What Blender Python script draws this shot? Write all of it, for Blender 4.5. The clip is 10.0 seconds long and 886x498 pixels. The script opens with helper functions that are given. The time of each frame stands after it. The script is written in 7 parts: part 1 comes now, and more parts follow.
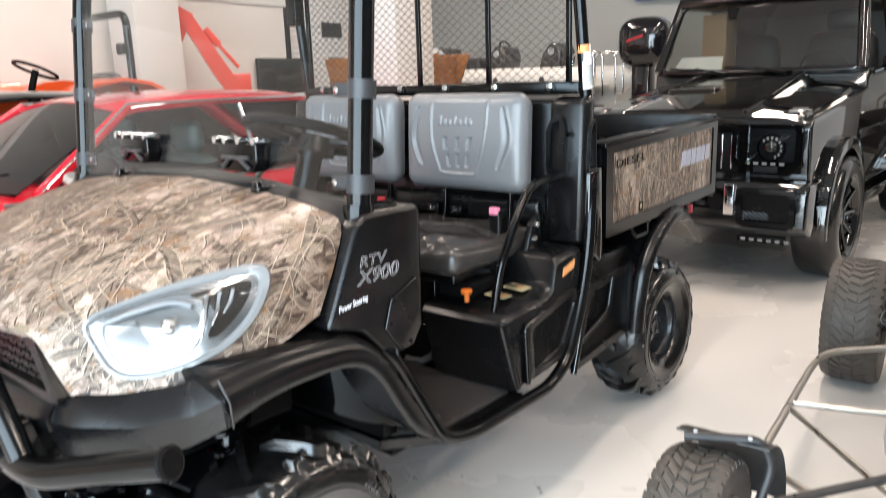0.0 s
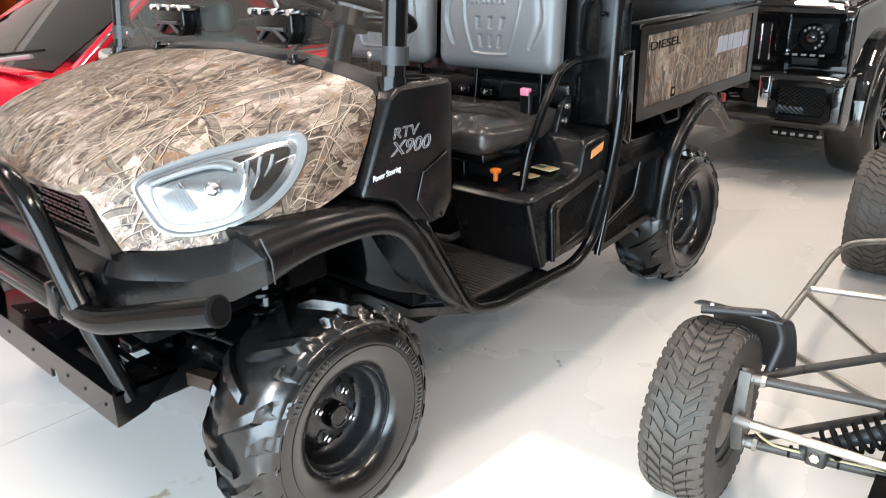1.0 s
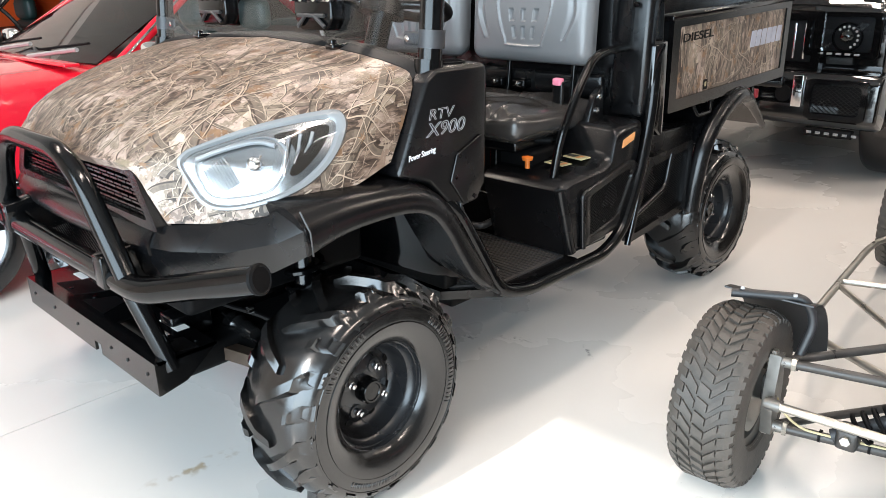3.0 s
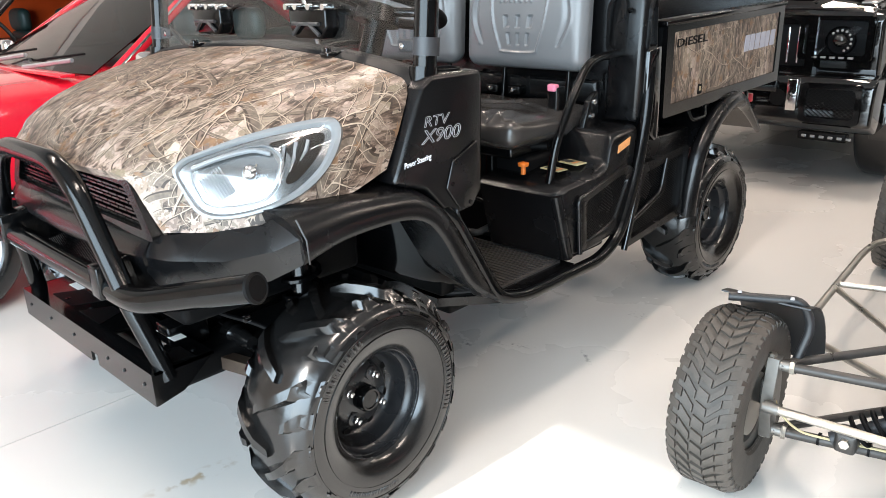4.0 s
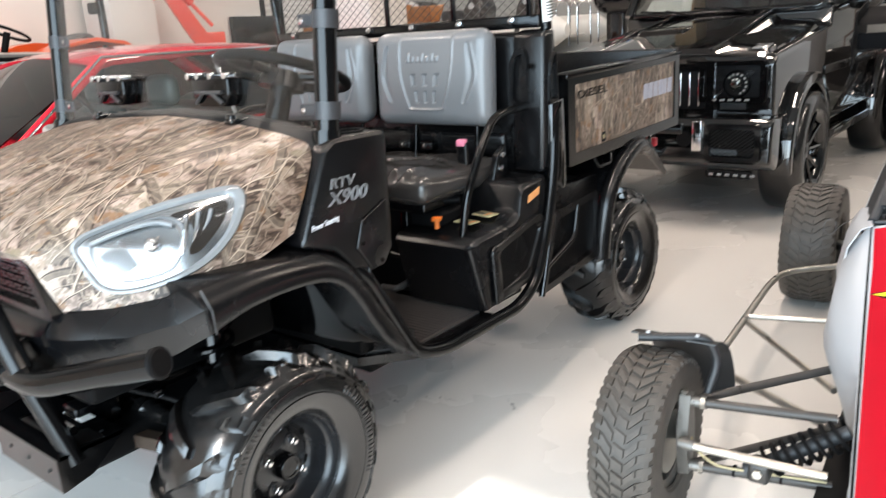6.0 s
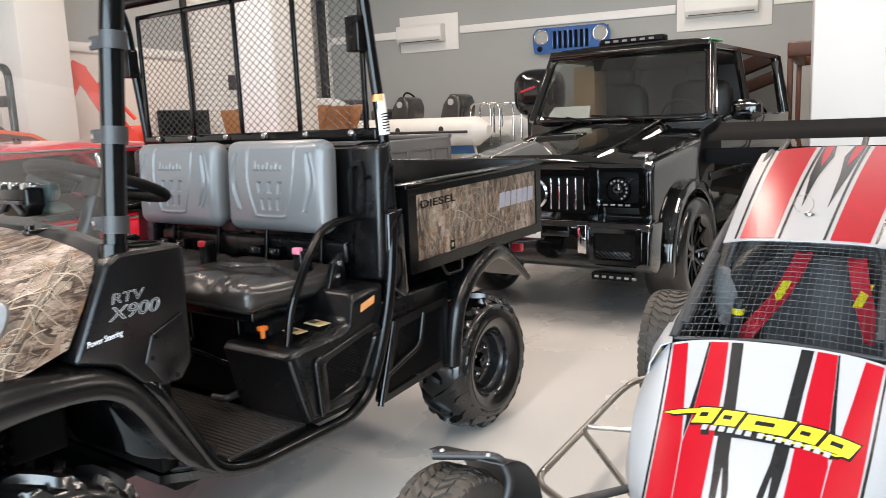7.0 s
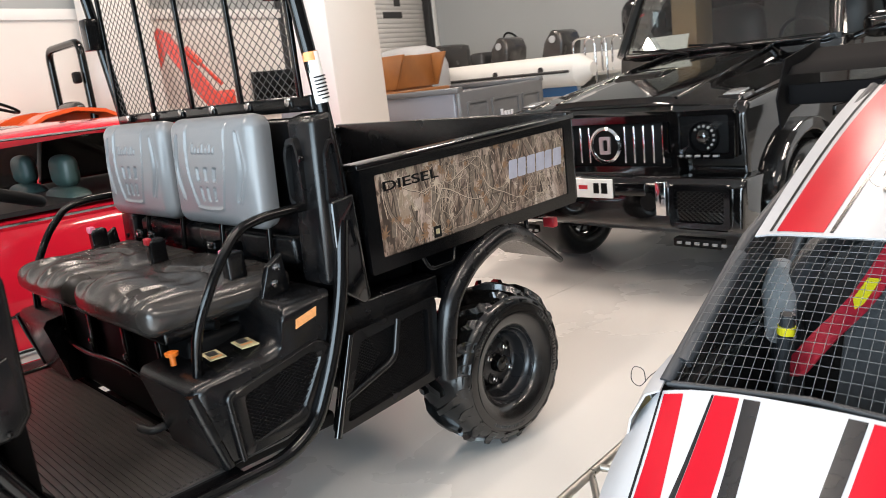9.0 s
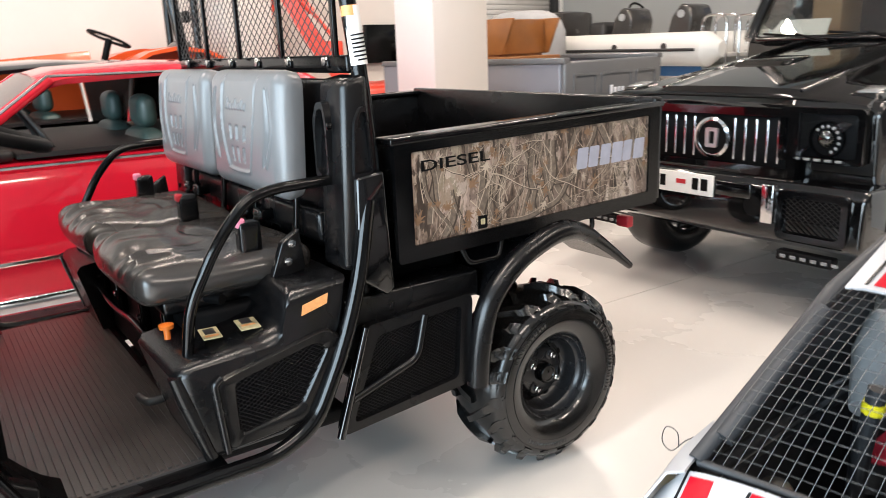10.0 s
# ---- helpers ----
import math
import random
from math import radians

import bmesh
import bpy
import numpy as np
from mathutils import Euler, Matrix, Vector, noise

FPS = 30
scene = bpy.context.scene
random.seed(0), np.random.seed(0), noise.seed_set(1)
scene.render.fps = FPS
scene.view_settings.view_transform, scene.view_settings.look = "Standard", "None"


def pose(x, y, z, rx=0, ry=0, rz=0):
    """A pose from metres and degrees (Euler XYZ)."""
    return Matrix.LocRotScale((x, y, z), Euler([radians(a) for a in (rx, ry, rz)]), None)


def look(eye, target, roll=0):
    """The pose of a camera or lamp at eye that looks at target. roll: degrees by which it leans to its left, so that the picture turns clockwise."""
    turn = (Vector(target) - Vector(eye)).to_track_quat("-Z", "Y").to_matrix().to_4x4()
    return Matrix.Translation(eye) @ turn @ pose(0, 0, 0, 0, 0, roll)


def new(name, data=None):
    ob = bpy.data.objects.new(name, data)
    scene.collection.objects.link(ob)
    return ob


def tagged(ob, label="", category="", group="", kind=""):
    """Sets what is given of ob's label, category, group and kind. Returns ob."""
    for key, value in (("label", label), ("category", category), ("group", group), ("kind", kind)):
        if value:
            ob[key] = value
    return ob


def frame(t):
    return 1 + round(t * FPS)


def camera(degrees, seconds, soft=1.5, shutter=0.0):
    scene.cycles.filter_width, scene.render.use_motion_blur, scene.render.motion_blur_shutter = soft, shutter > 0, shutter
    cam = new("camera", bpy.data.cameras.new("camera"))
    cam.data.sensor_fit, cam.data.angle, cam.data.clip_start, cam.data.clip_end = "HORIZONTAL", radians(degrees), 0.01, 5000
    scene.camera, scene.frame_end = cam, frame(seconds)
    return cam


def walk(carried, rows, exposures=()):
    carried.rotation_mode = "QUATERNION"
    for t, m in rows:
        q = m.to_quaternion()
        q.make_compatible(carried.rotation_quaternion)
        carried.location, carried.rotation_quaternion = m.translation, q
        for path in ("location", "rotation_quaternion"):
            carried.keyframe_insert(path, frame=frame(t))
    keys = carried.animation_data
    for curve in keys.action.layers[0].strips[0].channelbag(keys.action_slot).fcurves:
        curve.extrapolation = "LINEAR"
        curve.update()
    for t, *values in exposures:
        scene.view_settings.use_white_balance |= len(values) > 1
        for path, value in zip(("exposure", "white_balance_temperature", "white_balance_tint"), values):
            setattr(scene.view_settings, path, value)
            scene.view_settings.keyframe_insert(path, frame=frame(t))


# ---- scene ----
cam = camera(60.3, 10.0, soft=0.6, shutter=0.5)
PATH = [
    (0, (2.005, -0.956, 1.399), (0.745, 0.532, 0.951), -2.0),
    (0.5, (2.037, -0.997, 1.361), (0.788, 0.437, 0.741), -1.4),
    (1, (2.045, -1.023, 1.359), (0.781, 0.358, 0.655), -1.3),
    (1.5, (2.043, -1.032, 1.355), (0.761, 0.312, 0.611), -1.6),
    (2, (2.051, -1.04, 1.347), (0.752, 0.288, 0.607), -1.7),
    (2.5, (2.074, -1.078, 1.31), (0.761, 0.253, 0.602), -1.4),
    (4, (2.075, -1.076, 1.306), (0.756, 0.271, 0.639), -1.8),
    (4.5, (2.083, -1.069, 1.309), (0.778, 0.29, 0.638), -2.6),
    (5, (2.093, -1.07, 1.314), (0.807, 0.312, 0.654), -3.4),
    (5.2, (2.093, -1.072, 1.314), (0.817, 0.325, 0.668), -3.5),
    (6.3, (2.197, -0.983, 1.336), (1.012, 0.561, 0.877), -3.5),
    (6.5, (2.267, -0.921, 1.348), (1.105, 0.661, 0.963), -3.1),
    (7, (2.463, -0.77, 1.368), (1.314, 0.834, 1.041), -2.4),
    (7.5, (2.495, -0.635, 1.373), (1.32, 0.946, 1.029), -3.2),
    (8, (2.442, -0.436, 1.391), (1.17, 1.059, 1.009), -5.2),
    (8.5, (2.48, -0.218, 1.38), (1.138, 1.207, 0.967), -6.6),
    (9, (2.512, 0.07, 1.374), (1.083, 1.396, 0.93), -6.7),
    (9.5, (2.433, 0.246, 1.369), (0.926, 1.466, 0.88), -5.6),
    (10, (2.421, 0.408, 1.37), (0.826, 1.5, 0.858), -2.2),
]
walk(cam, [(t, look(eye, target, roll)) for t, eye, target, roll in PATH], exposures=((0.0, 0.10), (1.0, 0.03), (2.5, -0.03), (5.0, -0.03), (7.5, -0.04), (8.5, 0.05), (9.2, 0.12), (10.0, 0.25)))

# ---- world and light ----
STRIP = 97.0
world = bpy.data.worlds.new("daylight")
scene.world = world
world.use_nodes = True
wn = world.node_tree
sky = wn.nodes.new("ShaderNodeTexSky")
sky.sky_type = "NISHITA"
sky.sun_disc = False
sky.sun_elevation, sky.sun_rotation = radians(36), radians(185)
wn.nodes["Background"].inputs[1].default_value = 0.15
wn.links.new(sky.outputs[0], wn.nodes["Background"].inputs[0])


def area(name, m, sx, sy, power, colour=(1, 1, 1)):
    d = bpy.data.lights.new(name, "AREA")
    d.shape, d.size, d.size_y, d.energy, d.color = "RECTANGLE", sx, sy, power, colour
    ob = new(name, d)
    ob.matrix_world = m
    return ob


sun = new("sun", bpy.data.lights.new("sun", "SUN"))
sun.data.energy, sun.data.angle, sun.data.color = 5.0, radians(0.6), (1.0, 0.95, 0.90)
sun.matrix_world = look((0.836 - 0.76, 0.63 - 8.03, 5.905), (0.836, 0.63, 0.0))
# area lamp standing in for sky light through the unseen wide front opening
area("door_daylight", pose(2.9, -4.72, 1.97, 90), 8.0, 3.8, 985, (0.68, 0.86, 1.0))

# ---- materials ----
def material(name, colour, rough=0.5, metal=0.0, vary=0.0, scale=6.0, bump=0.0, bump_scale=60.0, coat=0.0, spec=0.5, alt=None, rough_vary=0.0):
    m = bpy.data.materials.new(name)
    m.use_nodes = True
    nt = m.node_tree
    b = nt.nodes["Principled BSDF"]
    b.inputs["Base Color"].default_value = (*colour, 1)
    b.inputs["Roughness"].default_value = rough
    b.inputs["Metallic"].default_value = metal
    b.inputs["Coat Weight"].default_value = coat
    b.inputs["Coat Roughness"].default_value = 0.04
    b.inputs["Specular IOR Level"].default_value = spec
    tc = nt.nodes.new("ShaderNodeTexCoord")
    if vary or rough_vary:
        n = nt.nodes.new("ShaderNodeTexNoise")
        n.inputs["Scale"].default_value, n.inputs["Detail"].default_value = scale, 8
        nt.links.new(tc.outputs["Object"], n.inputs["Vector"])
        if vary:
            mix = nt.nodes.new("ShaderNodeMix")
            mix.data_type = "RGBA"
            mix.inputs[6].default_value = (*[c * (1 - vary) for c in colour], 1)
            mix.inputs[7].default_value = (*(alt or [min(1, c * (1 + vary)) for c in colour]), 1)
            nt.links.new(n.outputs[0], mix.inputs[0])
            nt.links.new(mix.outputs[2], b.inputs["Base Color"])
        if rough_vary:
            mr = nt.nodes.new("ShaderNodeMapRange")
            mr.inputs[1].default_value, mr.inputs[2].default_value = 0.3, 0.7
            mr.inputs[3].default_value, mr.inputs[4].default_value = max(0, rough - rough_vary), min(1, rough + rough_vary)
            nt.links.new(n.outputs[0], mr.inputs[0])
            nt.links.new(mr.outputs[0], b.inputs["Roughness"])
    if bump:
        n2 = nt.nodes.new("ShaderNodeTexNoise")
        n2.inputs["Scale"].default_value, n2.inputs["Detail"].default_value = bump_scale, 4
        bp = nt.nodes.new("ShaderNodeBump")
        bp.inputs["Strength"].default_value, bp.inputs["Distance"].default_value = bump, 0.002
        nt.links.new(tc.outputs["Object"], n2.inputs["Vector"])
        nt.links.new(n2.outputs[0], bp.inputs["Height"])
        nt.links.new(bp.outputs[0], b.inputs["Normal"])
    return m


def glow(name, colour, strength):
    m = bpy.data.materials.new(name)
    m.use_nodes = True
    b = m.node_tree.nodes["Principled BSDF"]
    b.inputs["Base Color"].default_value = (*colour, 1)
    b.inputs["Emission Color"].default_value = (*colour, 1)
    b.inputs["Emission Strength"].default_value = strength
    return m


def glass(name, colour=(1, 1, 1), rough=0.0, ior=1.5):
    m = bpy.data.materials.new(name)
    m.use_nodes = True
    nt = m.node_tree
    tr = nt.nodes.new("ShaderNodeBsdfTransparent")
    tr.inputs[0].default_value = (*colour, 1)
    gl = nt.nodes.new("ShaderNodeBsdfGlossy")
    gl.inputs["Roughness"].default_value = rough
    lw = nt.nodes.new("ShaderNodeLayerWeight")
    lw.inputs[0].default_value = 0.5
    pw = nt.nodes.new("ShaderNodeMath")
    pw.operation = "POWER"
    pw.inputs[1].default_value = 5.0
    fr = nt.nodes.new("ShaderNodeMath")
    fr.operation = "MULTIPLY_ADD"
    fr.inputs[1].default_value, fr.inputs[2].default_value = 0.92, ((ior - 1) / (ior + 1)) ** 2
    nt.links.new(lw.outputs["Facing"], pw.inputs[0])
    nt.links.new(pw.outputs[0], fr.inputs[0])
    mx = nt.nodes.new("ShaderNodeMixShader")
    nt.links.new(fr.outputs[0], mx.inputs[0])
    nt.links.new(tr.outputs[0], mx.inputs[1])
    nt.links.new(gl.outputs[0], mx.inputs[2])
    nt.links.new(mx.outputs[0], nt.nodes["Material Output"].inputs[0])
    return m


# ---- mesh helpers ----
def empty(name, x=0, y=0, z=0, yaw=0):
    ob = new(name)
    ob.matrix_basis = pose(x, y, z, 0, 0, yaw)
    return ob


def part(name, bm, mat, parent=None, label="", angle=46):
    me = bpy.data.meshes.new(name)
    bmesh.ops.recalc_face_normals(bm, faces=bm.faces)
    bm.to_mesh(me)
    bm.free()
    for m in (mat if isinstance(mat, (list, tuple)) else [mat]):
        me.materials.append(m)
    me.shade_smooth()
    me.set_sharp_from_angle(angle=radians(angle))
    ob = new(name, me)
    if parent:
        ob.parent = parent
    if label:
        tagged(ob, label)
    return ob


def merge(bm, own):
    if bm is None:
        return own
    me = bpy.data.meshes.new("tmp")
    own.to_mesh(me)
    own.free()
    bm.from_mesh(me)
    bpy.data.meshes.remove(me)
    return bm


def box(x0, y0, z0, x1, y1, z1, bevel=0.0, seg=2, bm=None):
    own = bmesh.new()
    v = [own.verts.new((x, y, z)) for x in (x0, x1) for y in (y0, y1) for z in (z0, z1)]
    for f in ((0, 1, 3, 2), (4, 6, 7, 5), (0, 4, 5, 1), (2, 3, 7, 6), (0, 2, 6, 4), (1, 5, 7, 3)):
        own.faces.new([v[i] for i in f])
    if bevel:
        bmesh.ops.bevel(own, geom=own.edges[:], offset=bevel, segments=seg, affect="EDGES", profile=0.5)
    return merge(bm, own)


def prism(poly, axis, a, b, bevel=0.0, seg=2, bm=None):
    """A polygon drawn in the plane across the axis, pushed from a to b."""
    own = bmesh.new()

    def at(p, h):
        return {"x": (h, p[0], p[1]), "y": (p[0], h, p[1]), "z": (p[0], p[1], h)}[axis]
    lo = [own.verts.new(at(p, a)) for p in poly]
    hi = [own.verts.new(at(p, b)) for p in poly]
    n = len(poly)
    own.faces.new(lo[::-1])
    own.faces.new(hi)
    for i in range(n):
        own.faces.new((lo[i], lo[(i + 1) % n], hi[(i + 1) % n], hi[i]))
    bmesh.ops.recalc_face_normals(own, faces=own.faces)
    if bevel:
        bmesh.ops.bevel(own, geom=own.edges[:], offset=bevel, segments=seg, affect="EDGES", profile=0.5)
    return merge(bm, own)


def frame_ring(outer, inner, axis, a, b, bm=None):
    """A flat frame between two loops of equal count, pushed from a to b."""
    own = bmesh.new()

    def at(p, h):
        return {"x": (h, p[0], p[1]), "y": (p[0], h, p[1]), "z": (p[0], p[1], h)}[axis]
    rows = [[own.verts.new(at(p, h)) for p in loop] for loop, h in ((outer, a), (outer, b), (inner, b), (inner, a))]
    n = len(outer)
    for k in range(4):
        for i in range(n):
            own.faces.new((rows[k][i], rows[k][(i + 1) % n], rows[(k + 1) % 4][(i + 1) % n], rows[(k + 1) % 4][i]))
    return merge(bm, own)


def smooth_line(pts, n=6, closed=False):
    pts = [Vector(p) for p in pts]
    out = []
    k = len(pts)
    for i in range(k if closed else k - 1):
        p0 = pts[(i - 1) % k] if closed or i else pts[0]
        p1, p2 = pts[i], pts[(i + 1) % k]
        p3 = pts[(i + 2) % k] if closed or i + 2 < k else pts[-1]
        for j in range(n):
            t = j / n
            out.append(0.5 * (2 * p1 + (p2 - p0) * t + (2 * p0 - 5 * p1 + 4 * p2 - p3) * t * t + (3 * p1 - p0 - 3 * p2 + p3) * t ** 3))
    if not closed:
        out.append(pts[-1])
    return out


def rounded(pts, r, n=5, closed=False):
    """A bent bar's line: straight runs with a bend of about r at every corner."""
    pts = [Vector(p) for p in pts]
    out = [] if closed else [pts[0]]
    k = len(pts)
    for i in range(k) if closed else range(1, k - 1):
        a, b, c = pts[i - 1], pts[i], pts[(i + 1) % k]
        u, w = (a - b), (c - b)
        d = min(r, u.length * 0.45, w.length * 0.45)
        p, q = b + u.normalized() * d, b + w.normalized() * d
        out += [(1 - t) ** 2 * p + 2 * t * (1 - t) * b + t * t * q for t in (j / n for j in range(n + 1))]
    return out if closed else out + [pts[-1]]


def flat(poly, r, n=4):
    """A plane polygon with rounded corners, as pairs."""
    return [(p.x, p.y) for p in rounded([(a, b, 0) for a, b in poly], r, n, True)]


def tube(pts, r, seg=10, closed=False, bm=None, cap=True):
    own = bmesh.new()
    pts = [Vector(p) for p in pts]
    k = len(pts)
    radii = r if isinstance(r, (list, tuple)) else [r] * k
    rings, side = [], None
    for i, p in enumerate(pts):
        d = (pts[(i + 1) % k] - pts[i - 1]) if closed or 0 < i < k - 1 else (pts[1] - pts[0] if i == 0 else pts[-1] - pts[-2])
        d.normalize()
        if side is None:
            side = d.orthogonal()
        side = (side - d * side.dot(d)).normalized()
        up = d.cross(side)
        rings.append([own.verts.new(p + radii[i] * (math.cos(a) * side + math.sin(a) * up)) for a in (2 * math.pi * j / seg for j in range(seg))])
    for i in range(k if closed else k - 1):
        a, b = rings[i], rings[(i + 1) % k]
        for j in range(seg):
            own.faces.new((a[j], a[(j + 1) % seg], b[(j + 1) % seg], b[j]))
    if cap and not closed:
        own.faces.new(rings[0][::-1])
        own.faces.new(rings[-1])
    return merge(bm, own)


def loft(rings, closed=True, cap=True, bm=None):
    """Joins sections of equal count; closed: each section is a loop."""
    own = bmesh.new()
    rows = [[own.verts.new(p) for p in r] for r in rings]
    n = len(rows[0])
    for a, b in zip(rows, rows[1:]):
        for j in range(n if closed else n - 1):
            own.faces.new((a[j], a[(j + 1) % n], b[(j + 1) % n], b[j]))
    if cap and closed:
        own.faces.new(rows[0][::-1])
        own.faces.new(rows[-1])
    return merge(bm, own)


def sheet(rows, thick=0.0, bm=None):
    own = loft(rows, closed=False, cap=False)
    if thick:
        bmesh.ops.recalc_face_normals(own, faces=own.faces)
        bmesh.ops.solidify(own, geom=own.faces[:], thickness=thick)
    return merge(bm, own)


def lathe(profile, centre=(0, 0, 0), axis="x", seg=32, bm=None, cap=True):
    """Turns (radius, height) pairs round an axis."""
    c = Vector(centre)
    rings = []
    for r, h in profile:
        ring = []
        for j in range(seg):
            a = 2 * math.pi * j / seg
            u, w = r * math.cos(a), r * math.sin(a)
            ring.append(c + Vector({"x": (h, u, w), "y": (u, h, w), "z": (u, w, h)}[axis]))
        rings.append(ring)
    return loft(rings, bm=bm, cap=cap)


def ellipsoid(c, r, useg=16, vseg=10, bm=None, power=1.0):
    own = bmesh.new()
    bmesh.ops.create_uvsphere(own, u_segments=useg, v_segments=vseg, radius=1)
    for v in own.verts:
        p = v.co.copy()
        if power != 1.0:
            p = Vector([math.copysign(abs(q) ** power, q) for q in p])
        v.co = Vector((c[0] + r[0] * p.x, c[1] + r[1] * p.y, c[2] + r[2] * p.z))
    return merge(bm, own)


def moved(bm, m):
    bmesh.ops.transform(bm, matrix=m, verts=bm.verts)
    return bm


def mirrored(bm):
    """The same mesh on the other side of x = 0."""
    other = bm.copy()
    bmesh.ops.transform(other, matrix=Matrix.Diagonal((-1, 1, 1, 1)), verts=other.verts)
    return other


def both(name, bm, mat, parent, label="", angle=46):
    o = mirrored(bm)
    return part(name, bm, mat, parent, label, angle), part(name, o, mat, parent, label, angle)

# ---- the surfaces of this place ----
def camo_material(name, grain):
    """Printed woodland film: tan ground, bark strips, leaves and pale twigs."""
    m = bpy.data.materials.new(name)
    m.use_nodes = True
    nt = m.node_tree
    b = nt.nodes["Principled BSDF"]
    b.inputs["Roughness"].default_value = 0.42
    b.inputs["Specular IOR Level"].default_value = 0.3
    b.inputs["Coat Weight"].default_value = 0.06
    tc = nt.nodes.new("ShaderNodeTexCoord")

    def noise_tex(scale, detail, src, distortion=0.0):
        n = nt.nodes.new("ShaderNodeTexNoise")
        n.inputs["Scale"].default_value, n.inputs["Detail"].default_value = scale, detail
        n.inputs["Distortion"].default_value = distortion
        nt.links.new(src, n.inputs["Vector"])
        return n

    def ramp(src, *stops):
        r = nt.nodes.new("ShaderNodeValToRGB")
        while len(r.color_ramp.elements) < len(stops):
            r.color_ramp.elements.new(0.5)
        for e, (p, c) in zip(r.color_ramp.elements, stops):
            e.position, e.color = p, (*c, 1)
        nt.links.new(src, r.inputs[0])
        return r.outputs[0]

    def mixed(f, a, c):
        x = nt.nodes.new("ShaderNodeMix")
        x.data_type = "RGBA"
        nt.links.new(f, x.inputs[0])
        nt.links.new(a, x.inputs[6])
        if isinstance(c, tuple):
            x.inputs[7].default_value = (*c, 1)
        else:
            nt.links.new(c, x.inputs[7])
        return x.outputs[2]

    def mapped(rot, scale):
        mp = nt.nodes.new("ShaderNodeMapping")
        mp.inputs["Rotation"].default_value = [radians(a) for a in rot]
        mp.inputs["Scale"].default_value = scale
        nt.links.new(tc.outputs["Object"], mp.inputs[0])
        return mp.outputs[0]

    def warped(src, amount, scale):
        n = noise_tex(scale, 3, src)
        a = nt.nodes.new("ShaderNodeVectorMath")
        a.operation = "MULTIPLY_ADD"
        a.inputs[1].default_value = (amount,) * 3
        nt.links.new(n.outputs["Color"], a.inputs[0])
        nt.links.new(src, a.inputs[2])
        return a.outputs[0]

    def math_node(op, x, y=0.0):
        n = nt.nodes.new("ShaderNodeMath")
        n.operation = op
        nt.links.new(x, n.inputs[0])
        n.inputs[1].default_value = y
        return n.outputs[0]

    def along(turn, long, fat):
        """Coordinates drawn out along the grain, turned by some degrees from it."""
        if grain == "y":
            return mapped((turn * .3, 0, turn), (fat, long, fat))
        return mapped((turn, turn * .2, 0), (fat, fat, long))

    def rough_noise(scale, detail, rough, src):
        n = noise_tex(scale, detail, src)
        n.inputs["Roughness"].default_value = rough
        return n.outputs[0]

    def stepped(src, *stops):
        out = ramp(src, *stops)
        out.node.color_ramp.interpolation = "CONSTANT"
        return out

    # broad patches of sand, peach, olive and grey-brown
    base = stepped(rough_noise(11, 4, .55, warped(along(18, .6, 1), .05, 9)), (0.0, (0.073, 0.049, 0.038)), (0.37, (0.168, 0.118, 0.092)), (0.43, (0.280, 0.202, 0.160)), (0.485, (0.387, 0.284, 0.231)), (0.525, (0.219, 0.168, 0.125)), (0.565, (0.344, 0.265, 0.216)), (0.62, (0.447, 0.349, 0.290)), (0.70, (0.155, 0.108, 0.084)))
    # leaf litter between them
    leafy = nt.nodes.new("ShaderNodeTexVoronoi")
    leafy.inputs["Scale"].default_value = 22
    nt.links.new(warped(along(-50, .45, 1), .06, 16), leafy.inputs["Vector"])
    leaf_col = ramp(leafy.outputs["Color"], (0.0, (0.086, 0.059, 0.042)), (0.3, (0.284, 0.197, 0.145)), (0.55, (0.189, 0.155, 0.101)), (0.8, (0.430, 0.332, 0.260)))
    leaf_mask = stepped(rough_noise(8, 6, .65, along(-20, .8, 1)), (0.0, (0, 0, 0)), (0.525, (0.85, 0.85, 0.85)))
    col = mixed(leaf_mask, base, leaf_col)
    # strips of bark along the grain
    for turn, sc, lo in ((4, 5.5, .57), (28, 7, .58), (-22, 8, .59), (50, 10, .61)):
        mask = stepped(rough_noise(sc, 6, .66, warped(along(turn, .36, 1), .11, 5)), (0.0, (0, 0, 0)), (lo, (1, 1, 1)))
        streak = ramp(rough_noise(46, 6, .7, warped(along(turn, .24, 1), .06, 7)), (0.36, (0.026, 0.017, 0.012)), (0.47, (0.090, 0.060, 0.044)), (0.55, (0.215, 0.151, 0.114)), (0.66, (0.361, 0.273, 0.216)))
        col = mixed(mask, col, streak)
    # dark cracks and short strokes
    for turn, sc, lo in ((10, 17, .615), (-34, 20, .62), (44, 22, .63)):
        mask = ramp(rough_noise(sc, 6, .62, warped(along(turn, .30, 1), .08, 6)), (lo, (0, 0, 0)), (lo + .02, (.9, .9, .9)))
        col = mixed(mask, col, (0.041, 0.028, 0.021))
    for turn, sc, lo in ((-8, 19, .63), (30, 21, .63)):
        mask = ramp(rough_noise(sc, 6, .62, along(turn, .25, 1)), (lo, (0, 0, 0)), (lo + .02, (.9, .9, .9)))
        col = mixed(mask, col, (0.499, 0.395, 0.317))
    fine = noise_tex(160, 4, tc.outputs["Object"])
    hsv = nt.nodes.new("ShaderNodeHueSaturation")
    mr = nt.nodes.new("ShaderNodeMapRange")
    mr.inputs[3].default_value, mr.inputs[4].default_value = 0.75, 1.25
    nt.links.new(fine.outputs[0], mr.inputs[0])
    nt.links.new(mr.outputs[0], hsv.inputs["Value"])
    nt.links.new(col, hsv.inputs["Color"])
    nt.links.new(hsv.outputs[0], b.inputs["Base Color"])
    return m


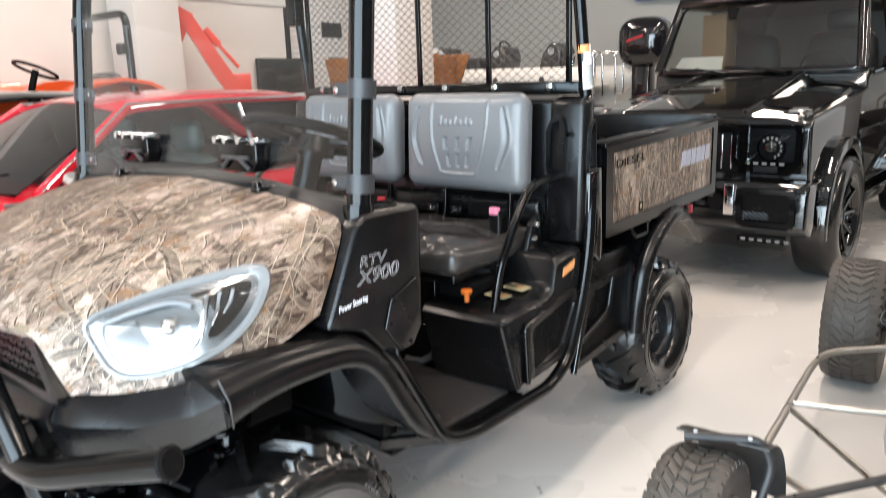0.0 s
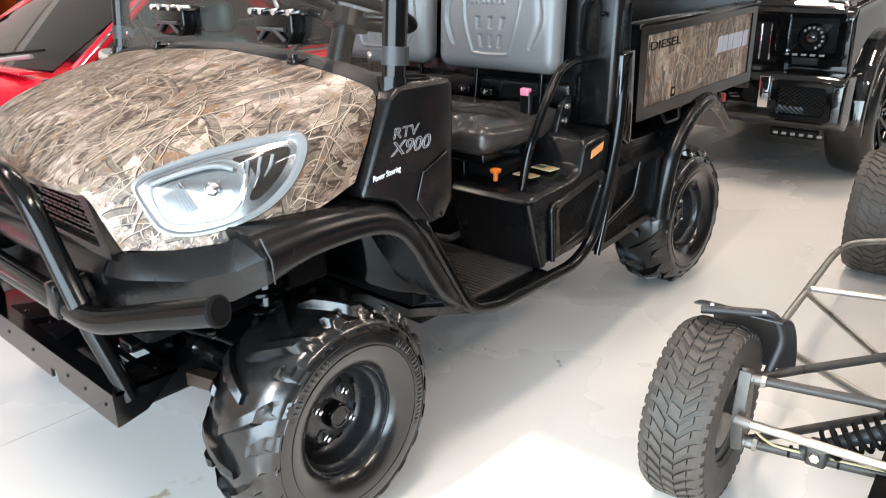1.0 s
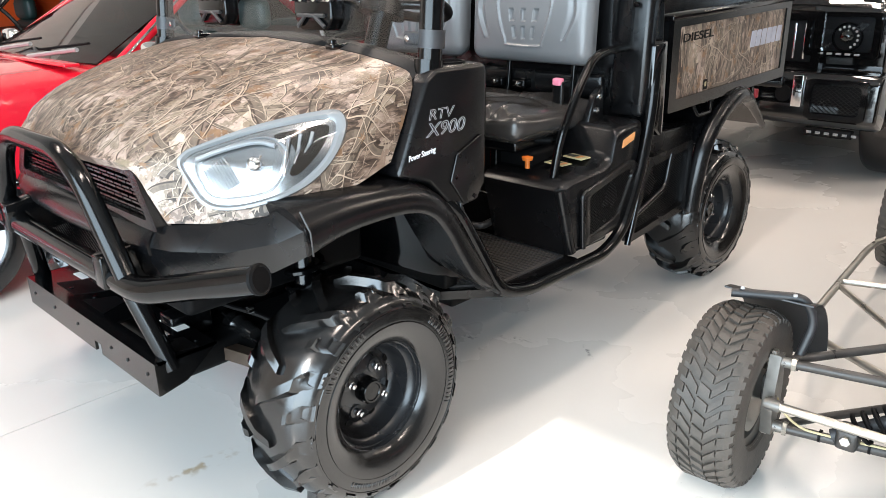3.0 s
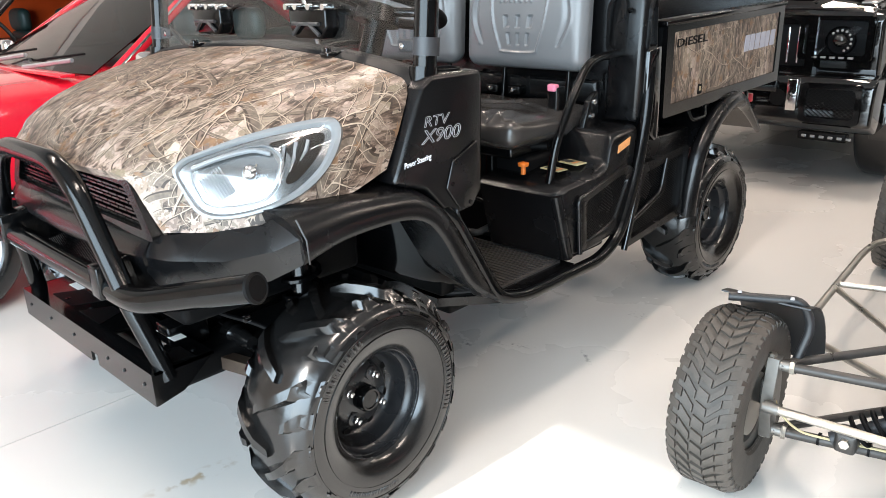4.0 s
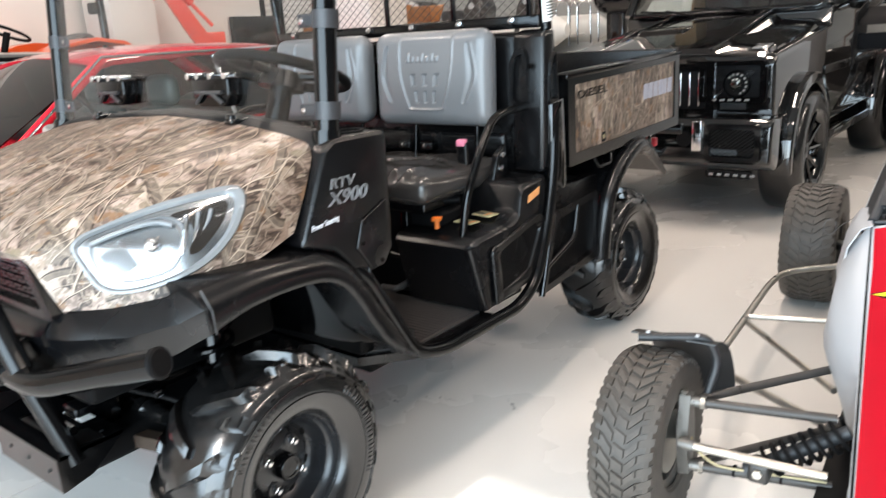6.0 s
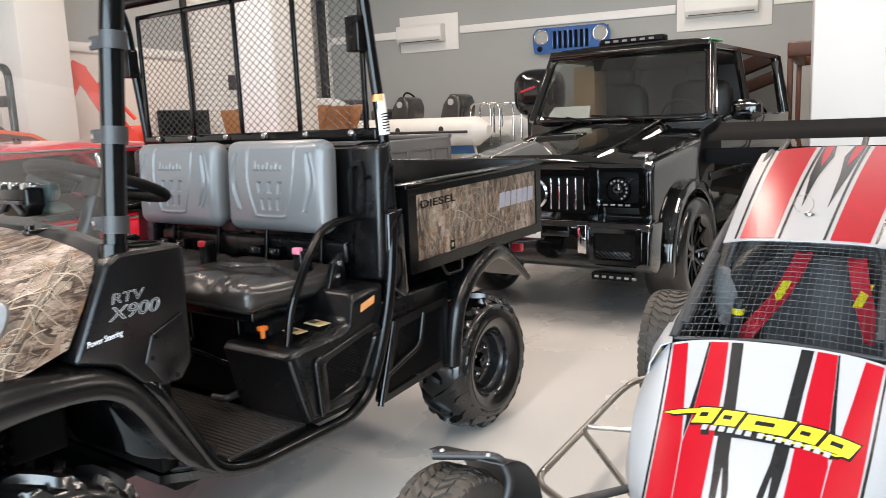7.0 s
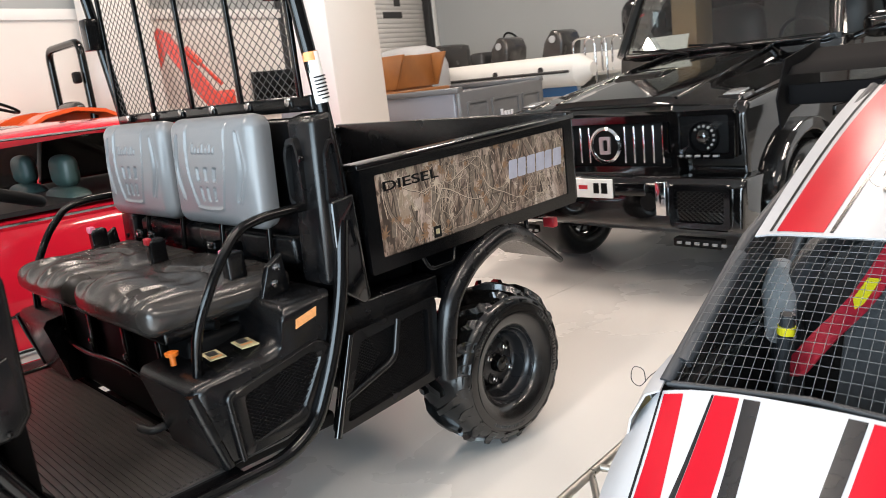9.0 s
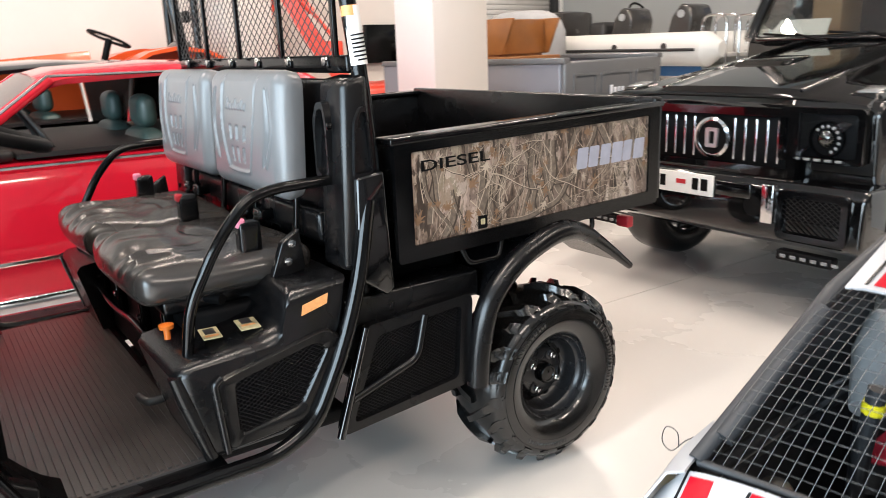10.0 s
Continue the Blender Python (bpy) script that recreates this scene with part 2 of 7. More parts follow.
CAMO = camo_material("woodland_film", "y")
CAMO_BED = camo_material("woodland_film_upright", "z")
PLASTIC = material("textured_black_plastic", (0.0030, 0.0030, 0.0034), 0.25, vary=0.3, scale=5, bump=0.10, bump_scale=520, rough_vary=0.05, spec=0.45)
GLOSSY = material("gloss_black_paint", (0.0022, 0.0022, 0.0026), 0.10, coat=0.5, vary=0.2, scale=3)
STEEL_BLACK = material("black_powder_coat", (0.0020, 0.0020, 0.0022), 0.12, spec=0.36, bump=0.06, bump_scale=300, rough_vary=0.05, scale=9)
RUBBER = material("tyre_rubber", (0.0062, 0.0060, 0.0060), 0.19, vary=0.4, scale=16, bump=0.06, bump_scale=200, rough_vary=0.07, spec=0.75)
RUBBER_OLD = material("dusty_tyre_rubber", (0.066, 0.056, 0.047), 0.6, vary=0.5, scale=30, bump=0.35, bump_scale=160)
RIM = material("satin_dark_rim", (0.014, 0.0145, 0.016), 0.27, metal=0.0, rough_vary=0.08, scale=10)
CHROME = material("chrome", (0.75, 0.75, 0.76), 0.10, metal=1.0, rough_vary=0.04, scale=14)
STEEL = material("bare_steel_tube", (0.42, 0.40, 0.36), 0.36, metal=0.9, vary=0.3, scale=16, rough_vary=0.12)
GREY_STEEL = material("grey_painted_steel", (0.042, 0.041, 0.041), 0.40, metal=0.2, vary=0.25, scale=14, rough_vary=0.1)
VINYL = material("grey_moulded_vinyl", (0.165, 0.168, 0.173), 0.30, vary=0.06, scale=4, bump=0.12, bump_scale=420, rough_vary=0.02, coat=0.15)
VINYL_DARK = material("dark_vinyl_cushion", (0.036, 0.033, 0.031), 0.22, spec=0.7, vary=0.2, scale=5, bump=0.15, bump_scale=300, rough_vary=0.06)
MAT_RUBBER = material("ribbed_floor_mat", (0.052, 0.047, 0.045), 0.30, spec=0.6, vary=0.3, scale=12, bump=0.2, bump_scale=200)
MIRROR_LAMP = material("lamp_reflector", (0.72, 0.73, 0.74), 0.16, metal=1.0)
LAMP_WHITE = material("frosted_lamp_rim", (0.20, 0.208, 0.212), 0.16, coat=0.5)
LAMP_SILVER = material("silvered_lamp_housing", (0.36, 0.37, 0.375), 0.20, metal=0.9)
LAMP_BROWN = material("smoked_lamp_chamber", (0.035, 0.028, 0.023), 0.10, metal=0.3)
LENS = glass("clear_lens", (0.96, 0.97, 0.98))
CLEAR = glass("clear_windscreen_sheet", (0.93, 0.95, 0.96))
RUST = material("rusty_brown_steel", (0.065, 0.045, 0.032), 0.6, metal=0.4, vary=0.5, scale=25)
ORANGE = material("orange_plastic", (0.65, 0.16, 0.02), 0.4)
PINK = material("pink_button", (0.75, 0.22, 0.32), 0.45)
RED_PLASTIC = material("red_plastic", (0.45, 0.02, 0.03), 0.4)
LABEL_ORANGE = material("orange_warning_label", (0.75, 0.33, 0.12), 0.5, vary=0.3, scale=80)
LABEL_TAN = material("tan_warning_label", (0.45, 0.38, 0.22), 0.5, vary=0.5, scale=120)
LABEL_WHITE = material("white_paper_label", (0.78, 0.77, 0.74), 0.5)
INK = material("matt_black", (0.0030, 0.0030, 0.0033), 0.55, spec=0.12)
LETTER = material("silver_lettering", (0.42, 0.43, 0.45), 0.3, metal=0.5)
LETTER_WHITE = material("white_lettering", (0.75, 0.76, 0.80), 0.4)
MARK_SILVER = material("silver_lavender_foil", (0.40, 0.40, 0.47), 0.3, metal=0.3, vary=0.25, scale=30)
TWIG_PALE = material("printed_pale_twig", (0.43, 0.335, 0.255), 0.42, spec=0.3, vary=0.25, scale=40)
TWIG_DARK = material("printed_dark_twig", (0.050, 0.034, 0.025), 0.42, spec=0.3, vary=0.4, scale=40)
TWIG_BARK = material("printed_bark", (0.095, 0.068, 0.051), 0.42, spec=0.3, vary=0.75, scale=70, alt=(0.27, 0.205, 0.155))
COWL_BLACK = material("matt_black_cowl", (0.008, 0.008, 0.0085), 0.55, spec=0.3, vary=0.2, bump=0.15, bump_scale=500)
TWIG_BROWN = material("printed_brown_leaf", (0.20, 0.115, 0.065), 0.42, spec=0.3, vary=0.35, scale=60)


def twig_print(seed, starts, reach, inside, place, heading, spread, wide, trunks):
    """Printed twigs as thin flat ribbons: pale wood, dark shade, brown leaves and broad bark.
    place(a, b) puts a spot of the flat print, in metres, on the surface."""
    rng = random.Random(seed)
    bms = [bmesh.new(), bmesh.new(), bmesh.new(), bmesh.new()]

    def ribbon(bm, line, w0, w1, lift):
        prev = None
        for i, (a, b, h) in enumerate(line):
            w = (w0 + (w1 - w0) * i / max(1, len(line) - 1)) / 2
            nx, ny = -math.sin(h) * w, math.cos(h) * w
            p, q = place(a + nx, b + ny, lift), place(a - nx, b - ny, lift)
            if p is None or q is None:
                prev = None
                continue
            pair = bm.verts.new(p), bm.verts.new(q)
            if prev:
                bm.faces.new((prev[0], prev[1], pair[1], pair[0]))
            prev = pair

    def branch(a, b, h, length, w, depth):
        line, turn = [], 0.0
        n = max(3, int(length / .011))
        for i in range(n):
            if not inside(a, b):
                break
            line.append((a, b, h))
            turn = turn * .70 + rng.uniform(-.115, .115)
            h += turn
            a, b = a + .011 * math.cos(h), b + .011 * math.sin(h)
            if depth < 3 and rng.random() < (.15, .17, .12)[depth]:
                side = rng.choice((-1, 1))
                branch(a, b, h + side * rng.uniform(.5, 1.1), length * rng.uniform(.28, .55), w * .62, depth + 1)
        if len(line) > 2:
            k = w * .55
            ribbon(bms[1], [(x + k * .8, y - k, q) for x, y, q in line], w * 1.15, w * .5, .0005 + rng.uniform(0, .0003))
            ribbon(bms[0], line, w, w * .30, .0009 + rng.uniform(0, .0004))

    for _ in range(trunks):
        # a broad limb of bark, darker along one side
        a, b = rng.uniform(*reach[0]), rng.uniform(*reach[1])
        h, turn, w, line = heading + rng.choice((0, math.pi)) + rng.gauss(0, spread * .55), 0.0, rng.uniform(.012, .034), []
        for _ in range(rng.randint(12, 34)):
            if not inside(a, b):
                break
            line.append((a, b, h))
            turn = turn * .8 + rng.uniform(-.09, .09)
            h += turn
            a, b = a + .012 * math.cos(h), b + .012 * math.sin(h)
        if len(line) > 3:
            up = rng.uniform(0, .00025)
            ribbon(bms[3], line, w, w * .45, .0002 + up)
            ribbon(bms[1], [(x - math.sin(q) * w * .36, y + math.cos(q) * w * .36, q) for x, y, q in line], w * .26, w * .10, .00022 + up)
            ribbon(bms[0], [(x + math.sin(q) * w * .38, y - math.cos(q) * w * .38, q) for x, y, q in line], w * .10, w * .04, .00022 + up)
    for _ in range(starts):
        a, b = rng.uniform(*reach[0]), rng.uniform(*reach[1])
        branch(a, b, heading + rng.choice((0, math.pi)) + rng.gauss(0, spread), rng.uniform(.10, .34), rng.uniform(*wide), 0)
    for _ in range(starts):
        # lobed leaves, each a short fan of slim blades
        a, b = rng.uniform(*reach[0]), rng.uniform(*reach[1])
        if not inside(a, b):
            continue
        h, l = rng.uniform(0, 6.3), rng.uniform(.022, .050)
        bm = bms[rng.choice((2, 2, 2, 0))]
        for j, d in enumerate((-.9, -.45, 0, .45, .9)):
            ll = l * (1 - .45 * abs(d))
            ribbon(bm, [(a + t * ll * math.cos(h + d * t), b + t * ll * math.sin(h + d * t), h + d * t) for t in (.05, .35, .7, 1)], l * .24, l * .06, .00055 + .00005 * j)
    return bms


def text_mesh(name, body, size, m, mat, parent=None, label="", depth=0.0008, squeeze=1.0, slant=0.0, outline=0.0, bold=0.0):
    """Raised lettering in the built-in font."""
    c = bpy.data.curves.new(name, "FONT")
    c.body, c.size, c.extrude, c.shear, c.offset = body, size, depth, slant, bold
    if outline:
        c.fill_mode, c.extrude, c.bevel_depth, c.bevel_resolution = "NONE", 0.0, outline, 1
    tmp = bpy.data.objects.new(name, c)
    me = bpy.data.meshes.new_from_object(tmp)
    bpy.data.objects.remove(tmp)
    me.transform(m @ Matrix.Diagonal((squeeze, 1, 1, 1)))
    me.materials.append(mat)
    ob = new(name, me)
    ob.parent = parent
    if label:
        tagged(ob, label)
    return ob


def facing_x(x, y, z):
    """Lettering that reads along +y on a side that looks to +x."""
    return Matrix(((0, 0, 1, x), (1, 0, 0, y), (0, 1, 0, z), (0, 0, 0, 1)))


# ---- wheels ----
def on_tyre(prof, s, a, lift):
    """A point on the tyre: s runs over the profile, a round the axle."""
    i = min(int(s), len(prof) - 2)
    f = s - i
    r = prof[i][0] * (1 - f) + prof[i + 1][0] * f
    h = prof[i][1] * (1 - f) + prof[i + 1][1] * f
    dr, dh = prof[i + 1][0] - prof[i][0], prof[i + 1][1] - prof[i][1]
    n = math.hypot(dr, dh)
    r, h = r + lift * abs(dh) / n, h + lift * (-dr / n if s < (len(prof) - 1) / 2 else -dr / n)
    return Vector((h, r * math.cos(a), r * math.sin(a)))


def mud_tyre(r=0.286, w=0.258, lugs=10, lift=0.023):
    """A tractor-like tyre: smooth balloon carcass with swept lugs, a long one and a short one in turn."""
    h = w / 2
    side = [(.141, h * .70), (.150, h * .82), (.170, h * .92), (.203, h * .995), (.235, h * 1.0), (r - .032, h * .95), (r - .015, h * .80), (r - .004, h * .50), (r, 0)]
    prof = side + [(a, -b) for a, b in side[-2::-1]]
    n = len(prof) - 1
    bm = lathe(prof, (0, 0, 0), "x", 64, cap=False)
    step = 2 * math.pi / lugs

    def lug(a0, far, s0, s1, sweep, wide, high):
        cols = []
        for j in range(8):
            t = j / 7
            q = s0 + (s1 - s0) * t
            half = (wide + .016 * (1 - t)) / 2 / r
            c = a0 + sweep * t ** 1.35
            top = high * (.55 if j in (0, 7) else 1.0)
            p = n - q if far else q
            cols.append([on_tyre(prof, p, c - half, -.006), on_tyre(prof, p, c - half * .74, top), on_tyre(prof, p, c + half * .74, top), on_tyre(prof, p, c + half, -.006)])
        loft(cols, bm=bm)
    for k in range(lugs):
        for far in (0, 1):
            a0 = k * step + far * step / 2
            lug(a0, far, 4.75, n / 2 + .40, .38, .027, lift)
            lug(a0 + step * .5, far, 4.75, 6.8, .12, .027, lift * .92)
            lug(a0 + .010, far, 4.45, 4.85, .0, .020, lift * .5)
    return bm


def dish_rim(r=0.142, w=0.19):
    """A pressed steel wheel: deep stepped barrel and a centre disc with a raised ring."""
    h = w / 2
    prof = [(r, h), (r + .010, h - .001), (r + .010, h - .010), (r - .004, h - .014), (r - .008, h - .030), (r - .016, h - .036), (r - .020, h - .070), (r - .026, .012), (r - .036, .004), (.092, .008), (.086, .020), (.078, .028), (.045, .030), (.0, .030)]
    return lathe([(r - .02, -h), (r, -h), (r - .012, 0)] + prof, (0, 0, 0), "x", 48, cap=False)


def utility_wheel(x, y, z, yaw, parent, side=1):
    wheel = part("wheel", lathe([(0.06, -0.10), (0.06, 0.0)], (0, 0, 0), "x", 16), STEEL_BLACK, parent)
    wheel.matrix_basis = pose(x, y, z, 0, 0, yaw + (0 if side > 0 else 180))
    part("tyre", mud_tyre(), RUBBER, wheel, "deep-lugged black off-road tyre", 40)
    part("rim", dish_rim(), RIM, wheel, "dark grey pressed steel rim")
    part("hub_cap", lathe([(0.034, 0.03), (0.034, 0.056), (0.029, 0.063), (0.024, 0.063), (0.022, 0.060), (0.010, 0.060), (0.0, 0.061)], (0, 0, 0), "x", 24), STEEL_BLACK, wheel)
    for k in range(4):
        a = radians(45 + 90 * k + 12)
        c, q = .063 * math.cos(a), .063 * math.sin(a)
        part("nut_seat", lathe([(.021, .024), (.019, .033), (.012, .035), (.0, .035)], (0, c, q), "x", 16), RIM, wheel)
        part("wheel_nut", lathe([(0.011, 0.034), (0.011, 0.046), (0.008, 0.048), (0.007, 0.055), (0.0, 0.057)], (0, c, q), "x", 6), CHROME, wheel)
    for k in range(8):
        a = radians(22.5 + 45 * k)
        part("disc_hole", lathe([(.011, .0075), (.009, .004), (.0, .004)], (0, .106 * math.cos(a), .106 * math.sin(a)), "x", 12), INK, wheel)
    # raised size marks in three arcs on the sidewall, too fine to read
    marks = random.Random(5)
    for start, end, tall in ((20, 62, .013), (140, 185, .008), (245, 320, .015)):
        a = start
        while a < end:
            wide = marks.uniform(.5, 1.6) * tall * .55
            part("sidewall_mark", moved(box(.1255, -wide / 2, .214, .1302, wide / 2, .220 + tall * marks.uniform(.8, 1), .0012, 1), Matrix.Rotation(radians(a), 4, "X")), RUBBER, wheel)
            a += math.degrees((wide + tall * .28) / .225)
    for rr in (.205, .238):
        part("sidewall_ring", lathe([(rr - .002, .125), (rr - .001, .1302), (rr + .001, .1302), (rr + .002, .125)], (0, 0, 0), "x", 56, cap=False), RUBBER, wheel)
    return wheel


# ---- the building ----
ROOM = pose(-7.4, 9.75, 0, 0, 0, 11.5)
WALL_GREY = material("grey_wall_paint", (0.36, 0.37, 0.36), 0.7, vary=0.04, scale=2, bump=0.1, bump_scale=90)
WALL_WHITE = material("warm_white_wall_paint", (0.74, 0.70, 0.65), 0.65, vary=0.04, scale=1.5, bump=0.08, bump_scale=90)
# wall grey darkened so the unseen side wall reflects little into black paint
WALL_DIMMING = material("side_wall_dimming_grey", (0.15, 0.15, 0.15), 0.7, vary=0.05, scale=2, bump=0.1, bump_scale=90)
TRIM_WHITE = material("white_gloss_trim", (0.80, 0.79, 0.76), 0.45, vary=0.03, scale=3)
COLUMN_WHITE = material("white_column_paint", (0.58, 0.57, 0.56), 0.6, vary=0.04, scale=2, bump=0.08, bump_scale=90)
DOOR_WHITE = material("white_roller_slats", (0.78, 0.76, 0.73), 0.5, vary=0.05, scale=3)
DARK_METAL = material("dark_door_guide", (0.02, 0.02, 0.02), 0.5)
CEILING = material("grey_ceiling", (0.34, 0.33, 0.32), 0.8, vary=0.03, scale=1)
FIXTURE = glow("lit_tube", (1.0, 0.93, 0.84), 6.0)


def floor_material():
    """Painted concrete with scuffs, dust and a soft shine."""
    m = material("painted_concrete", (0.70, 0.68, 0.645), 0.27, vary=0.05, scale=0.8, rough_vary=0.07, bump=0.05, bump_scale=40)
    nt = m.node_tree
    b = nt.nodes["Principled BSDF"]
    src = b.inputs["Base Color"].links[0].from_socket
    tc = nt.nodes.new("ShaderNodeTexCoord")
    for scale, lo, hi, colour, lac in ((1.6, 0.35, 0.85, (0.62, 0.59, 0.55), 0.45), (38.0, 0.71, 0.74, (0.16, 0.15, 0.14), 0.7)):
        n = nt.nodes.new("ShaderNodeTexNoise")
        n.inputs["Scale"].default_value, n.inputs["Detail"].default_value, n.inputs["Roughness"].default_value = scale, 6, lac
        nt.links.new(tc.outputs["Object"], n.inputs["Vector"])
        r = nt.nodes.new("ShaderNodeMapRange")
        r.inputs[1].default_value, r.inputs[2].default_value, r.inputs[4].default_value = lo, hi, 0.6
        nt.links.new(n.outputs[0], r.inputs[0])
        x = nt.nodes.new("ShaderNodeMix")
        x.data_type = "RGBA"
        x.inputs[7].default_value = (*colour, 1)
        nt.links.new(r.outputs[0], x.inputs[0])
        nt.links.new(src, x.inputs[6])
        src = x.outputs[2]
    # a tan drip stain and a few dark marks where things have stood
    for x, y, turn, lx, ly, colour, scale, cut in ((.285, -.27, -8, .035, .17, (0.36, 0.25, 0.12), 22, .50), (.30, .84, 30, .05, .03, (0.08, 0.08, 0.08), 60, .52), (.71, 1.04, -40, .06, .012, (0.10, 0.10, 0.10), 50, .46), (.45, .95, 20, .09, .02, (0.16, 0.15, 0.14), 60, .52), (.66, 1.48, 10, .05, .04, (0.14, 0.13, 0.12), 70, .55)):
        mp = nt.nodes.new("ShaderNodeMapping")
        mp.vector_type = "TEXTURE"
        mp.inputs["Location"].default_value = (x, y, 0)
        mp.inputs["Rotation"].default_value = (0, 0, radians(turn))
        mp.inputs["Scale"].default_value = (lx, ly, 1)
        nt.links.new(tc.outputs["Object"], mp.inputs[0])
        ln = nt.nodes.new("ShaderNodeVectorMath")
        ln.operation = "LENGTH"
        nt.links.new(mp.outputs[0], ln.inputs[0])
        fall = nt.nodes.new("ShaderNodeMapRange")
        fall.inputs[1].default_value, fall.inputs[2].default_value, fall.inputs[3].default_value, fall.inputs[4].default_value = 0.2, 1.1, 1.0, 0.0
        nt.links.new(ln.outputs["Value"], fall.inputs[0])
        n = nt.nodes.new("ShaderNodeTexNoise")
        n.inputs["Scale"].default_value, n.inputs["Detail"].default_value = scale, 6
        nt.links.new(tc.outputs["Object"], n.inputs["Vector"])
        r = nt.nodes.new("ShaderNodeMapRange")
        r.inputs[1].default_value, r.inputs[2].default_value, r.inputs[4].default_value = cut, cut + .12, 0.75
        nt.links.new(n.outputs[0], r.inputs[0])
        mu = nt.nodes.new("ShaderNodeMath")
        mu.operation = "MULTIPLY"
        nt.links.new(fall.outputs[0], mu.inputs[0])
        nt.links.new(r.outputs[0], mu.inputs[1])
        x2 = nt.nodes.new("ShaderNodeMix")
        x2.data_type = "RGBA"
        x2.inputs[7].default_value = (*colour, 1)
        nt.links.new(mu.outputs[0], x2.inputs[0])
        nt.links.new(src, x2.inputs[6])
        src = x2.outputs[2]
    nt.links.new(src, b.inputs["Base Color"])
    return m


FLOOR = floor_material()


def building():
    floor = tagged(part("floor", box(-16, -9, -0.3, 12, 15, -0.01), DARK_METAL), "glossy pale painted concrete floor with saw-cut joints", "floor", kind="structure")
    edges = [-16, -8.305, -4.305, -0.305, 3.715, 7.715, 12]
    for a, b in zip(edges, edges[1:]):
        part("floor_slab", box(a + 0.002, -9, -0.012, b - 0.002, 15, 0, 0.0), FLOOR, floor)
    h = 5.2

    def wall(name, poly_box, mat, label):
        bm = poly_box
        return tagged(part(name, moved(bm, ROOM), mat), label, "wall", kind="structure")
    wall("wall_back", box(-0.3, 0, 0, 16, 0.3, h), WALL_GREY, "grey painted back wall")
    lw = wall("wall_left", box(-0.3, -14.9, 0, 0, -3.75, 2.45), WALL_WHITE, "cream lower wall")
    wall("wall_left_upper", box(-0.3, -14.9, 2.45, -0.03, -3.75, h), WALL_GREY, "grey upper wall")
    wall("wall_left_head", box(-0.3, -3.75, 3.6, 0, 0, h), WALL_GREY, "grey wall over the roller door")
    # never in view; its dark colour holds down reflections and fill light
    wall("wall_right", box(16, -18, 0, 16.3, 0.3, h), WALL_DIMMING, "unseen side wall, darkened to dim reflections and bounce")
    # wall out of view, added with an opening that shapes the incoming daylight
    front = box(-5.4, -4.7, 0, -1.2, -4.4, h)
    box(7.0, -4.7, 0, 12, -4.4, h, bm=front)
    box(-1.2, -4.7, 3.9, 7.0, -4.4, h, bm=front)
    tagged(part("wall_front", front, WALL_WHITE), "unseen cream front wall, its opening sized to shape the daylight", "wall", kind="structure")
    # unseen blocker outside; its right edge cuts the sun patch on the floor
    tagged(part("wall_outside", box(-14, -10, 0, -0.17, -9.4, 9.5), WALL_WHITE), "unseen wall added to keep the sun off the left side", "wall", kind="structure")
    tagged(part("ceiling", moved(box(-0.3, -17.2, h, 16.3, 0.3, h + 0.2), ROOM), CEILING), "grey ceiling", "ceiling", kind="structure")
    for k, (x0, x1) in enumerate(((0.0, 1.42), (2.56, 6.05), (7.40, 16))):
        tagged(part("trim_back", moved(box(x0, -0.03, 2.83, x1, 0, 2.955, 0.004), ROOM), TRIM_WHITE), "white rail along the grey wall", "trim", kind="structure")
    tagged(part("trim_left", moved(box(0, -14.9, 2.36, 0.03, -3.75, 2.47, 0.004), ROOM), TRIM_WHITE), "white rail on top of the cream wall", "trim", kind="structure")
    # roller door in the left wall
    door = tagged(part("door_1", moved(box(-0.20, -3.75, 0, -0.12, -0.12, 3.6), ROOM), DOOR_WHITE), "white slatted roller door with dark guides", "door", kind="structure")
    for k in range(48):
        part("door_slat", moved(box(-0.125, -3.70, 0.02 + 0.075 * k, -0.105, -0.22, 0.085 + 0.075 * k, 0.006, 1), ROOM), DOOR_WHITE, door)
    for y in (-0.22, -3.78):
        part("door_guide", moved(box(-0.13, y, 0, 0.02, y + 0.09, 3.6, 0.004), ROOM), DARK_METAL, door)
    part("door_casing", moved(box(-0.02, -0.13, 0, 0.035, -0.03, 3.6, 0.004), ROOM), TRIM_WHITE, door)
    # plain bars for signs on the slats that cannot be read
    for y, z, w, hh in ((-2.55, 2.1, 0.5, 0.22), (-2.4, 2.7, 0.35, 0.12), (-0.95, 2.75, 0.16, 0.42), (-1.1, 2.4, 0.5, 0.10), (-2.5, 1.45, 0.34, 0.5)):
        part("sign_bar", moved(box(-0.105, y - w / 2, z - hh / 2, -0.098, y + w / 2, z + hh / 2, 0.0), ROOM), GREY_STEEL, door)
    # columns
    for (x, y) in ((-2.26, 3.6), (-5.55, 3.25)):
        c = tagged(part("column", box(-0.40, 0, 0, 0, 0.60, h, 0.01), WALL_WHITE), "square cream-painted building column", "column", "columns of the hall", "structure")
        c.matrix_basis = pose(x, y, 0, 0, 0, 11.5)
    c = tagged(part("column", box(0, 0, 0, 1.3, 0.5, h, 0.01), COLUMN_WHITE), "broad white building column", "column", kind="structure")
    c.matrix_basis = pose(1.345, 5.69, 0, 0, 0, 11.5)
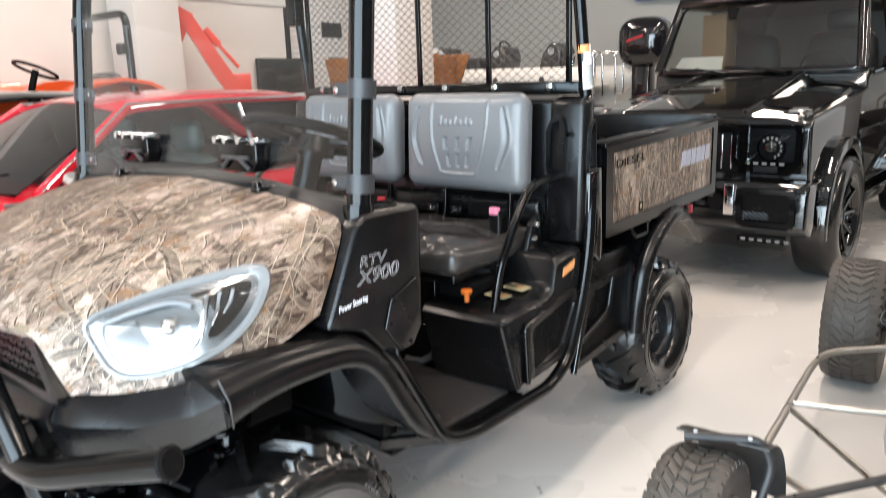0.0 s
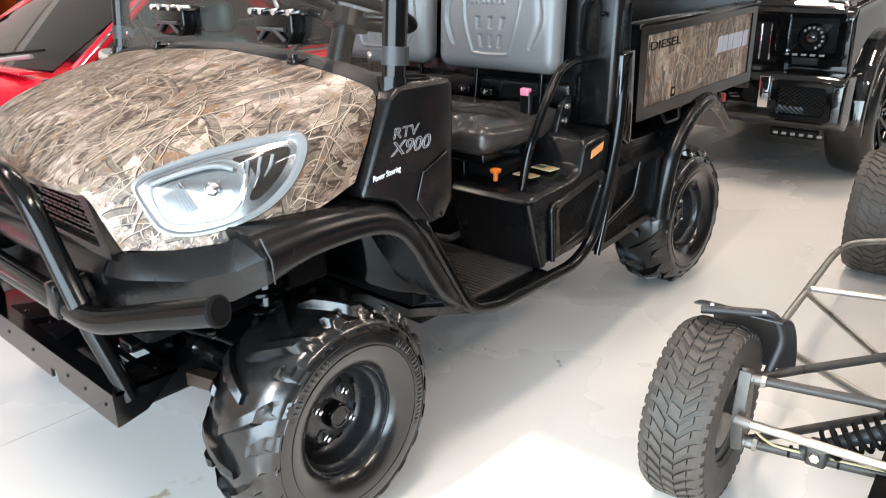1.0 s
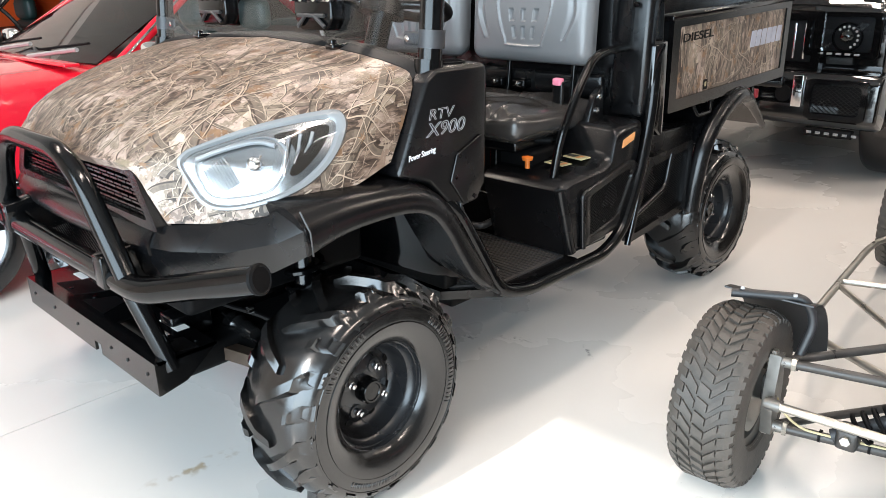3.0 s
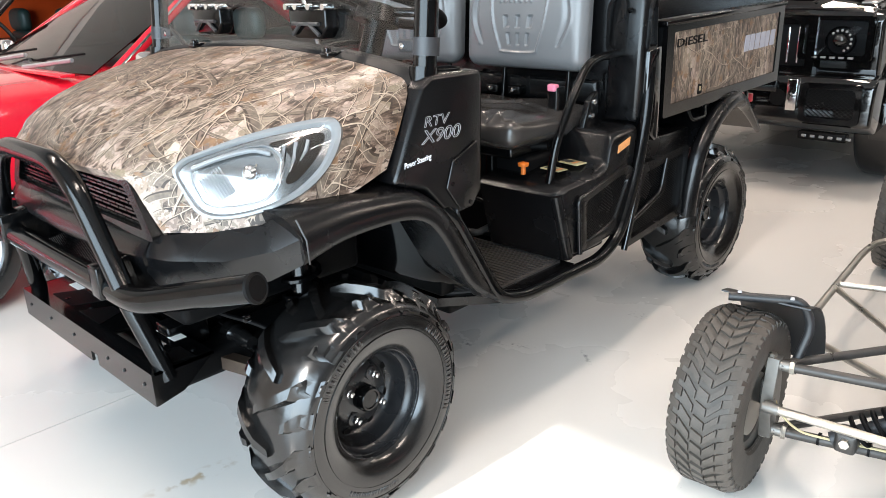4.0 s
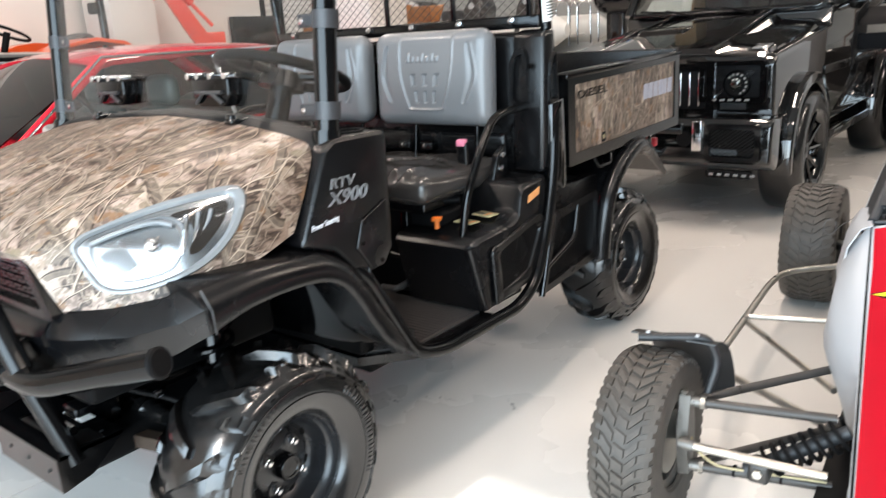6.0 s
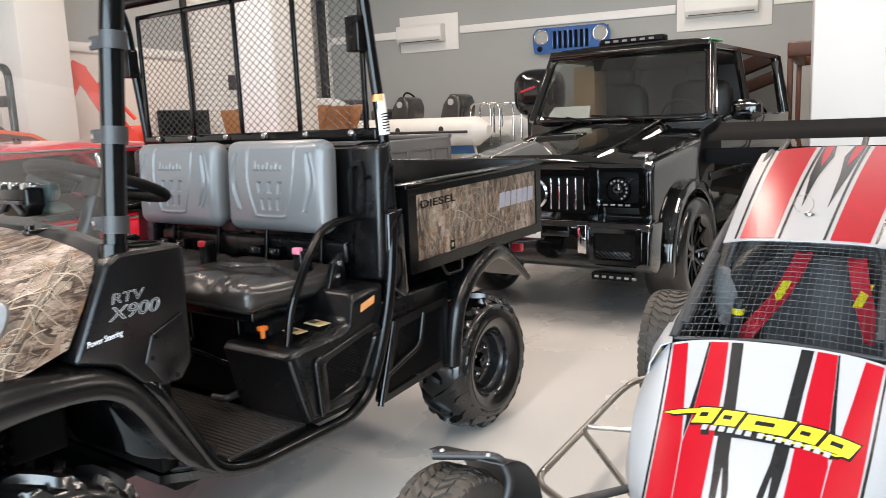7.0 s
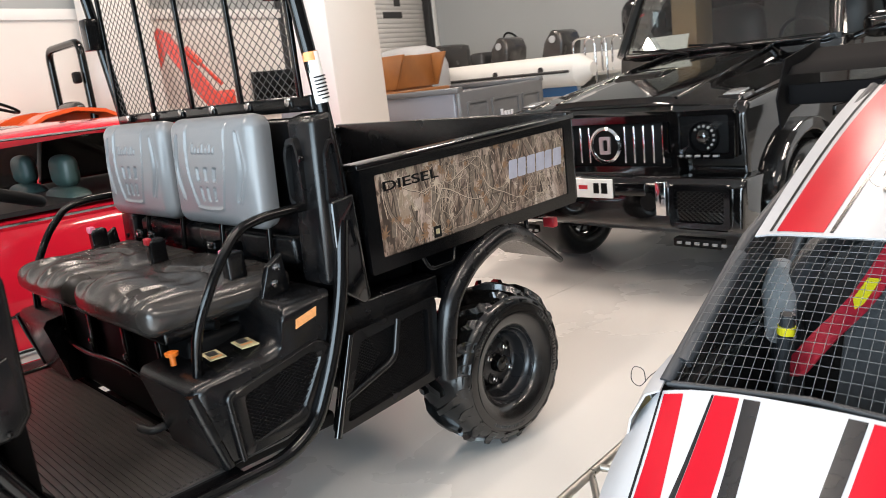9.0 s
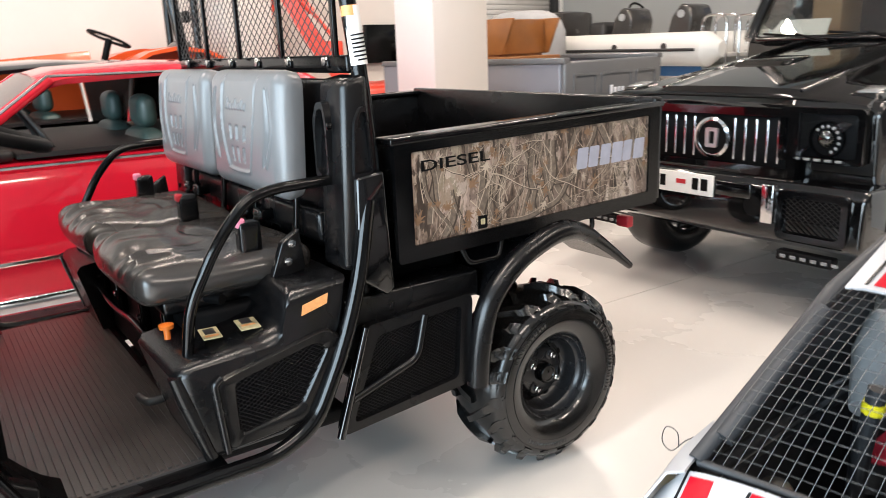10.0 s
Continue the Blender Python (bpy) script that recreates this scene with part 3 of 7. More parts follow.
    # ceiling strip lights
    for i, (x, y) in enumerate(((2.5, -3.5), (2.5, -7.5), (2.5, -11.5), (6.5, -3.5), (6.5, -7.5), (6.5, -11.5), (10.5, -3.5), (10.5, -7.5), (10.5, -11.5))):
        f = tagged(empty("ceiling_light"), "long white ceiling strip light, switched on", "ceiling light", "strip lights")
        f.matrix_basis = ROOM @ pose(x, y, h - 0.5)
        part("housing", box(-0.09, -1.1, 0, 0.09, 1.1, 0.06, 0.01), TRIM_WHITE, f)
        part("lamp_tube", tube([(0, -1.05, -0.02), (0, 1.05, -0.02)], 0.02, 8), FIXTURE, f)
        for q in (-0.8, 0.8):
            part("hanger", tube([(0, q, 0.06), (0, q, 0.5)], 0.004, 6), DARK_METAL, f)
        area("strip_lamp", ROOM @ pose(x, y, h - 0.56), 0.2, 2.1, STRIP, (1.0, 0.84, 0.73))


building()


def air_conditioner(x0, x1, z0, z1, unit):
    ac = tagged(empty("air_conditioner"), "white wall-mounted air conditioner on a white board", "air conditioner", "air conditioners on the wall")
    ac.matrix_basis = ROOM
    part("backing_board", box(x0, -0.025, z0, x1, 0.0, z1, 0.004), TRIM_WHITE, ac)
    a, b, c, d = unit
    part("casing", prism([(-0.02, c), (-0.02, d), (-0.20, d - 0.01), (-0.235, d - 0.06), (-0.235, c + 0.08), (-0.18, c)], "x", a, b, 0.012), TRIM_WHITE, ac)
    part("louvre", box(a + 0.05, -0.225, c + 0.012, b - 0.05, -0.10, c + 0.024), GREY_STEEL, ac)


air_conditioner(1.44, 2.53, 2.58, 3.18, (1.46, 2.30, 2.72, 3.02))
air_conditioner(6.07, 7.38, 2.56, 3.22, (6.2, 7.2, 2.74, 3.06))


def wall_grille():
    """A blue front-end grille hung on the wall as an ornament."""
    BLUE = material("gloss_blue_paint", (0.02, 0.10, 0.32), 0.2, coat=0.6)
    g = tagged(empty("wall_ornament"), "blue car grille with seven slots and two chrome rings", "wall ornament")
    g.matrix_basis = ROOM @ pose(4.47, -0.06, 2.58)
    body = bmesh.new()
    frame_ring(flat([(-.60, -.19), (.60, -.19), (.62, .10), (.55, .20), (-.55, .20), (-.62, .10)], .05), flat([(-.31, -.13), (.31, -.13), (.31, .14), (-.31, .14)] [:2] + [(.31, .0), (.31, .14), (-.31, .14), (-.31, .0)], .02), "y", -.05, .03, bm=body)
    part("body", body, BLUE, g)
    part("back_plate", box(-.58, .02, -.17, .58, .05, .18), INK, g)
    for k in range(8):
        x = -.30 + .6 * k / 7
        part("slat", box(x - .018, -.055, -.14, x + .018, .02, .15, .006), BLUE, g)
    for s in (-1, 1):
        part("lamp_ring", tube([(s * .47 + .11 * math.cos(a), -.06, .06 + .11 * math.sin(a)) for a in (2 * math.pi * k / 28 for k in range(28))], .012, 8, True), CHROME, g)
        part("lamp_bowl", lathe([(.105, -.052), (.06, -.035), (0, -.03)], (s * .47, 0, .06), "y", 24), WALL_GREY, g)
        part("indicator", lathe([(.045, -.055), (.0, -.06)], (s * .50, 0, -.12), "y", 16), INK, g)


wall_grille()

# ---- the camouflaged utility vehicle ----
HOOD = (((0, .275, 1.13), (.35, .26, 1.115), (.6, .245, 1.09), (.685, .235, 1.06), (.70, .19, .97), (.705, .135, .872)),
        ((0, .07, 1.10), (.35, .06, 1.085), (.57, .05, 1.055), (.665, .035, 1.01), (.70, .015, .94), (.715, -.01, .835)),
        ((0, -.14, 1.055), (.33, -.135, 1.04), (.5, -.135, 1.01), (.59, -.14, .965), (.64, -.145, .91), (.665, -.155, .805)),
        ((0, -.30, 1.0), (.3, -.285, .985), (.43, -.275, .955), (.51, -.26, .91), (.55, -.255, .86), (.575, -.255, .785)),
        ((0, -.40, .908), (.20, -.39, .908), (.325, -.37, .906), (.372, -.355, .885), (.408, -.345, .835), (.45, -.333, .776)))


def glide(row, t):
    n = len(row) - 1
    t = min(max(t, 0), n)
    i = min(int(t), n - 1)
    f = t - i
    p1, p2 = Vector(row[i]), Vector(row[i + 1])
    p0 = Vector(row[i - 1]) if i else 2 * p1 - p2
    p3 = Vector(row[i + 2]) if i + 2 <= n else 2 * p2 - p1
    return 0.5 * (2 * p1 + (p2 - p0) * f + (2 * p0 - 5 * p1 + 4 * p2 - p3) * f * f + (3 * p1 - p0 - 3 * p2 + p3) * f ** 3)


def hood_at(u, v, lift=0.0):
    """A place on the hood: u from its rear edge to its lip, v from its middle to its lower side edge."""
    p = glide([glide(r, v) for r in HOOD], u)
    if lift:
        du = glide([glide(r, v) for r in HOOD], min(u + 0.02, 4)) - glide([glide(r, v) for r in HOOD], max(u - 0.02, 0))
        dv = glide([glide(r, min(v + 0.02, 5)) for r in HOOD], u) - glide([glide(r, max(v - 0.02, 0)) for r in HOOD], u)
        n = du.cross(dv).normalized()
        if n.x < 0 and v > 2:
            n = -n
        p = p + n * lift
    return p


def hood_patch(loop, levels, lift, domed=0.0):
    """A panel that follows the hood, filled from a loop of (u, v)."""
    loop = [(p.x, p.y) for p in smooth_line([(a, b, 0) for a, b in loop], 4, True)]
    cu, cv = sum(a for a, _ in loop) / len(loop), sum(b for _, b in loop) / len(loop)
    rings = []
    for k in range(levels):
        s = 1 - k / levels
        rings.append([hood_at(cu + (a - cu) * s, cv + (b - cv) * s, lift + domed * (1 - s * s)) for a, b in loop])
    bm = loft(rings, cap=False)
    bm.verts.ensure_lookup_table()
    n = len(loop)
    bm.faces.new([bm.verts[(levels - 1) * n + i] for i in range(n)])
    return bm


def hood_rim(outer, inner, lift_out, lift_mid, lift_in):
    """A raised border between two loops of (u, v) with equal count."""
    o = smooth_line([(a, b, 0) for a, b in outer], 4, True)
    i = smooth_line([(a, b, 0) for a, b in inner], 4, True)
    rings = [[hood_at(p.x, p.y, lift_out) for p in o], [hood_at(p.x * .75 + q.x * .25, p.y * .75 + q.y * .25, lift_mid) for p, q in zip(o, i)],
             [hood_at(p.x * .3 + q.x * .7, p.y * .3 + q.y * .7, lift_mid) for p, q in zip(o, i)], [hood_at(q.x, q.y, lift_in) for q in i]]
    return loft(rings, cap=False)


def expanded_mesh(y0, x0, x1, z0, z1, dx, dz, r, axis="y"):
    """Diamond wire panel as two families of slanting wires cut to a rectangle; axis: the way it faces."""
    bm = bmesh.new()
    w, h = x1 - x0, z1 - z0
    slope = dz / dx
    for sgn in (1, -1):
        k = -h / slope if sgn > 0 else 0
        end = w if sgn > 0 else w + h / slope
        while k < end:
            a, b = (k, 0.0), (k + sgn * h / slope, h)
            lo, hi = sorted((a[0], b[0]))
            pts = []
            for p, q in ((a, b), (b, a)):
                x, z = p
                if x < 0:
                    z += (0 - x) / (q[0] - p[0]) * (q[1] - p[1])
                    x = 0.0
                if x > w:
                    z += (w - x) / (q[0] - p[0]) * (q[1] - p[1])
                    x = w
                pts.append((x, z))
            (xa, za), (xb, zb) = pts
            if abs(xa - xb) > 0.004:
                off = 0.001 * sgn
                if axis == "y":
                    tube([(x0 + xa, y0 + off, z0 + za), (x0 + xb, y0 + off, z0 + zb)], r, 4, bm=bm)
                else:
                    tube([(y0 + off, x0 + xa, z0 + za), (y0 + off, x0 + xb, z0 + zb)], r, 4, bm=bm)
            k += dx
    return bm


def poly_mesh(poly, x, dy, dz, r):
    """Diamond mesh in a plane x = const, cut to a convex polygon of (y, z)."""
    bm = bmesh.new()
    ys, zs = [p[0] for p in poly], [p[1] for p in poly]
    c = (sum(ys) / len(ys), sum(zs) / len(zs))
    slope = dz / dy
    span = (max(ys) - min(ys)) + (max(zs) - min(zs)) / slope
    for sgn in (1, -1):
        k = -span
        while k < span:
            o, d = (c[0] + k, c[1]), (1.0, sgn * slope)
            t0, t1 = -9.0, 9.0
            for (ay, az), (by, bz) in zip(poly, poly[1:] + poly[:1]):
                ny, nz = -(bz - az), by - ay
                if (c[0] - ay) * ny + (c[1] - az) * nz < 0:
                    ny, nz = -ny, -nz
                den = d[0] * ny + d[1] * nz
                num = (o[0] - ay) * ny + (o[1] - az) * nz
                if abs(den) > 1e-9:
                    t = -num / den
                    if den > 0:
                        t0 = max(t0, t)
                    else:
                        t1 = min(t1, t)
                elif num < 0:
                    t0, t1 = 1, 0
            if t1 - t0 > 0.006:
                tube([(x, o[0] + d[0] * t0, o[1] + d[1] * t0), (x, o[0] + d[0] * t1, o[1] + d[1] * t1)], r, 4, bm=bm)
            k += dy
    return bm


def shrink(poly, d):
    cy, cz = sum(p[0] for p in poly) / len(poly), sum(p[1] for p in poly) / len(poly)
    out = []
    for y, z in poly:
        l = math.hypot(y - cy, z - cz)
        out.append((y - (y - cy) / l * d, z - (z - cz) / l * d))
    return out


def pad(x0, x1, y0, y1, z0, z1, r, crown, cuts=7):
    """An upholstered block with soft edges and a slightly swollen face."""
    bm = box(x0, y0, z0, x1, y1, z1)
    bmesh.ops.subdivide_edges(bm, edges=bm.edges[:], cuts=cuts, use_grid_fill=True)
    c = Vector(((x0 + x1) / 2, (y0 + y1) / 2, (z0 + z1) / 2))
    half = Vector(((x1 - x0) / 2, (y1 - y0) / 2, (z1 - z0) / 2))
    for v in bm.verts:
        p = v.co - c
        core = Vector([max(-(h - r), min(h - r, q)) for q, h in zip(p, half)])
        d = p - core
        if d.length > 1e-6:
            p = core + d.normalized() * r
        q = Vector((p.x / half.x, p.y / half.y, p.z / half.z))
        p = p + crown * Vector(((1 - q.y ** 2) * (1 - q.z ** 2) * q.x, (1 - q.x ** 2) * (1 - q.z ** 2) * q.y, (1 - q.x ** 2) * (1 - q.y ** 2) * q.z))
        v.co = c + p
    return bm


def near_line(x, z, pts):
    """Distance to a bent line and how far along it the nearest spot lies, 0 to 1."""
    best, where = 9.0, 0.0
    for i, ((ax, az), (bx, bz)) in enumerate(zip(pts, pts[1:])):
        dx, dz = bx - ax, bz - az
        t = max(0.0, min(1.0, ((x - ax) * dx + (z - az) * dz) / (dx * dx + dz * dz)))
        d = math.hypot(x - ax - t * dx, z - az - t * dz)
        if d < best:
            best, where = d, (i + t) / (len(pts) - 1)
    return best, where


def moulded_backrest(hw=.270, hh=.172, hd=.056, r=.046, nx=170, nz=110):
    """A moulded backrest: a finely meshed face with pressed channels, pads and plain raised marks."""
    panel = [(-.128, .150), (-.122, .02), (-.088, -.090), (-.066, -.112), (.066, -.112), (.088, -.090), (.122, .02), (.128, .150)]
    slots = []
    for row, (z, w) in enumerate(((-.005, .026), (-.066, .017))):
        for k in (-1, 0, 1):
            slots.append((k * (.054 - .012 * row), z, w * .36, .020, .12 * k))
    marks = ((-.082, .010, .030), (-.060, .011, .018), (-.036, .010, .016), (-.014, .010, .028), (.010, .011, .016), (.034, .008, .026), (.056, .011, .016))

    def bend(*pts):
        return [(p.x, p.z) for p in smooth_line([(a, 0, b) for a, b in pts], 5)]
    panel = bend(*panel)
    flutes = [(bend((q * .188, .120), (q * .206, .01), (q * .170, -.085)), bend((q * .204, .118), (q * .224, .01), (q * .188, -.085))) for q in (-1, 1)]

    def press(x, z):
        out = 0.0
        d, _ = near_line(x, z, panel)
        out += .0042 * math.exp(-(d / .0038) ** 2)
        if abs(x) < .128 - max(0, .02 - z) * .36 and z > -.112:
            out -= .0035 * min(1.0, d / .010)
        for dip, edge in flutes:
            d, t = near_line(x, z, dip)
            out -= .0075 * math.exp(-(d / (.003 + .008 * math.sin(math.pi * t))) ** 2)
            d, t = near_line(x, z, edge)
            out += .0035 * math.exp(-(d / .005) ** 2)
        for sx, sz, w, h, lean in slots:
            ex, ez = abs(x - sx - lean * (z - sz)) - w, abs(z - sz) - h
            e = math.hypot(max(ex, 0), max(ez, 0)) + min(max(ex, ez), 0)
            out -= .0085 * max(0.0, min(1.0, (.0025 - e) / .0035))
        for mx, w, h in marks:
            ex, ez = abs(x - mx - .12 * (z - .07)) - w / 2, abs(z - .062 - h / 2) - h / 2
            out += .0045 * max(0.0, min(1.0, (.0025 - max(ex, ez)) / .0025))
        return out
    rows = []
    for j in range(nz + 1):
        row = []
        for i in range(nx + 1):
            x, z = hw * (2 * i / nx - 1), hh * (2 * j / nz - 1)
            dx, dz = max(0, abs(x) - (hw - r)), max(0, abs(z) - (hh - r))
            m = max(dx, dz)
            l = math.hypot(dx, dz)
            if l > 1e-9:
                k = m / l
                dx, dz = dx * k, dz * k
                x, z = math.copysign(hw - r + dx, x) if dx else x, math.copysign(hh - r + dz, z) if dz else z
            fall = r - math.sqrt(max(0.0, r * r - m * m))
            swell = .020 * (1 - (x / hw) ** 2) * (1 - (z / hh) ** 2)
            row.append(Vector((x, -hd + fall * .9 - swell - (press(x, z) if m < .01 else press(x, z) * max(0, 1 - m / r)), z)))
        rows.append(row)
    bm = sheet(rows)
    rim = [e for e in bm.edges if e.is_boundary]
    made = bmesh.ops.extrude_edge_only(bm, edges=rim)["geom"]
    for v in made:
        if isinstance(v, bmesh.types.BMVert):
            v.co.y = .018
            v.co.x, v.co.z = v.co.x * .96, v.co.z * .96
    bmesh.ops.holes_fill(bm, edges=[e for e in bm.edges if e.is_boundary])
    return bm


def seat_pad(cx, s):
    """A boxy stuffed cushion whose cover has slackened into folds towards its front edge."""
    bm = pad(cx - .272, cx + .272, .790, 1.250, .778, .872, .038, .022, cuts=34)
    for v in bm.verts:
        x, y = (v.co.x - cx) / .272, (v.co.y - .79) / .46
        up = max(0.0, (v.co.z - .82) / .06)
        front = math.exp(-((y - .10) / .20) ** 2)
        n = noise.noise(Vector((v.co.x * 7 + 3 * s, v.co.y * 2.2, 1.7)))
        n2 = noise.noise(Vector((v.co.x * 13 + 5 * s, v.co.y * 8, 4.2)))
        fold = math.sin(11 * x + 7 * n + 3 * y) * .5 + .5
        v.co.z += up * (front * .017 * fold ** 2 - .012 * math.exp(-((y - .42) / .10) ** 2) * (1 - x * x) + .007 * n + .004 * n2)
        v.co.z -= up * .009 * math.exp(-((y - .55 - .06 * math.sin(5 * x)) / .022) ** 2) * (1 - x ** 4)
        v.co.y -= (1 - up) * .004 * n * (y < .1)
    return bm


def utility_vehicle():
    car = tagged(empty("utility_vehicle"), "black diesel utility vehicle with a woodland-camouflage hood and cargo bed", "utility vehicle")

    # hood
    rows = [[hood_at(u / 4, v / 4) for v in range(20, -1, -1)] for u in range(17)]
    full = [r + [Vector((-p.x, p.y, p.z)) for p in r[-2::-1]] for r in rows]
    lip = [Vector((p.x * 0.985, p.y + 0.012, p.z - 0.02)) for p in full[-1]]
    part("hood", sheet(full + [lip], 0.006), CAMO, car, "hood printed with a brown woodland camouflage pattern", 50)
    hood = car.children[-1]
    across, along_hood = [0.0], [0.0]
    for k in range(40):
        across.append(across[-1] + (hood_at(2, (k + 1) / 8) - hood_at(2, k / 8)).length)
        along_hood.append(along_hood[-1] + (hood_at((k + 1) / 10, 1) - hood_at(k / 10, 1)).length)

    def on_hood(a, b, lift):
        v, u = np.interp(abs(a), across, np.arange(41) / 8), np.interp(b, along_hood, np.arange(41) / 10)
        p = hood_at(float(u), float(v), lift)
        return Vector((-p.x, p.y, p.z)) if a < 0 else p
    wide, deep = across[-1] - .006, along_hood[-1] - .004
    pale, dark, leaf, bark = twig_print(11, 165, ((-wide, wide), (0, deep)), lambda a, b: abs(a) < wide and .004 < b < deep, on_hood, math.pi / 2 - .35, .55, (.0022, .0050), 90)
    for name, bm, m in (("twig_print", pale, TWIG_PALE), ("shade_print", dark, TWIG_DARK), ("leaf_print", leaf, TWIG_BROWN), ("bark_print", bark, TWIG_BARK)):
        tagged(part(name, bm, m, hood), kind="stuff")
    cowl_front = [hood_at(0, v / 4, -0.002) for v in range(12, -1, -1)]
    cowl_front = cowl_front + [Vector((-p.x, p.y, p.z)) for p in cowl_front[-2::-1]]
    back = [Vector((p.x, 0.30 + 0.05 * (1 - abs(p.x) / 0.7), p.z + 0.012)) for p in cowl_front]
    drop = [Vector((p.x, p.y + 0.01, p.z - 0.08)) for p in back]
    part("cowl", sheet([cowl_front, [a * 0.5 + b * 0.5 + Vector((0, 0, 0.006)) for a, b in zip(cowl_front, back)], back, drop], -0.004), COWL_BLACK, car)
    for x in (-0.36, 0.36):
        latch = box(x - 0.018, 0.235, 1.113, x + 0.018, 0.30, 1.128, 0.004)
        box(x - 0.03, 0.25, 1.118, x - 0.005, 0.268, 1.138, 0.003, bm=latch)
        part("hood_latch", latch, GLOSSY, car)

    # head lamps
    rim = ((3.31, 2.9), (3.1, 2.48), (2.75, 2.43), (1.98, 2.6), (1.2, 2.83), (1.03, 3.1), (1.03, 3.65), (1.2, 4.2), (1.53, 4.58), (2.05, 4.75), (2.78, 4.73), (3.2, 4.53), (3.33, 4.05))
    inner = ((3.24, 2.98), (3.04, 2.62), (2.72, 2.60), (2.03, 2.82), (1.5, 3.0), (1.2, 3.2), (1.2, 3.62), (1.36, 4.14), (1.70, 4.49), (2.12, 4.62), (2.75, 4.58), (3.12, 4.38), (3.24, 3.9))
    refl = ((3.12, 3.02), (2.86, 2.74), (2.10, 2.98), (1.86, 3.38), (1.83, 4.0), (2.05, 4.46), (2.40, 4.54), (3.06, 4.28), (3.17, 3.7))
    for flip in (False, True):
        def side(bm):
            if flip:
                bmesh.ops.transform(bm, matrix=Matrix.Diagonal((-1, 1, 1, 1)), verts=bm.verts)
            return bm
        lamp = part("headlight", side(hood_patch(inner, 5, 0.002)), LAMP_SILVER, car, "large clear headlight with a bright reflector")
        part("lamp_border", side(hood_rim(rim, inner, 0.0, 0.011, 0.003)), LAMP_WHITE, lamp, "frosted white lamp border")
        part("reflector", side(hood_patch(refl, 6, 0.005, -0.012)), MIRROR_LAMP, lamp)
        part("bowl_border", side(hood_rim(refl, [(a * .93 + 2.45 * .07, b * .93 + 3.7 * .07) for a, b in refl], .004, .008, .004)), LAMP_WHITE, lamp)
        for k in range(9):
            a, c = hood_at(3.02 - .045 * k, 3.25 - .02 * k, .008), hood_at(2.98 - .045 * k, 4.22 - .015 * k, .008)
            part("reflector_flute", side(tube([a, (a + c) / 2 + Vector((.003, -.002, 0)), c], .0022, 5)), MIRROR_LAMP, lamp)
        part("running_light", side(tube(smooth_line([hood_at(3.0, 2.85, .010), hood_at(2.6, 2.9, .011), hood_at(2.15, 3.15, .011), hood_at(1.95, 3.5, .010)], 5), .006, 8)), LAMP_WHITE, lamp)
        part("smoked_chamber", side(hood_patch(((1.28, 3.3), (1.30, 3.66), (1.46, 4.05), (1.72, 4.34), (1.86, 4.30), (1.74, 3.95), (1.76, 3.5), (1.90, 3.12), (1.6, 3.18)), 4, 0.0045)), LAMP_BROWN, lamp, "smoked lamp chamber")
        for k in range(3):
            a = hood_at(1.75 - 0.14 * k, 3.35 + 0.05 * k, 0.009)
            c = hood_at(1.95 - 0.16 * k, 4.3 - 0.18 * k, 0.009)
            part("chamber_fin", side(tube([a, (a + c) / 2 + Vector((0.004, 0, 0)), c], [.007, .005, .002], 6)), CHROME, lamp)
        part("bulb", side(ellipsoid(hood_at(2.3, 3.8, 0.012), (0.018, 0.018, 0.018))), MIRROR_LAMP, lamp)
        part("lens", side(hood_patch(inner, 5, 0.010, 0.010)), LENS, lamp)

    # nose: grille, bumper fascia and lower mesh
    part("nose_core", box(-0.44, -0.31, 0.52, 0.44, 0.25, 0.87, 0.02), INK, car)
    surround = frame_ring(flat([(-0.365, 0.893), (0.365, 0.893), (0.455, 0.758), (-0.455, 0.758)], .02), flat([(-0.335, 0.876), (0.335, 0.876), (0.405, 0.778), (-0.405, 0.778)], .015), "y", -0.358, -0.315)
    part("grille_surround", surround, PLASTIC, car)
    slats = bmesh.new()
    for k in range(9):
        z = 0.780 + 0.0108 * k
        w = 0.404 - 0.070 * k / 9
        x = -w - .012 * (k % 2)
        while x < w:
            box(max(x, -w), -0.343 - .003 * (k % 2), z, min(x + 0.040, w), -0.318, z + 0.0055, bm=slats)
            x += 0.046
    for x in (-.36, -.24, -.12, .12, .24, .36):
        box(x - .002, -0.338, .778, x + .002, -0.318, .873 if abs(x) < .3 else .83, bm=slats)
    part("grille_slats", slats, PLASTIC, car)
    part("nose_badge", lathe([(0.05, 0.0), (0.05, -0.012), (0.038, -0.016), (0.0, -0.014)], (0, -0.345, 0.832), "y", 24), CHROME, car, "round chrome nose badge")
    def station(x0, y0, z0, x1, y1, z1, x2, y2, z2):
        p = [Vector((x0, y0, z0)), Vector((x1, y1, z1)), Vector((x2, y2, z2))]
        return [p[0], p[0] * .3 + p[1] * .7 + Vector((0, 0, .004)), p[1], p[1] * .4 + p[2] * .6, p[2], Vector((x2 * 0.93, y2 + 0.05, z2))]
    fas = [station(0, -.365, .755, 0, -.39, .72, 0, -.375, .65), station(.30, -.362, .752, .33, -.385, .715, .36, -.362, .635), station(.45, -.338, .772, .50, -.355, .725, .47, -.338, .632),
           station(.565, -.268, .785, .63, -.29, .735, .60, -.285, .650), station(.655, -.20, .803, .715, -.215, .757, .69, -.215, .682), station(.70, -.172, .830, .774, -.178, .790, .770, -.170, .730)]
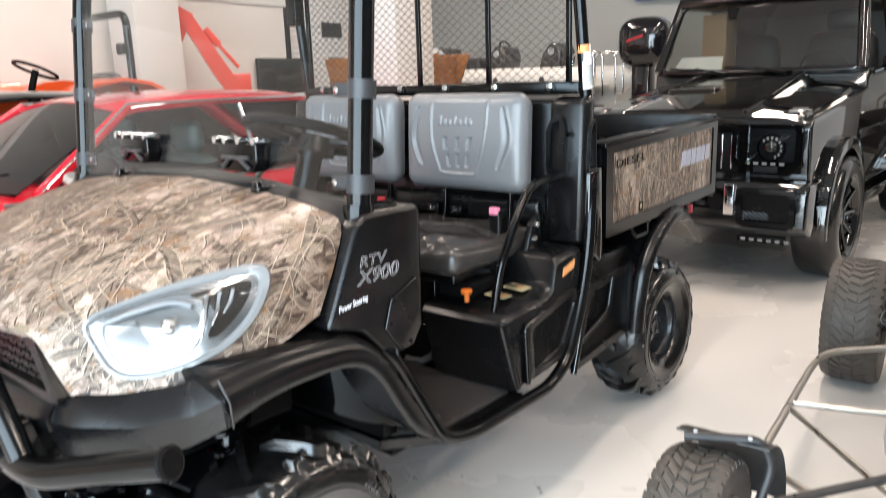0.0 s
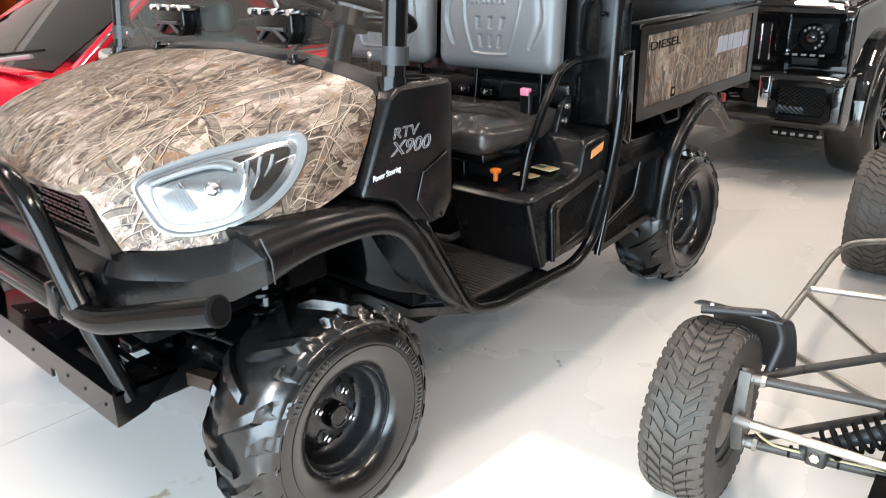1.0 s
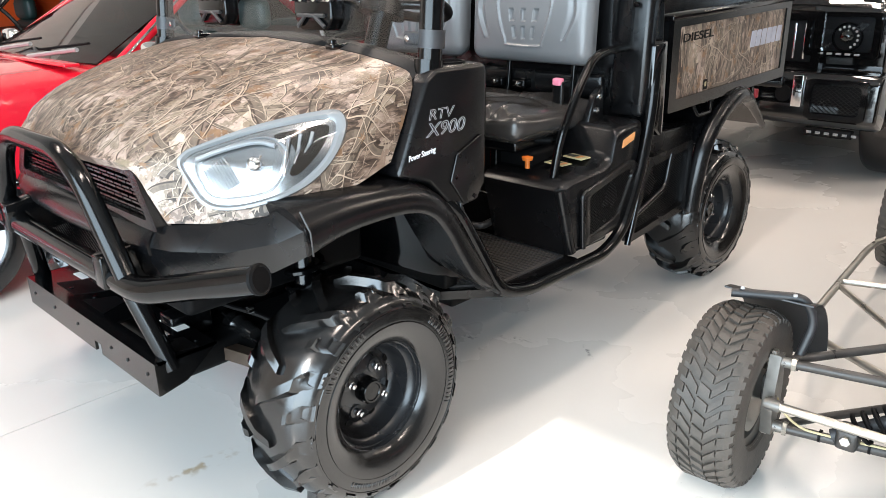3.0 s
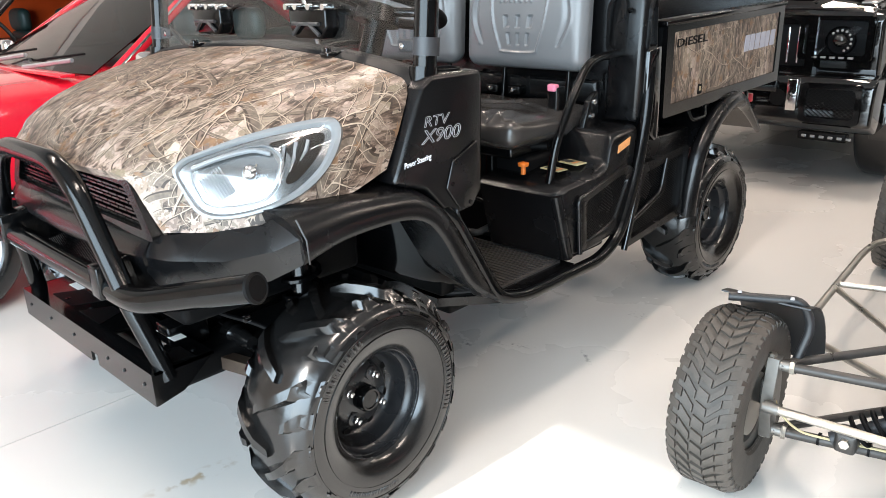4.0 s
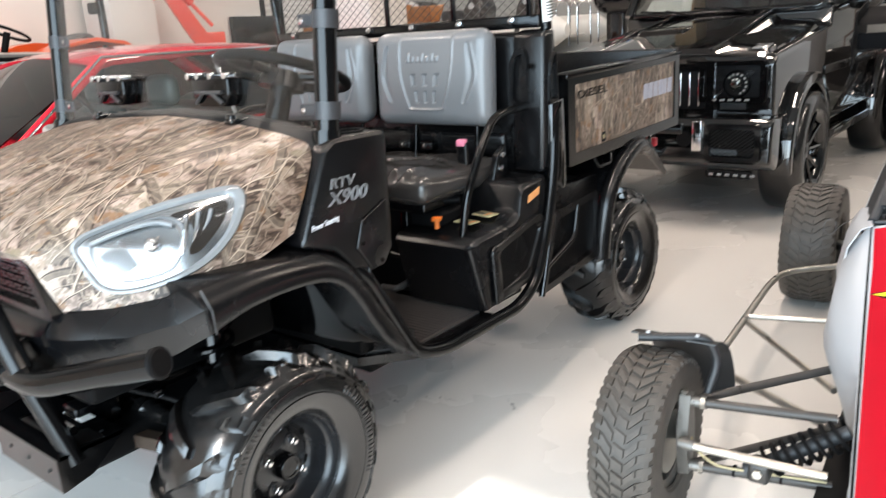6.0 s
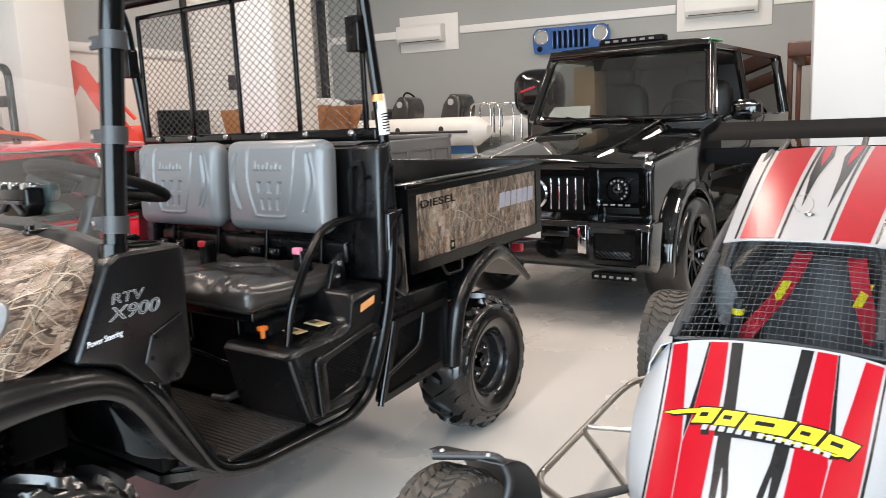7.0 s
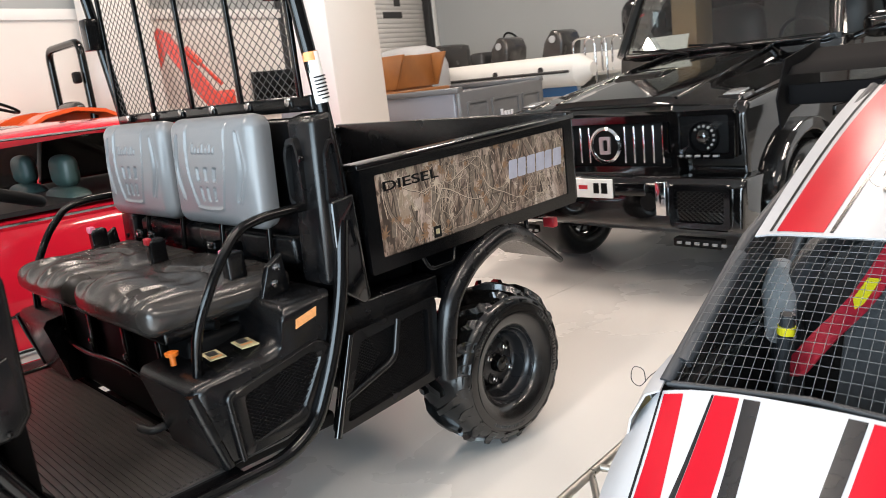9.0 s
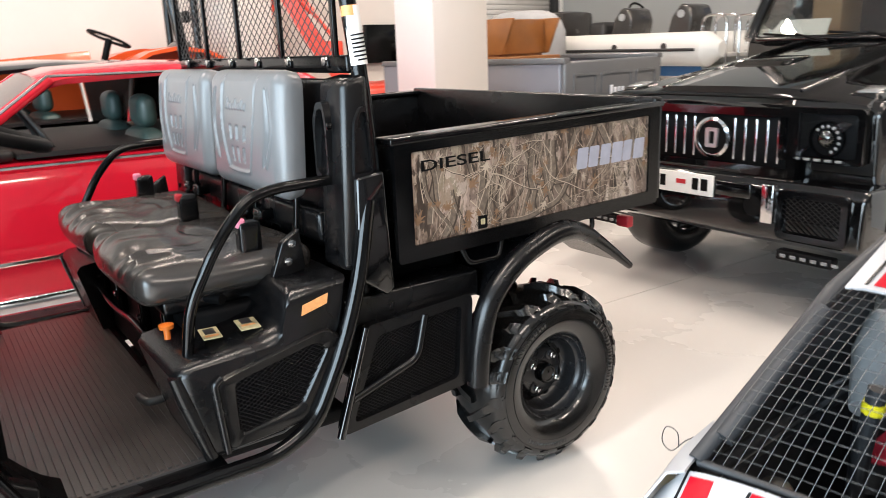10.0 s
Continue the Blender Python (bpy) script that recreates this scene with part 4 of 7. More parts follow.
    # the middle stays open for the lower mesh
    both("bumper_side", sheet([[a * (1 - f) + b * f for a, b in zip(p, q)] for p, q in zip(fas[1:], fas[2:]) for f in (0, .25, .5, .75)] + [fas[-1]], 0.006), PLASTIC, car, angle=24)
    part("bumper_bar", loft([[Vector((x, -0.365 + 0.02 * (abs(x) / 0.4) ** 2, z)) + Vector((0, dy, 0)) for dy, z in ((0, .765), (-.012, .755), (-.034, .725), (-.030, .700), (.03, .695), (.03, .765))] for x in (-0.42, -0.2, 0, 0.2, 0.42)]), PLASTIC, car)
    part("lower_mesh", expanded_mesh(-0.334, -0.45, 0.45, 0.575, 0.70, 0.026, 0.015, 0.0032), STEEL_BLACK, car)
    part("lower_mesh_backing", box(-0.45, -0.328, 0.575, 0.45, -0.316, 0.74), INK, car)

    # front fender flares
    up = ((-.187, .826), (-.03, .838), (.145, .823), (.231, .792), (.301, .731), (.407, .582), (.5, .465), (.554, .425))
    low = ((-.174, .727), (-.055, .754), (.103, .757), (.198, .734), (.256, .677), (.316, .58), (.381, .493), (.50, .409))
    u2, l2 = smooth_line([(a, b, 0) for a, b in up], 4), smooth_line([(a, b, 0) for a, b in low], 4)
    rings = []
    for p, q in zip(u2, l2):
        m = (p + q) / 2
        rings.append([Vector((0.60, p.x, p.y + 0.01)), Vector((0.715, p.x, p.y + 0.004)), Vector((0.745, p.x, p.y - 0.006)), Vector((0.772, m.x, m.y + 0.012)), Vector((0.778, m.x * .4 + q.x * .6, m.y * .4 + q.y * .6)), Vector((0.768, q.x, q.y)), Vector((0.72, q.x, q.y + 0.006)), Vector((0.60, q.x, q.y + 0.02))])
    both("fender_flare", loft(rings), PLASTIC, car, angle=50)
    both("flare_seam", tube([(0.755, -0.176, 0.828), (0.782, -0.172, 0.785), (0.776, -0.165, 0.728)], 0.0022, 6), GREY_STEEL, car)
    liner = []
    for z, y in ((.76, .215), (.70, .25), (.62, .29), (.54, .33), (.485, .355), (.465, .375)):
        liner.append([Vector((.30, y - .02, z))] + [Vector((.50 + .205 * math.sin(a), y + .15 * (1 - math.cos(a)), z)) for a in (0, .25, .5, .75, 1.0, 1.2, 1.35)])
    both("wheel_well_liner", sheet(liner, 0.006), GLOSSY, car, "glossy black inner wheel-well liner")

    # side panels of the dash
    sp = [(.13, .835), (.15, .872), (.238, 1.062), (.27, 1.084), (.452, 1.083), (.462, 1.06), (.455, .76), (.42, .715), (.36, .712), (.30, .735), (.24, .80)]
    both("dash_side_panel", prism(sp, "x", .60, .735, 0.012), PLASTIC, car)
    both("service_cover", prism([(.31, .79), (.335, .86), (.43, .90), (.44, .77), (.41, .725), (.36, .722)], "x", .735, .741, 0.003), PLASTIC, car)
    for y, z in ((.345, .855), (.40, .735), (.33, .80)):
        both("screw", lathe([(.006, .740), (.006, .743), (.0, .744)], (0, y, z), "x", 10), STEEL_BLACK, car)
    both("cup_holder", lathe([(.045, 1.082), (.045, 1.088), (.038, 1.088), (.036, 1.05), (.0, 1.05)], (.66, .39, 0), "z", 24), INK, car)
    part("dash_shelf", box(-0.62, 0.30, 0.98, 0.62, 0.46, 1.08, 0.02), PLASTIC, car)
    part("firewall", box(-0.62, 0.40, 0.42, 0.62, 0.46, 0.99, 0.01), INK, car)
    text_mesh("model_mark", "RTV", 0.036, facing_x(0.7365, 0.236, 0.962), LETTER, car, slant=0.2, squeeze=1.35, outline=0.0006)
    text_mesh("model_mark", "X900", 0.047, facing_x(0.7365, 0.228, 0.921), LETTER, car, slant=0.25, squeeze=1.32, outline=0.0008)
    text_mesh("side_script", "Power Steering", 0.021, facing_x(0.7365, 0.165, 0.870) @ pose(0, 0, 0, 0, 0, 6), LETTER_WHITE, car, slant=0.3, squeeze=0.72)

    # roll cage
    def cage(s):
        return rounded([(s * .69, .29, 1.06), (s * .685, .355, 1.69), (s * .68, .42, 2.0), (s * .68, 1.20, 2.02), (s * .69, 1.285, 1.88), (s * .70, 1.35, 1.36), (s * .705, 1.375, 1.05), (s * .72, 1.345, .80)], 0.14, 6)
    for s in (1, -1):
        leg = cage(s)
        part("roll_cage_tube", tube(leg, [.030 if p.y < .8 else .021 for p in leg], 14), STEEL_BLACK, car)
        part("post_sleeve", tube([(s * .69, .285, 1.055), (s * .688, .292, 1.10)], 0.037, 14), STEEL_BLACK, car)
        part("corner_bracket", box(min(s * .64, s * .70), 1.25, 1.62, max(s * .64, s * .70), 1.30, 1.74, 0.004), STEEL_BLACK, car)
        for z in (1.15, 1.37, 1.60):
            y = .29 + (z - 1.06) * .104
            strap = tube([(s * .69, y, z - 0.022), (s * .69, y + .004, z + 0.022)], 0.0335, 14)
            box(min(s * .60, s * .68), y - 0.012, z - 0.017, max(s * .60, s * .68), y - 0.002, z + 0.017, 0.006, bm=strap)
            clamp = part("windscreen_strap", strap, CLAMP, car, "grey rubber windscreen strap")
            part("strap_bolt", lathe([(.008, 0), (.008, -.006), (.0, -.008)], (s * .62, y - 0.012, z), "y", 10), CHROME, clamp)
    part("roll_cage_tube", tube([(-.68, .42, 2.0), (.68, .42, 2.0)], 0.024, 12), STEEL_BLACK, car)
    part("roll_cage_tube", tube([(-.69, 1.25, 1.93), (.69, 1.25, 1.93)], 0.024, 12), STEEL_BLACK, car)
    ws = part("windscreen", box(-.665, -0.0025, 0, .665, 0.0025, .72), CLEAR, car, "clear flexible plastic windscreen")
    ws.matrix_basis = pose(0, .278, 1.075, -6)
    ws.visible_shadow = False
    for x in (-0.27, 0.27):
        lamp = part("rear_facing_vent", prism([(-.06, -.04), (.06, -.04), (.085, -.01), (.085, .04), (-.085, .04), (-.085, -.01)], "y", -0.02, 0.03, 0.006), STEEL_BLACK, car, "black angular windscreen vent with chrome edges")
        lamp.matrix_basis = pose(x, .275, 1.20)
        for q in (-.085, -.04, .02, .085):
            part("vent_bolt", lathe([(.009, -.03), (.009, .0), (.006, .006)], (q, 0, .045), "y", 8), CHROME, lamp)
        part("vent_bar", tube([(-.06, -.026, -.03), (-.02, -.03, .0), (.06, -.026, .0)], 0.006, 6), GREY_STEEL, lamp)
        part("vent_bar", tube([(.06, -.026, -.03), (.02, -.03, .0), (-.06, -.026, .0)], 0.006, 6), GREY_STEEL, lamp)

    # steering
    wheel = part("steering_wheel", tube([(0.19 * math.cos(a), 0.19 * math.sin(a), 0) for a in (2 * math.pi * k / 40 for k in range(40))], 0.016, 10, True), INK, car)
    wheel.matrix_basis = pose(.30, .50, 1.235, -20)
    part("hub", lathe([(.07, -.05), (.06, 0), (.0, .005)], (0, 0, 0), "z", 20), PLASTIC, wheel)
    for a in (20, 160, 270):
        part("spoke", tube([(.05 * math.cos(radians(a)), .05 * math.sin(radians(a)), -.01), (.185 * math.cos(radians(a)), .185 * math.sin(radians(a)), 0)], 0.014, 8), PLASTIC, wheel)
    part("steering_column", tube([(.30, .49, 1.20), (.30, .42, 1.02)], 0.035, 12), PLASTIC, car)

    # cab floor and sill
    part("floor_pan", prism([(-.60, .40), (.60, .40), (.74, .56), (.74, .90), (-.74, .90), (-.74, .56)], "z", .385, .412), PLASTIC, car)
    mat = part("floor_mat", prism([(-.60, .44), (.60, .44), (.70, .56), (.70, .88), (-.70, .88), (-.70, .56)], "z", .412, .418), MAT_RUBBER, car, "ribbed black rubber floor mat")
    ribs = bmesh.new()
    for k in range(24):
        y = .445 + .0182 * k
        half = min(.69, .60 + .75 * (y - .445))
        box(-half, y, .418, half, y + .0095, .4225, bm=ribs)
    part("mat_ribs", ribs, MAT_RUBBER, mat)
    sill = rounded([(.69, .29, .77), (.735, .34, .70), (.765, .48, .435), (.765, .60, .40), (.765, 1.02, .40), (.765, 1.13, .455), (.765, 1.215, .62), (.755, 1.285, .80), (.735, 1.335, 1.0)], 0.10, 6)
    both("sill_tube", tube(sill, 0.021, 14), STEEL_BLACK, car)
    step = [(.34, .735), (.45, .53), (.50, .50), (.50, .425), (.44, .44), (.335, .66)]
    both("step_trim", prism(step, "x", .70, .748, 0.006), PLASTIC, car)
    # added matt black box that darkens the gap beneath the sill
    both("frame_rail", box(.50, .45, .34, .60, 1.30, .388, .01), INK, car)

    # side consoles beside the seats
    con = [(.856, .43), (.80, .655), (.815, .675), (1.0, .70), (1.055, .715), (1.075, .735), (1.09, .80), (1.105, .815), (1.26, .815), (1.25, .70), (1.20, .58), (1.13, .46), (1.05, .43)]
    both("side_console", loft([[Vector((x, y, z)) for y, z in shrink(con, d)] for x, d in ((.42, 0), (.708, 0), (.722, .002), (.734, .007), (.743, .015), (.749, .025), (.752, .036))]), PLASTIC, car, "moulded black side console", angle=50)
    con2 = [(.90, .45), (.885, .63), (.92, .645), (1.18, .70), (1.225, .67), (1.19, .58), (1.115, .465)]
    both("console_panel", loft([[Vector((x, y, z)) for y, z in loop] for loop, x in ((flat(con2, .02), .744), (flat(shrink(con2, .004), .02), .762), (flat(shrink(con2, .009), .02), .766), (flat(shrink(con2, .045), .02), .764), (flat(shrink(con2, .056), .02), .752))], cap=False), PLASTIC, car)
    both("panel_edge", tube(rounded([(.762, .900, .45), (.763, .885, .63), (.763, .905, .642)], .02), .009, 8), PLASTIC, car)
    inner = shrink(con2, .05)
    both("console_vent_backing", prism(inner, "x", .752, .755), INK, car)
    both("console_vent_mesh", poly_mesh(inner, .758, .017, .011, .0015), PLASTIC, car)
    both("console_edge", tube(rounded([(.735, .868, .44), (.733, .822, .60), (.728, .808, .660)], .03), .019, 10), PLASTIC, car)
    both("warning_label", prism([(1.12, .742), (1.125, .768), (1.195, .786), (1.19, .760)], "x", .752, .7545), LABEL_ORANGE, car)
    both("console_label", prism([(.59, .91), (.67, .90), (.675, .945), (.595, .955)], "z", .708, .7105), LABEL_TAN, car)
    both("console_label", prism([(.60, 1.0), (.68, .99), (.685, 1.04), (.605, 1.05)], "z", .713, .7165), LABEL_TAN, car)
    for y0, z0 in ((.905, .7108), (.998, .7168)):
        both("label_panel", prism([(.60, y0 + .012), (.64, y0 + .008), (.643, y0 + .035), (.603, y0 + .039)], "z", z0, z0 + .0006), GREY_STEEL, car)
        both("label_band", prism([(.648, y0 + .004), (.660, y0 + .003), (.663, y0 + .036), (.651, y0 + .037)], "z", z0, z0 + .0006), LABEL_ORANGE, car)
    part("choke_knob", lathe([(.008, .70), (.008, .725), (.017, .727), (.019, .737), (.0, .742)], (.575, .84, 0), "z", 16), ORANGE, car)
    grab = rounded([(.665, .86, .68), (.675, .875, .80), (.68, .96, .95), (.675, 1.04, 1.035), (.665, 1.12, 1.05), (.655, 1.33, 1.052)], 0.06, 6)
    both("grab_bar", tube(grab, 0.014, 12), STEEL_BLACK, car)
    both("bar_boss", lathe([(.035, 1.30), (.035, 1.33), (.02, 1.335)], (.66, 0, 1.052), "y", 14), GLOSSY, car)
    both("belt_bracket", prism([(1.10, .80), (1.14, .90), (1.19, .93), (1.20, .82)], "x", .60, .625, .004), PLASTIC, car)
    for dz in (0, .045):
        both("bracket_bolt", lathe([(.011, 0), (.011, .008), (.0, .012)], (.625, 1.15 + dz * .3, .85 + dz), "x", 10), CHROME, car)
    both("belt_buckle", pad(.50, .545, 1.06, 1.12, .86, .95, .01, 0), PLASTIC, car)
    both("belt_button", pad(.505, .54, 1.055, 1.08, .935, .96, .006, 0), PINK, car)
    part("belt_buckle", pad(-.02, .02, 1.06, 1.12, .84, .95, .01, 0), PLASTIC, car)
    part("belt_button", pad(-.017, .017, 1.055, 1.075, .93, .955, .006, 0), RED_PLASTIC, car)
    part("park_lever", tube([(.44, .93, .76), (.56, .99, .765)], .014, 10), INK, car)

    # seats
    part("seat_box", box(-.54, .90, .42, .54, 1.30, .74, 0.02), INK, car)
    for x in (-.42, -.16, .14, .40):
        part("seat_bracket", box(x - .015, .872, .56, x + .015, .90, .74, .004), STEEL_BLACK, car)
        part("bracket_bolt", lathe([(.010, .872), (.010, .864), (.0, .862)], (x, 0, .63), "y", 8), CHROME, car)
    part("under_seat_pipe", tube(smooth_line([(-.5, .87, .60), (-.2, .86, .585), (.1, .865, .60), (.38, .87, .57)], 5), .010, 8), STEEL_BLACK, car)
    part("floor_pedal", tube(rounded([(.40, .87, .475), (.40, .81, .470), (.34, .80, .470)], .02), .013, 8), GREY_STEEL, car)
    part("round_badge", lathe([(.016, .897), (.016, .894), (.0, .894)], (.42, 0, .565), "y", 18), GREY_STEEL, car)
    for s in (-1, 1):
        cx = s * .297
        part("seat_cushion", seat_pad(cx, s), VINYL_DARK, car, "dark grey vinyl seat cushion with creases")
        part("cushion_rail", box(cx - .22, .85, .735, cx + .22, 1.22, .782, .012), PLASTIC, car)
        rest = part("backrest", moulded_backrest(), VINYL, car, "silver-grey moulded backrest with embossed channels", 60)
        rest.matrix_basis = pose(cx - .014, 1.246, 1.155, -3)
        for q in (-.15, .15):
            part("seat_stay", tube([(cx + q, 1.27, 1.0), (cx + q, 1.25, .82)], .010, 8), STEEL_BLACK, car)
        for q in (-.19, -.08):
            part("hinge_block", pad(cx + q - .03, cx + q + .03, 1.23, 1.29, .88, .915, .008, 0), STEEL_BLACK, car)
            part("hinge_bolt", lathe([(.008, 1.23), (.008, 1.224), (.0, 1.222)], (cx + q, 0, .90), "y", 8), CHROME, car)
    part("panel_ledge", box(-.56, 1.275, .86, .56, 1.32, .95, .015), PLASTIC, car)
    part("rear_panel", box(-.70, 1.32, .45, .70, 1.355, 1.30, .015), PLASTIC, car, "black moulded panel behind the seats")
    both("panel_pillar", prism([(1.26, .82), (1.285, 1.30), (1.36, 1.315), (1.37, .82)], "x", .60, .735, .018), PLASTIC, car)
    rec = [(1.295, 1.06), (1.305, 1.20), (1.325, 1.235), (1.34, 1.235), (1.35, 1.06)]
    both("pillar_recess", frame_ring(flat(rec, .01), flat(shrink(rec, .012), .01), "x", .733, .748), PLASTIC, car)
    front = [(.60, 1.06), (.60, 1.20), (.625, 1.245), (.66, 1.25), (.675, 1.21), (.675, 1.06), (.65, 1.035)]
    both("panel_emboss", frame_ring(flat(front, .012), flat(shrink(front, .018), .010), "y", 1.262, 1.285), PLASTIC, car)
    low = [(.56, .90), (.56, .98), (.61, .995), (.64, .93), (.66, .90)]
    both("panel_emboss", frame_ring(flat(low, .010), flat(shrink(low, .010), .006), "y", 1.306, 1.322), PLASTIC, car)
    for x, z in ((.585, .88), (.69, .87), (.30, .95), (0, .95), (.69, 1.19)):
        both("panel_screw", lathe([(.009, 1.268 if x > .65 else 1.318), (.009, 1.258 if x > .65 else 1.311), (.0, 1.257 if x > .65 else 1.310)], (x, 0, z), "y", 10), STEEL_BLACK, car)

    # rear screen
    part("screen_rail", box(-.69, 1.325, 1.315, .69, 1.365, 1.36, .006), STEEL_BLACK, car)
    for k in range(6):
        x = -.58 + .232 * k
        part("rail_bolt", lathe([(.012, 1.325), (.012, 1.315), (.0, 1.312)], (x, 0, 1.345), "y", 10), CHROME, car)
        part("rail_clip", box(x - .02, 1.318, 1.328, x + .02, 1.330, 1.348, .003), STEEL_BLACK, car)
    screen = tagged(part("rear_screen", expanded_mesh(1.315, -.63, .655, 1.36, 1.87, .040, .030, .0013), GREY_STEEL, car, "black expanded-metal rear screen"), kind="stuff")
    for x in (-.635, -.31, 0.0, .33, .66):
        part("screen_bar", box(x - .009, 1.305, 1.355, x + .009, 1.318, 1.88, .002), STEEL_BLACK, screen)
    part("screen_bar", box(-.64, 1.305, 1.865, .665, 1.32, 1.885, .002), STEEL_BLACK, screen)
    label = part("post_label", tube([(.705, 1.352, 1.335), (.70, 1.339, 1.475)], .0222, 14), LABEL_WHITE, car, "white and orange instruction label")
    part("label_band", tube([(.70, 1.339, 1.452), (.699, 1.337, 1.476)], .0226, 14), LABEL_ORANGE, label)
    for k in range(7):
        part("print_line", tube([(.7055, 1.3525 - .0009 * k, 1.345 + .010 * k), (.7053, 1.352 - .0009 * k, 1.349 + .010 * k)], .0225, 14), INK, label)

    # cargo bed, rising slightly to the rear
    def lift(bm):
        for v in bm.verts:
            v.co.z += 0.024 * (v.co.y - 1.45)
        return bm
    bed = part("cargo_bed", lift(box(-.735, 1.43, .815, .735, 2.44, .84)), STEEL_BLACK, car, "black steel cargo bed with camouflage side panels")
    for s in (-1, 1):
        wall = lift(box(min(s * .70, s * .735), 1.43, .82, max(s * .70, s * .735), 2.44, 1.13, .004))
        side = part("bed_side", wall, PLASTIC, bed)
        o = [(1.41, .815), (2.43, .815), (2.43, 1.14), (1.41, 1.14)]
        i = [(1.462, .858), (2.385, .858), (2.385, 1.108), (1.462, 1.108)]
        part("side_frame", lift(frame_ring(flat(o, .012), flat(i, .006), "x", s * .733, s * .752)), STEEL_BLACK, side)
        camo = part("camouflage_panel", lift(box(min(s * .733, s * .744), 1.46, .855, max(s * .733, s * .744), 2.387, 1.11)), CAMO_BED, side, "woodland-camouflage bed panel")
        pale, dark, leaf, bark = twig_print(7, 50, ((1.462, 2.385), (.86, 1.105)), lambda a, b: 1.464 < a < 2.383 and .861 < b < 1.105, lambda a, b, up: Vector((s * (.744 + up), a, b)), math.pi / 2, .6, (.0020, .0044), 46)
        for name, bm, m in (("twig_print", pale, TWIG_PALE), ("shade_print", dark, TWIG_DARK), ("leaf_print", leaf, TWIG_BROWN), ("bark_print", bark, TWIG_BARK)):
            tagged(part(name, lift(bm), m, camo), kind="stuff")
        part("top_rail", lift(box(min(s * .68, s * .755), 1.40, 1.132, max(s * .68, s * .755), 2.45, 1.15, .004)), STEEL_BLACK, side)
        hoop = rounded([(s * .735, 1.62, .83), (s * .75, 1.64, .775), (s * .75, 1.75, .775), (s * .735, 1.77, .83)], .02)
        part("tie_hook", tube(hoop, .008, 8), STEEL_BLACK, side)
        hoop = rounded([(s * .735, 2.05, .84), (s * .75, 2.06, .795), (s * .75, 2.13, .795), (s * .735, 2.14, .84)], .02)
        part("tie_hook", tube(hoop, .008, 8), STEEL_BLACK, side)
    part("bed_front_wall", box(-.735, 1.42, .82, .735, 1.455, 1.13, .004), PLASTIC, bed)
    for z in (.92, 1.0, 1.08):
        part("wall_rib", box(-.69, 1.455, z - .012, .69, 1.468, z + .012, .005), PLASTIC, bed)
    part("tailgate", lift(box(-.735, 2.43, .82, .735, 2.465, 1.16, .006)), PLASTIC, bed)
    text_mesh("fuel_mark", "DIESEL", 0.041, facing_x(0.7462, 1.490, 1.054) @ pose(0, 0, 0, 0, 0, 1.4), INK, bed, squeeze=1.95, bold=0.0004)
    # the maker's mark as six plain slanted blocks
    for k, (w, h) in enumerate(((.044, .064), (.040, .064), (.042, .064), (.046, .064), (.038, .064), (.046, .064))):
        y, z = 2.062 + .0505 * k, .976
        part("maker_mark_bar", lift(prism(flat([(y, z), (y + w, z), (y + w + .008, z + h), (y + .008, z + h)], .006), "x", .744, .7458)), MARK_SILVER, bed, "silver block of the maker's mark")
    part("bed_sticker", frame_ring([(1.68, .868), (1.712, .868), (1.712, .905), (1.68, .905)], [(1.688, .878), (1.704, .878), (1.704, .896), (1.688, .896)], "x", .744, .7462), INK, bed)
    part("sticker_field", lift(box(.744, 1.688, .874, .7456, 1.704, .892)), LABEL_TAN, bed)
    part("under_bed_box", box(-.58, 1.40, .45, .58, 1.72, .80, .02), INK, car)
    part("bed_frame", box(-.40, 1.70, .70, .40, 2.38, .80, .02), INK, car)

    # panel behind the cab and rear vents
    both("bed_post", prism([(1.29, .80), (1.30, 1.062), (1.38, 1.072), (1.395, .755), (1.37, .74)], "x", .70, .752, .008), GLOSSY, car)
    vent = [(1.30, .665), (1.655, .685), (1.64, .41), (1.205, .375)]
    both("rear_vent_panel", frame_ring(flat(vent, .03), flat(shrink(vent, .05), .02), "x", .715, .742), PLASTIC, car)
    vin = shrink(vent, .045)
    both("rear_vent_backing", prism(vin, "x", .70, .718), INK, car)
    both("rear_vent_mesh", poly_mesh(vin, .728, .015, .010, .0015), PLASTIC, car)
    both("vent_divider", tube(rounded([(.738, 1.25, .47), (.738, 1.46, .535), (.738, 1.49, .655)], .03), .012, 8), PLASTIC, car)
    both("vent_edge", tube([(.745, 1.205, .375), (.745, 1.30, .665)], .012, 8), GLOSSY, car)
    both("rear_body_side", box(.60, 1.25, .66, .715, 1.70, .74, .01), PLASTIC, car)
    flare = smooth_line([(.75, 1.66, .40), (.755, 1.668, .52), (.76, 1.70, .645), (.76, 1.79, .74), (.755, 1.90, .79), (.75, 2.0, .81), (.74, 2.10, .785), (.735, 2.20, .725), (.73, 2.33, .63)], 5)
    radii = [.034] * len(flare)
    for k in range(14):
        radii[-1 - k] = .012 + .022 * k / 14
    both("rear_flare", tube(flare, radii, 12), PLASTIC, car)
    cover = [[Vector((x, p.y, p.z + .012)) for x in (.45, .60, .74)] for p in flare[10:]]
    both("rear_mudguard", sheet(cover, .006), PLASTIC, car)
    both("tail_lamp", box(.60, 2.40, .735, .655, 2.43, .775, .006), RED_PLASTIC, car)

